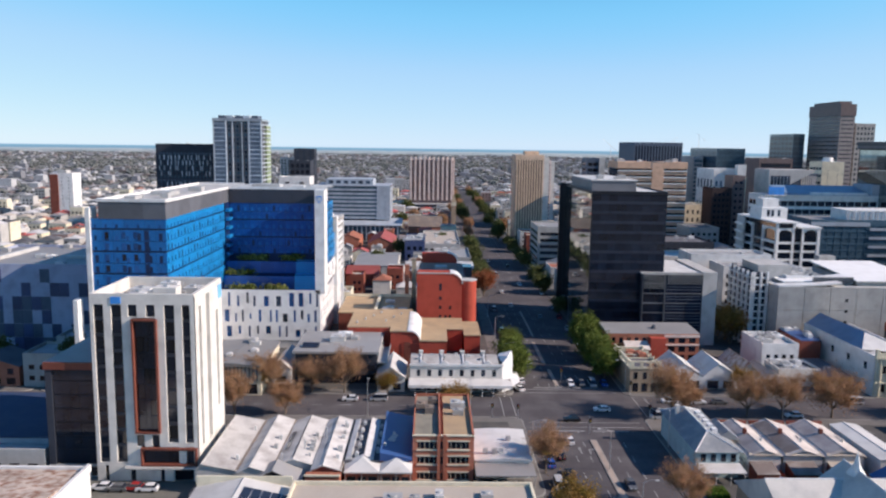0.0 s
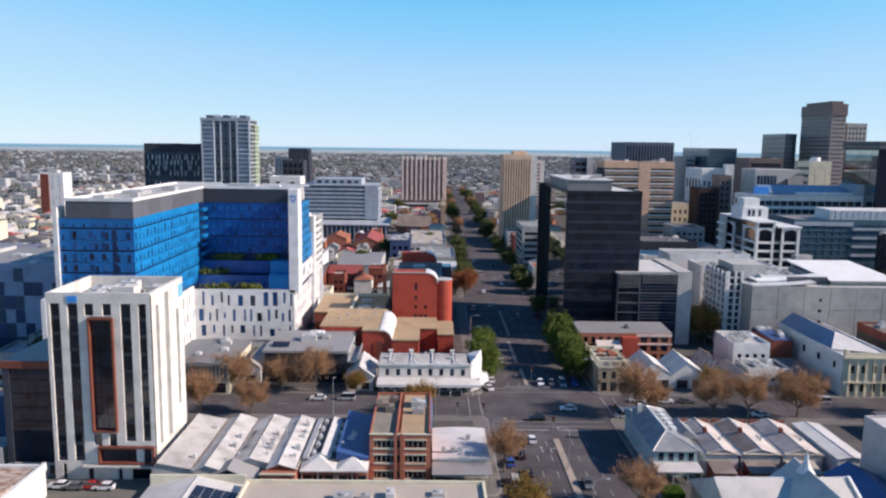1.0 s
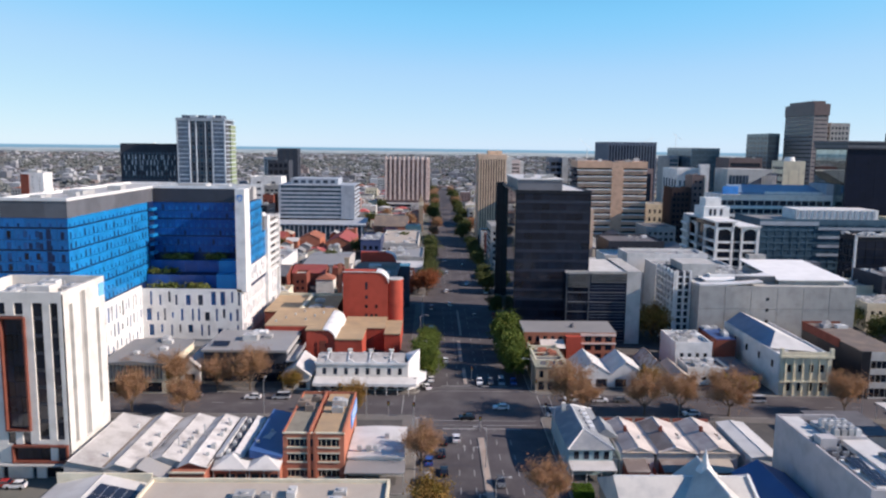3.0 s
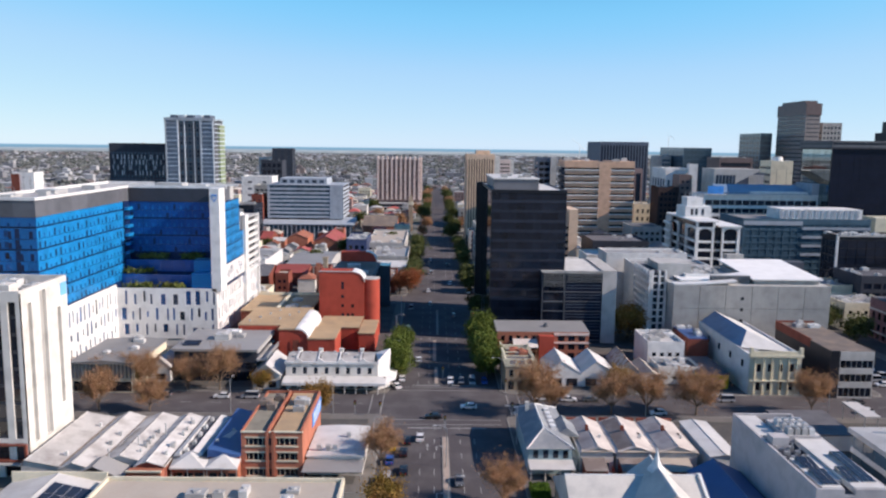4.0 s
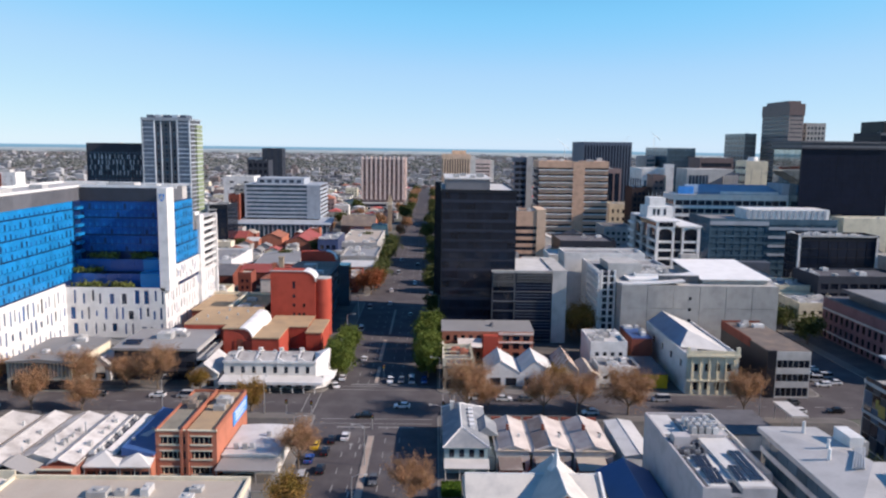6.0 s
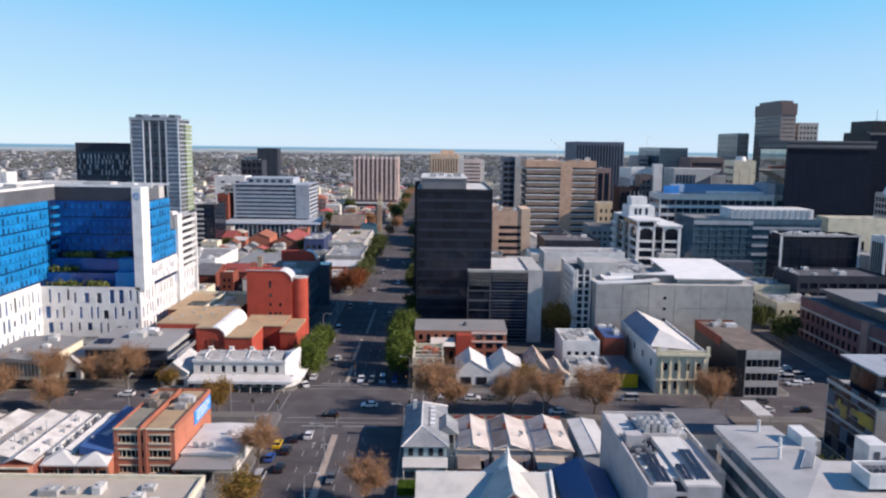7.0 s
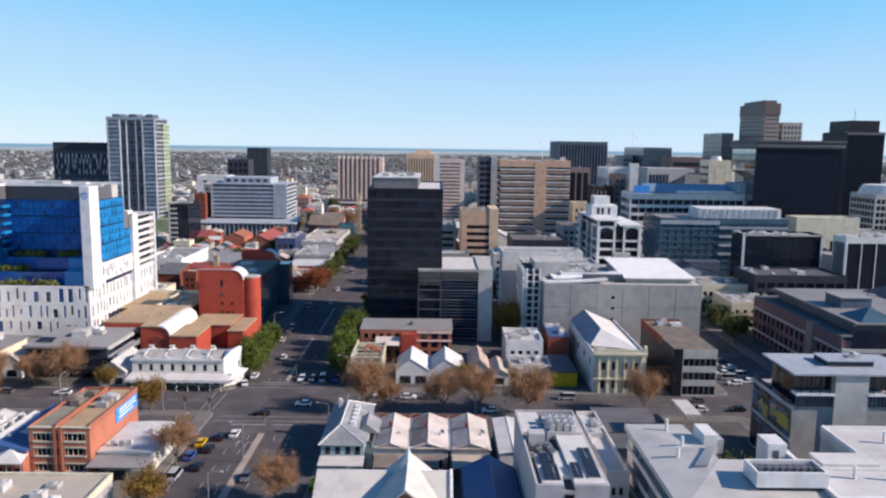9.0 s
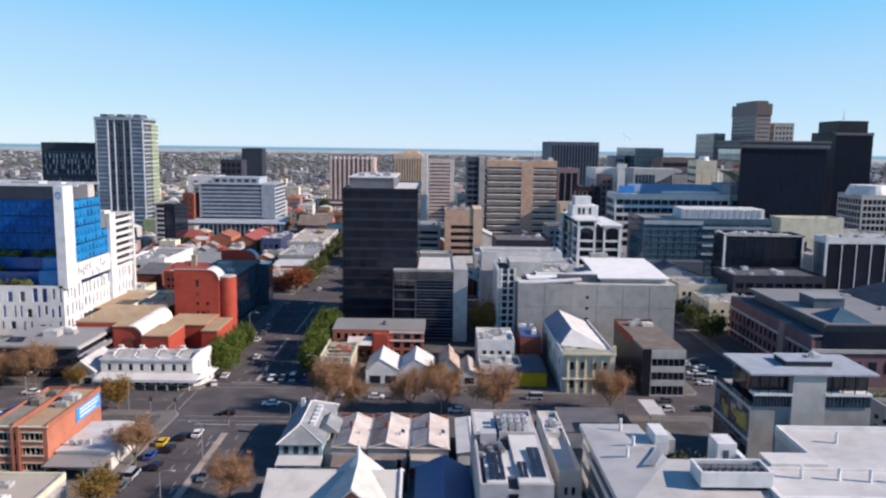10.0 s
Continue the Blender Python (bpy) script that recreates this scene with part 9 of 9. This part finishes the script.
for x, y, s in ((27.0, 131.5, 0.95), (6.5, 188.2, 0.95), (-12, 204.8, 0.7), (90, 208.2, 0.75), (108, 262, 1.5), (108.5, 268, 1.3), (-48, 205.8, 0.9), (176, 510, 1.8), (112, 230, 0.8)):
    plant("gold", x, y, s)
for x, y, s in ((25.6, 216.5, 0.84), (25.8, 224.5, 0.86), (25.4, 233, 0.84), (26, 242, 0.84), (52.8, 219, 0.9), (52.4, 227, 0.95), (52.8, 235.5, 0.85), (52.4, 244, 0.95), (52.6, 252.5, 1.0)):
    plant("green", x, y, s)
for i in range(10):
    y = 292 + i * 23
    if y > 362:
        plant("avenue", 25.6 + (i % 3) * 0.4, y, 0.72 + 0.2 * tr.random())
    if i % 3 != 1:
        plant("avenue", 53.6 - (i % 2) * 0.5, y + 14, 0.66 + 0.25 * tr.random())
plant("russet", 24.6, 344.5, 1.2), plant("russet", 25.8, 353, 1.15), plant("russet", 20.5, 348, 1.0), plant("avenue", 25.4, 366, 0.85), plant("avenue", 25.8, 376, 0.8)
for i in range(22):
    plant(tr.choice(("avenue", "avenue", "far_russet")), (28 if i % 2 else 51.5) + tr.uniform(-3, 3), 545 + i * 26, tr.uniform(0.8, 1.2))
for i in range(18):
    plant(tr.choice(("avenue", "avenue", "far_russet")), tr.choice((tr.uniform(-40, 22), tr.uniform(58, 100))), tr.uniform(590, 780), tr.uniform(0.9, 1.3))
for x, y in ((139, 137), (-104, 216), (-160, 210), (-130, 222), (-186, 300), (-205, 318), (-178, 322), (216, 268), (188.5, 300), (190, 262), (191, 284), (200, 180), (-66, 330), (-30, 420), (-20, 470), (8, 520), (-70, 480)):
    plant("avenue", x, y, tr.uniform(0.7, 1.0))

# ---- cars ----
def make_car(colour, label, van=False):
    th = thing("parked_car", label, "car", 0, 0)
    L, W, H = (4.4, 0.88, 1.45) if not van else (4.9, 0.95, 1.95)
    z0 = 0.32
    prof = [(-L / 2, z0), (L / 2, z0), (L / 2, 0.72), (L / 2 - 0.15, 0.86), (L * 0.2, 0.96), (-L / 2 + 0.1, 0.98), (-L / 2, 0.8)]
    body = M()
    body.add([(-W, y, z) for y, z in prof] + [(W, y, z) for y, z in prof], [tuple(range(6, -1, -1)), tuple(range(7, 14))] + [(i, (i + 1) % 7, 7 + (i + 1) % 7, 7 + i) for i in range(7)])
    part("body", body, CARPAINT[colour], th)
    a, b = (-L * 0.42, L * 0.24) if not van else (-L * 0.48, L * 0.36)
    c, d = (-L * 0.32, L * 0.06) if not van else (-L * 0.46, L * 0.22)
    w2 = W * 0.8
    cab = M().add([(-W * 0.96, a, 0.95), (W * 0.96, a, 0.95), (W * 0.96, b, 0.95), (-W * 0.96, b, 0.95), (-w2, c, H), (w2, c, H), (w2, d, H), (-w2, d, H)], [(0, 1, 5, 4), (1, 2, 6, 5), (2, 3, 7, 6), (3, 0, 4, 7)])
    part("cabin_glass", cab, GLASS, th)
    part("car_roof", M().add([(-w2, c, H), (w2, c, H), (w2, d, H), (-w2, d, H), (-w2 * 0.94, c + 0.1, H + 0.06), (w2 * 0.94, c + 0.1, H + 0.06), (w2 * 0.94, d - 0.1, H + 0.06), (-w2 * 0.94, d - 0.1, H + 0.06)], [(4, 5, 6, 7), (0, 1, 5, 4), (1, 2, 6, 5), (2, 3, 7, 6), (3, 0, 4, 7)]), CARPAINT[colour], th)
    for sx in (-1, 1):
        for y in (-L * 0.3, L * 0.3):
            part("wheel", M().tube((sx * (W - 0.16), y, 0.32), (sx * (W + 0.03), y, 0.32), 0.32, 0.32, 12), TYRE, th)
        part("headlight", M().box(sx * W * 0.55 - 0.15, sx * W * 0.55 + 0.15, L / 2 - 0.05, L / 2 + 0.02, 0.6, 0.74), LAMPCLR, th)
        part("tail_light", M().box(sx * W * 0.6 - 0.14, sx * W * 0.6 + 0.14, -L / 2 - 0.02, -L / 2 + 0.05, 0.66, 0.84), LAMPRED, th)
    return th
CARS, CAR_USED = {c: make_car(c, c + " " + ("van" if c == "silver" else "hatchback car") + " standing on the asphalt street", c == "silver") for c in CARPAINT}, set()
def park(colour, x, y, turn, z=0.0):
    m = pose(x, y, z, 0, 0, turn)
    if colour not in CAR_USED:
        CAR_USED.add(colour)
        CARS[colour].matrix_basis = m
    else:
        copy_thing(CARS[colour], m)
for c, x, y, a in (("yellow", 27.0, 165, 0), ("black", 30.4, 168.5, 0), ("white", 33.4, 170.5, 0), ("blue", 26.9, 157.4, 0), ("black", 30.2, 152.0, 0), ("silver", 26.9, 147.6, 0), ("grey", 42.0, 147.0, 180), ("white", 25.8, 209, 20), ("white", 31.8, 236, 0), ("grey", 44.8, 214, 180), ("silver", 48.0, 213.8, 180), ("black", 36.5, 184.4, 90), ("white", 46, 192, 90), ("white", -21.8, 198.8, 90), ("silver", -14.0, 199, 90), ("white", 74, 198.5, 270), ("grey", 80, 198.6, 270), ("grey", 154, 198, 90), ("white", 152.4, 191, 90), ("black", 162.8, 191.4, 90), ("white", 26.8, 258, 0), ("grey", 26.8, 268, 0), ("white", 52.6, 262, 180), ("black", 52.6, 270, 180), ("silver", 27, 276, 0), ("red", 52.6, 300, 180), ("white", 52.7, 350, 180), ("grey", 27, 360, 0), ("white", 34, 352, 0), ("white", 44.6, 372, 180), ("silver", 35, 402, 0), ("black", 44.4, 430, 180), ("white", 27, 420, 0), ("white", 27.2, 216, 0), ("black", 29.8, 161.5, 0), ("grey", 26.9, 142, 0), ("white", 41.6, 213.8, 180), ("blue", 51.6, 214, 180), ("silver", 60, 186.9, 90), ("white", 66.4, 199.2, 90), ("grey", -38, 199.4, 90), ("white", -62, 188.8, 90), ("white", 96, 188.6, 90), ("silver", 118, 199.4, 90), ("grey", 52.7, 234, 180), ("white", 52.6, 281, 180), ("grey", 52.6, 318, 180), ("silver", 27, 314, 0), ("white", 27, 384, 0), ("black", 52.7, 392, 180), ("white", 34.4, 448, 0), ("grey", 44.6, 300, 180), ("white", 35, 322, 0)):
    park(c, x, y, a)
for i, (x, y) in enumerate(((171, 214), (171, 219), (171, 224), (171, 229), (171, 234), (175.4, 216), (175.4, 222), (175.4, 230), (175.4, 238), (171, 243))):
    park(("white", "silver", "white", "grey", "white")[i % 5], x, y, 90)
for i in range(6):
    park(("white", "grey", "red", "white", "black", "silver")[i], -66 + i * 3.1 if i < 4 else -48 + i * 1.2, 144.5 - (i % 2) * 0.4, 90)

for c, x, y, a in (("black", 147, 140, 70), ("grey", 151, 136, 70), ("blue", 143, 144, 70), ("black", 152.5, 143.5, 70), ("white", 149, 146.5, 90)):
    park(c, x, y, a)

# ---- poles, signals and street lamps ----
def street_lamp(x, y, turn, h=9.0):
    th = thing("street_lamp", "tall galvanised street lamp with a curved arm", "street lamp", x, y, 0.15)
    part("pole", M().tube((x, y, 0.1), (x, y, h), 0.11, 0.07, 6), STEEL, th)
    dx, dy = math.cos(radians(turn)), math.sin(radians(turn))
    part("arm", M().tube((x, y, h), (x + dx * 1.2, y + dy * 1.2, h + 0.5), 0.06, 0.05, 5).tube((x + dx * 1.2, y + dy * 1.2, h + 0.5), (x + dx * 2.6, y + dy * 2.6, h + 0.5), 0.05, 0.05, 5), STEEL, th)
    part("lantern", M().box(x + dx * 2.6 - 0.3, x + dx * 2.6 + 0.3, y + dy * 2.6 - 0.18, y + dy * 2.6 + 0.18, h + 0.38, h + 0.56), PALECONC, th)
for x, y, a in ((23.2, 160, 0), (56.3, 168, 180), (23.2, 226, 0), (56.3, 236, 180), (-16, 186.4, 90), (10.5, 186.2, 90), (92, 186.4, 90), (112, 205, 270), (-60, 186.2, 90), (39.4, 130, 0), (23.2, 262, 0), (56.2, 208, 180), (23.3, 300, 0), (56.2, 300, 180), (140, 186.4, 90), (39.4, 155, 180)):
    street_lamp(x, y, a)
def signal(x, y, turn):
    th = thing("traffic_light", "traffic signal on a thin grey pole at the crossing", "traffic light", x, y, 0.15)
    part("pole", M().tube((x, y, 0.1), (x, y, 4.2), 0.08, 0.07, 6), STEEL, th)
    h = part("signal_head", M().box(x - 0.3, x + 0.3, y - 0.2, y + 0.2, 2.9, 4.1), BLACKFR, th)
    for k, mt in enumerate((LAMPRED, YELLOW, GREENP)):
        part("lens", M().tube((x, y - 0.2, 3.85 - k * 0.36), (x, y - 0.26, 3.85 - k * 0.36), 0.13, 0.12, 10), mt, h)
for x, y in ((22.8, 185.5), (57, 185.8), (22.6, 205.8), (57.2, 205.6), (39.4, 176), (16.2, 186.2), (39.4, 217.5)):
    signal(x, y, 0)
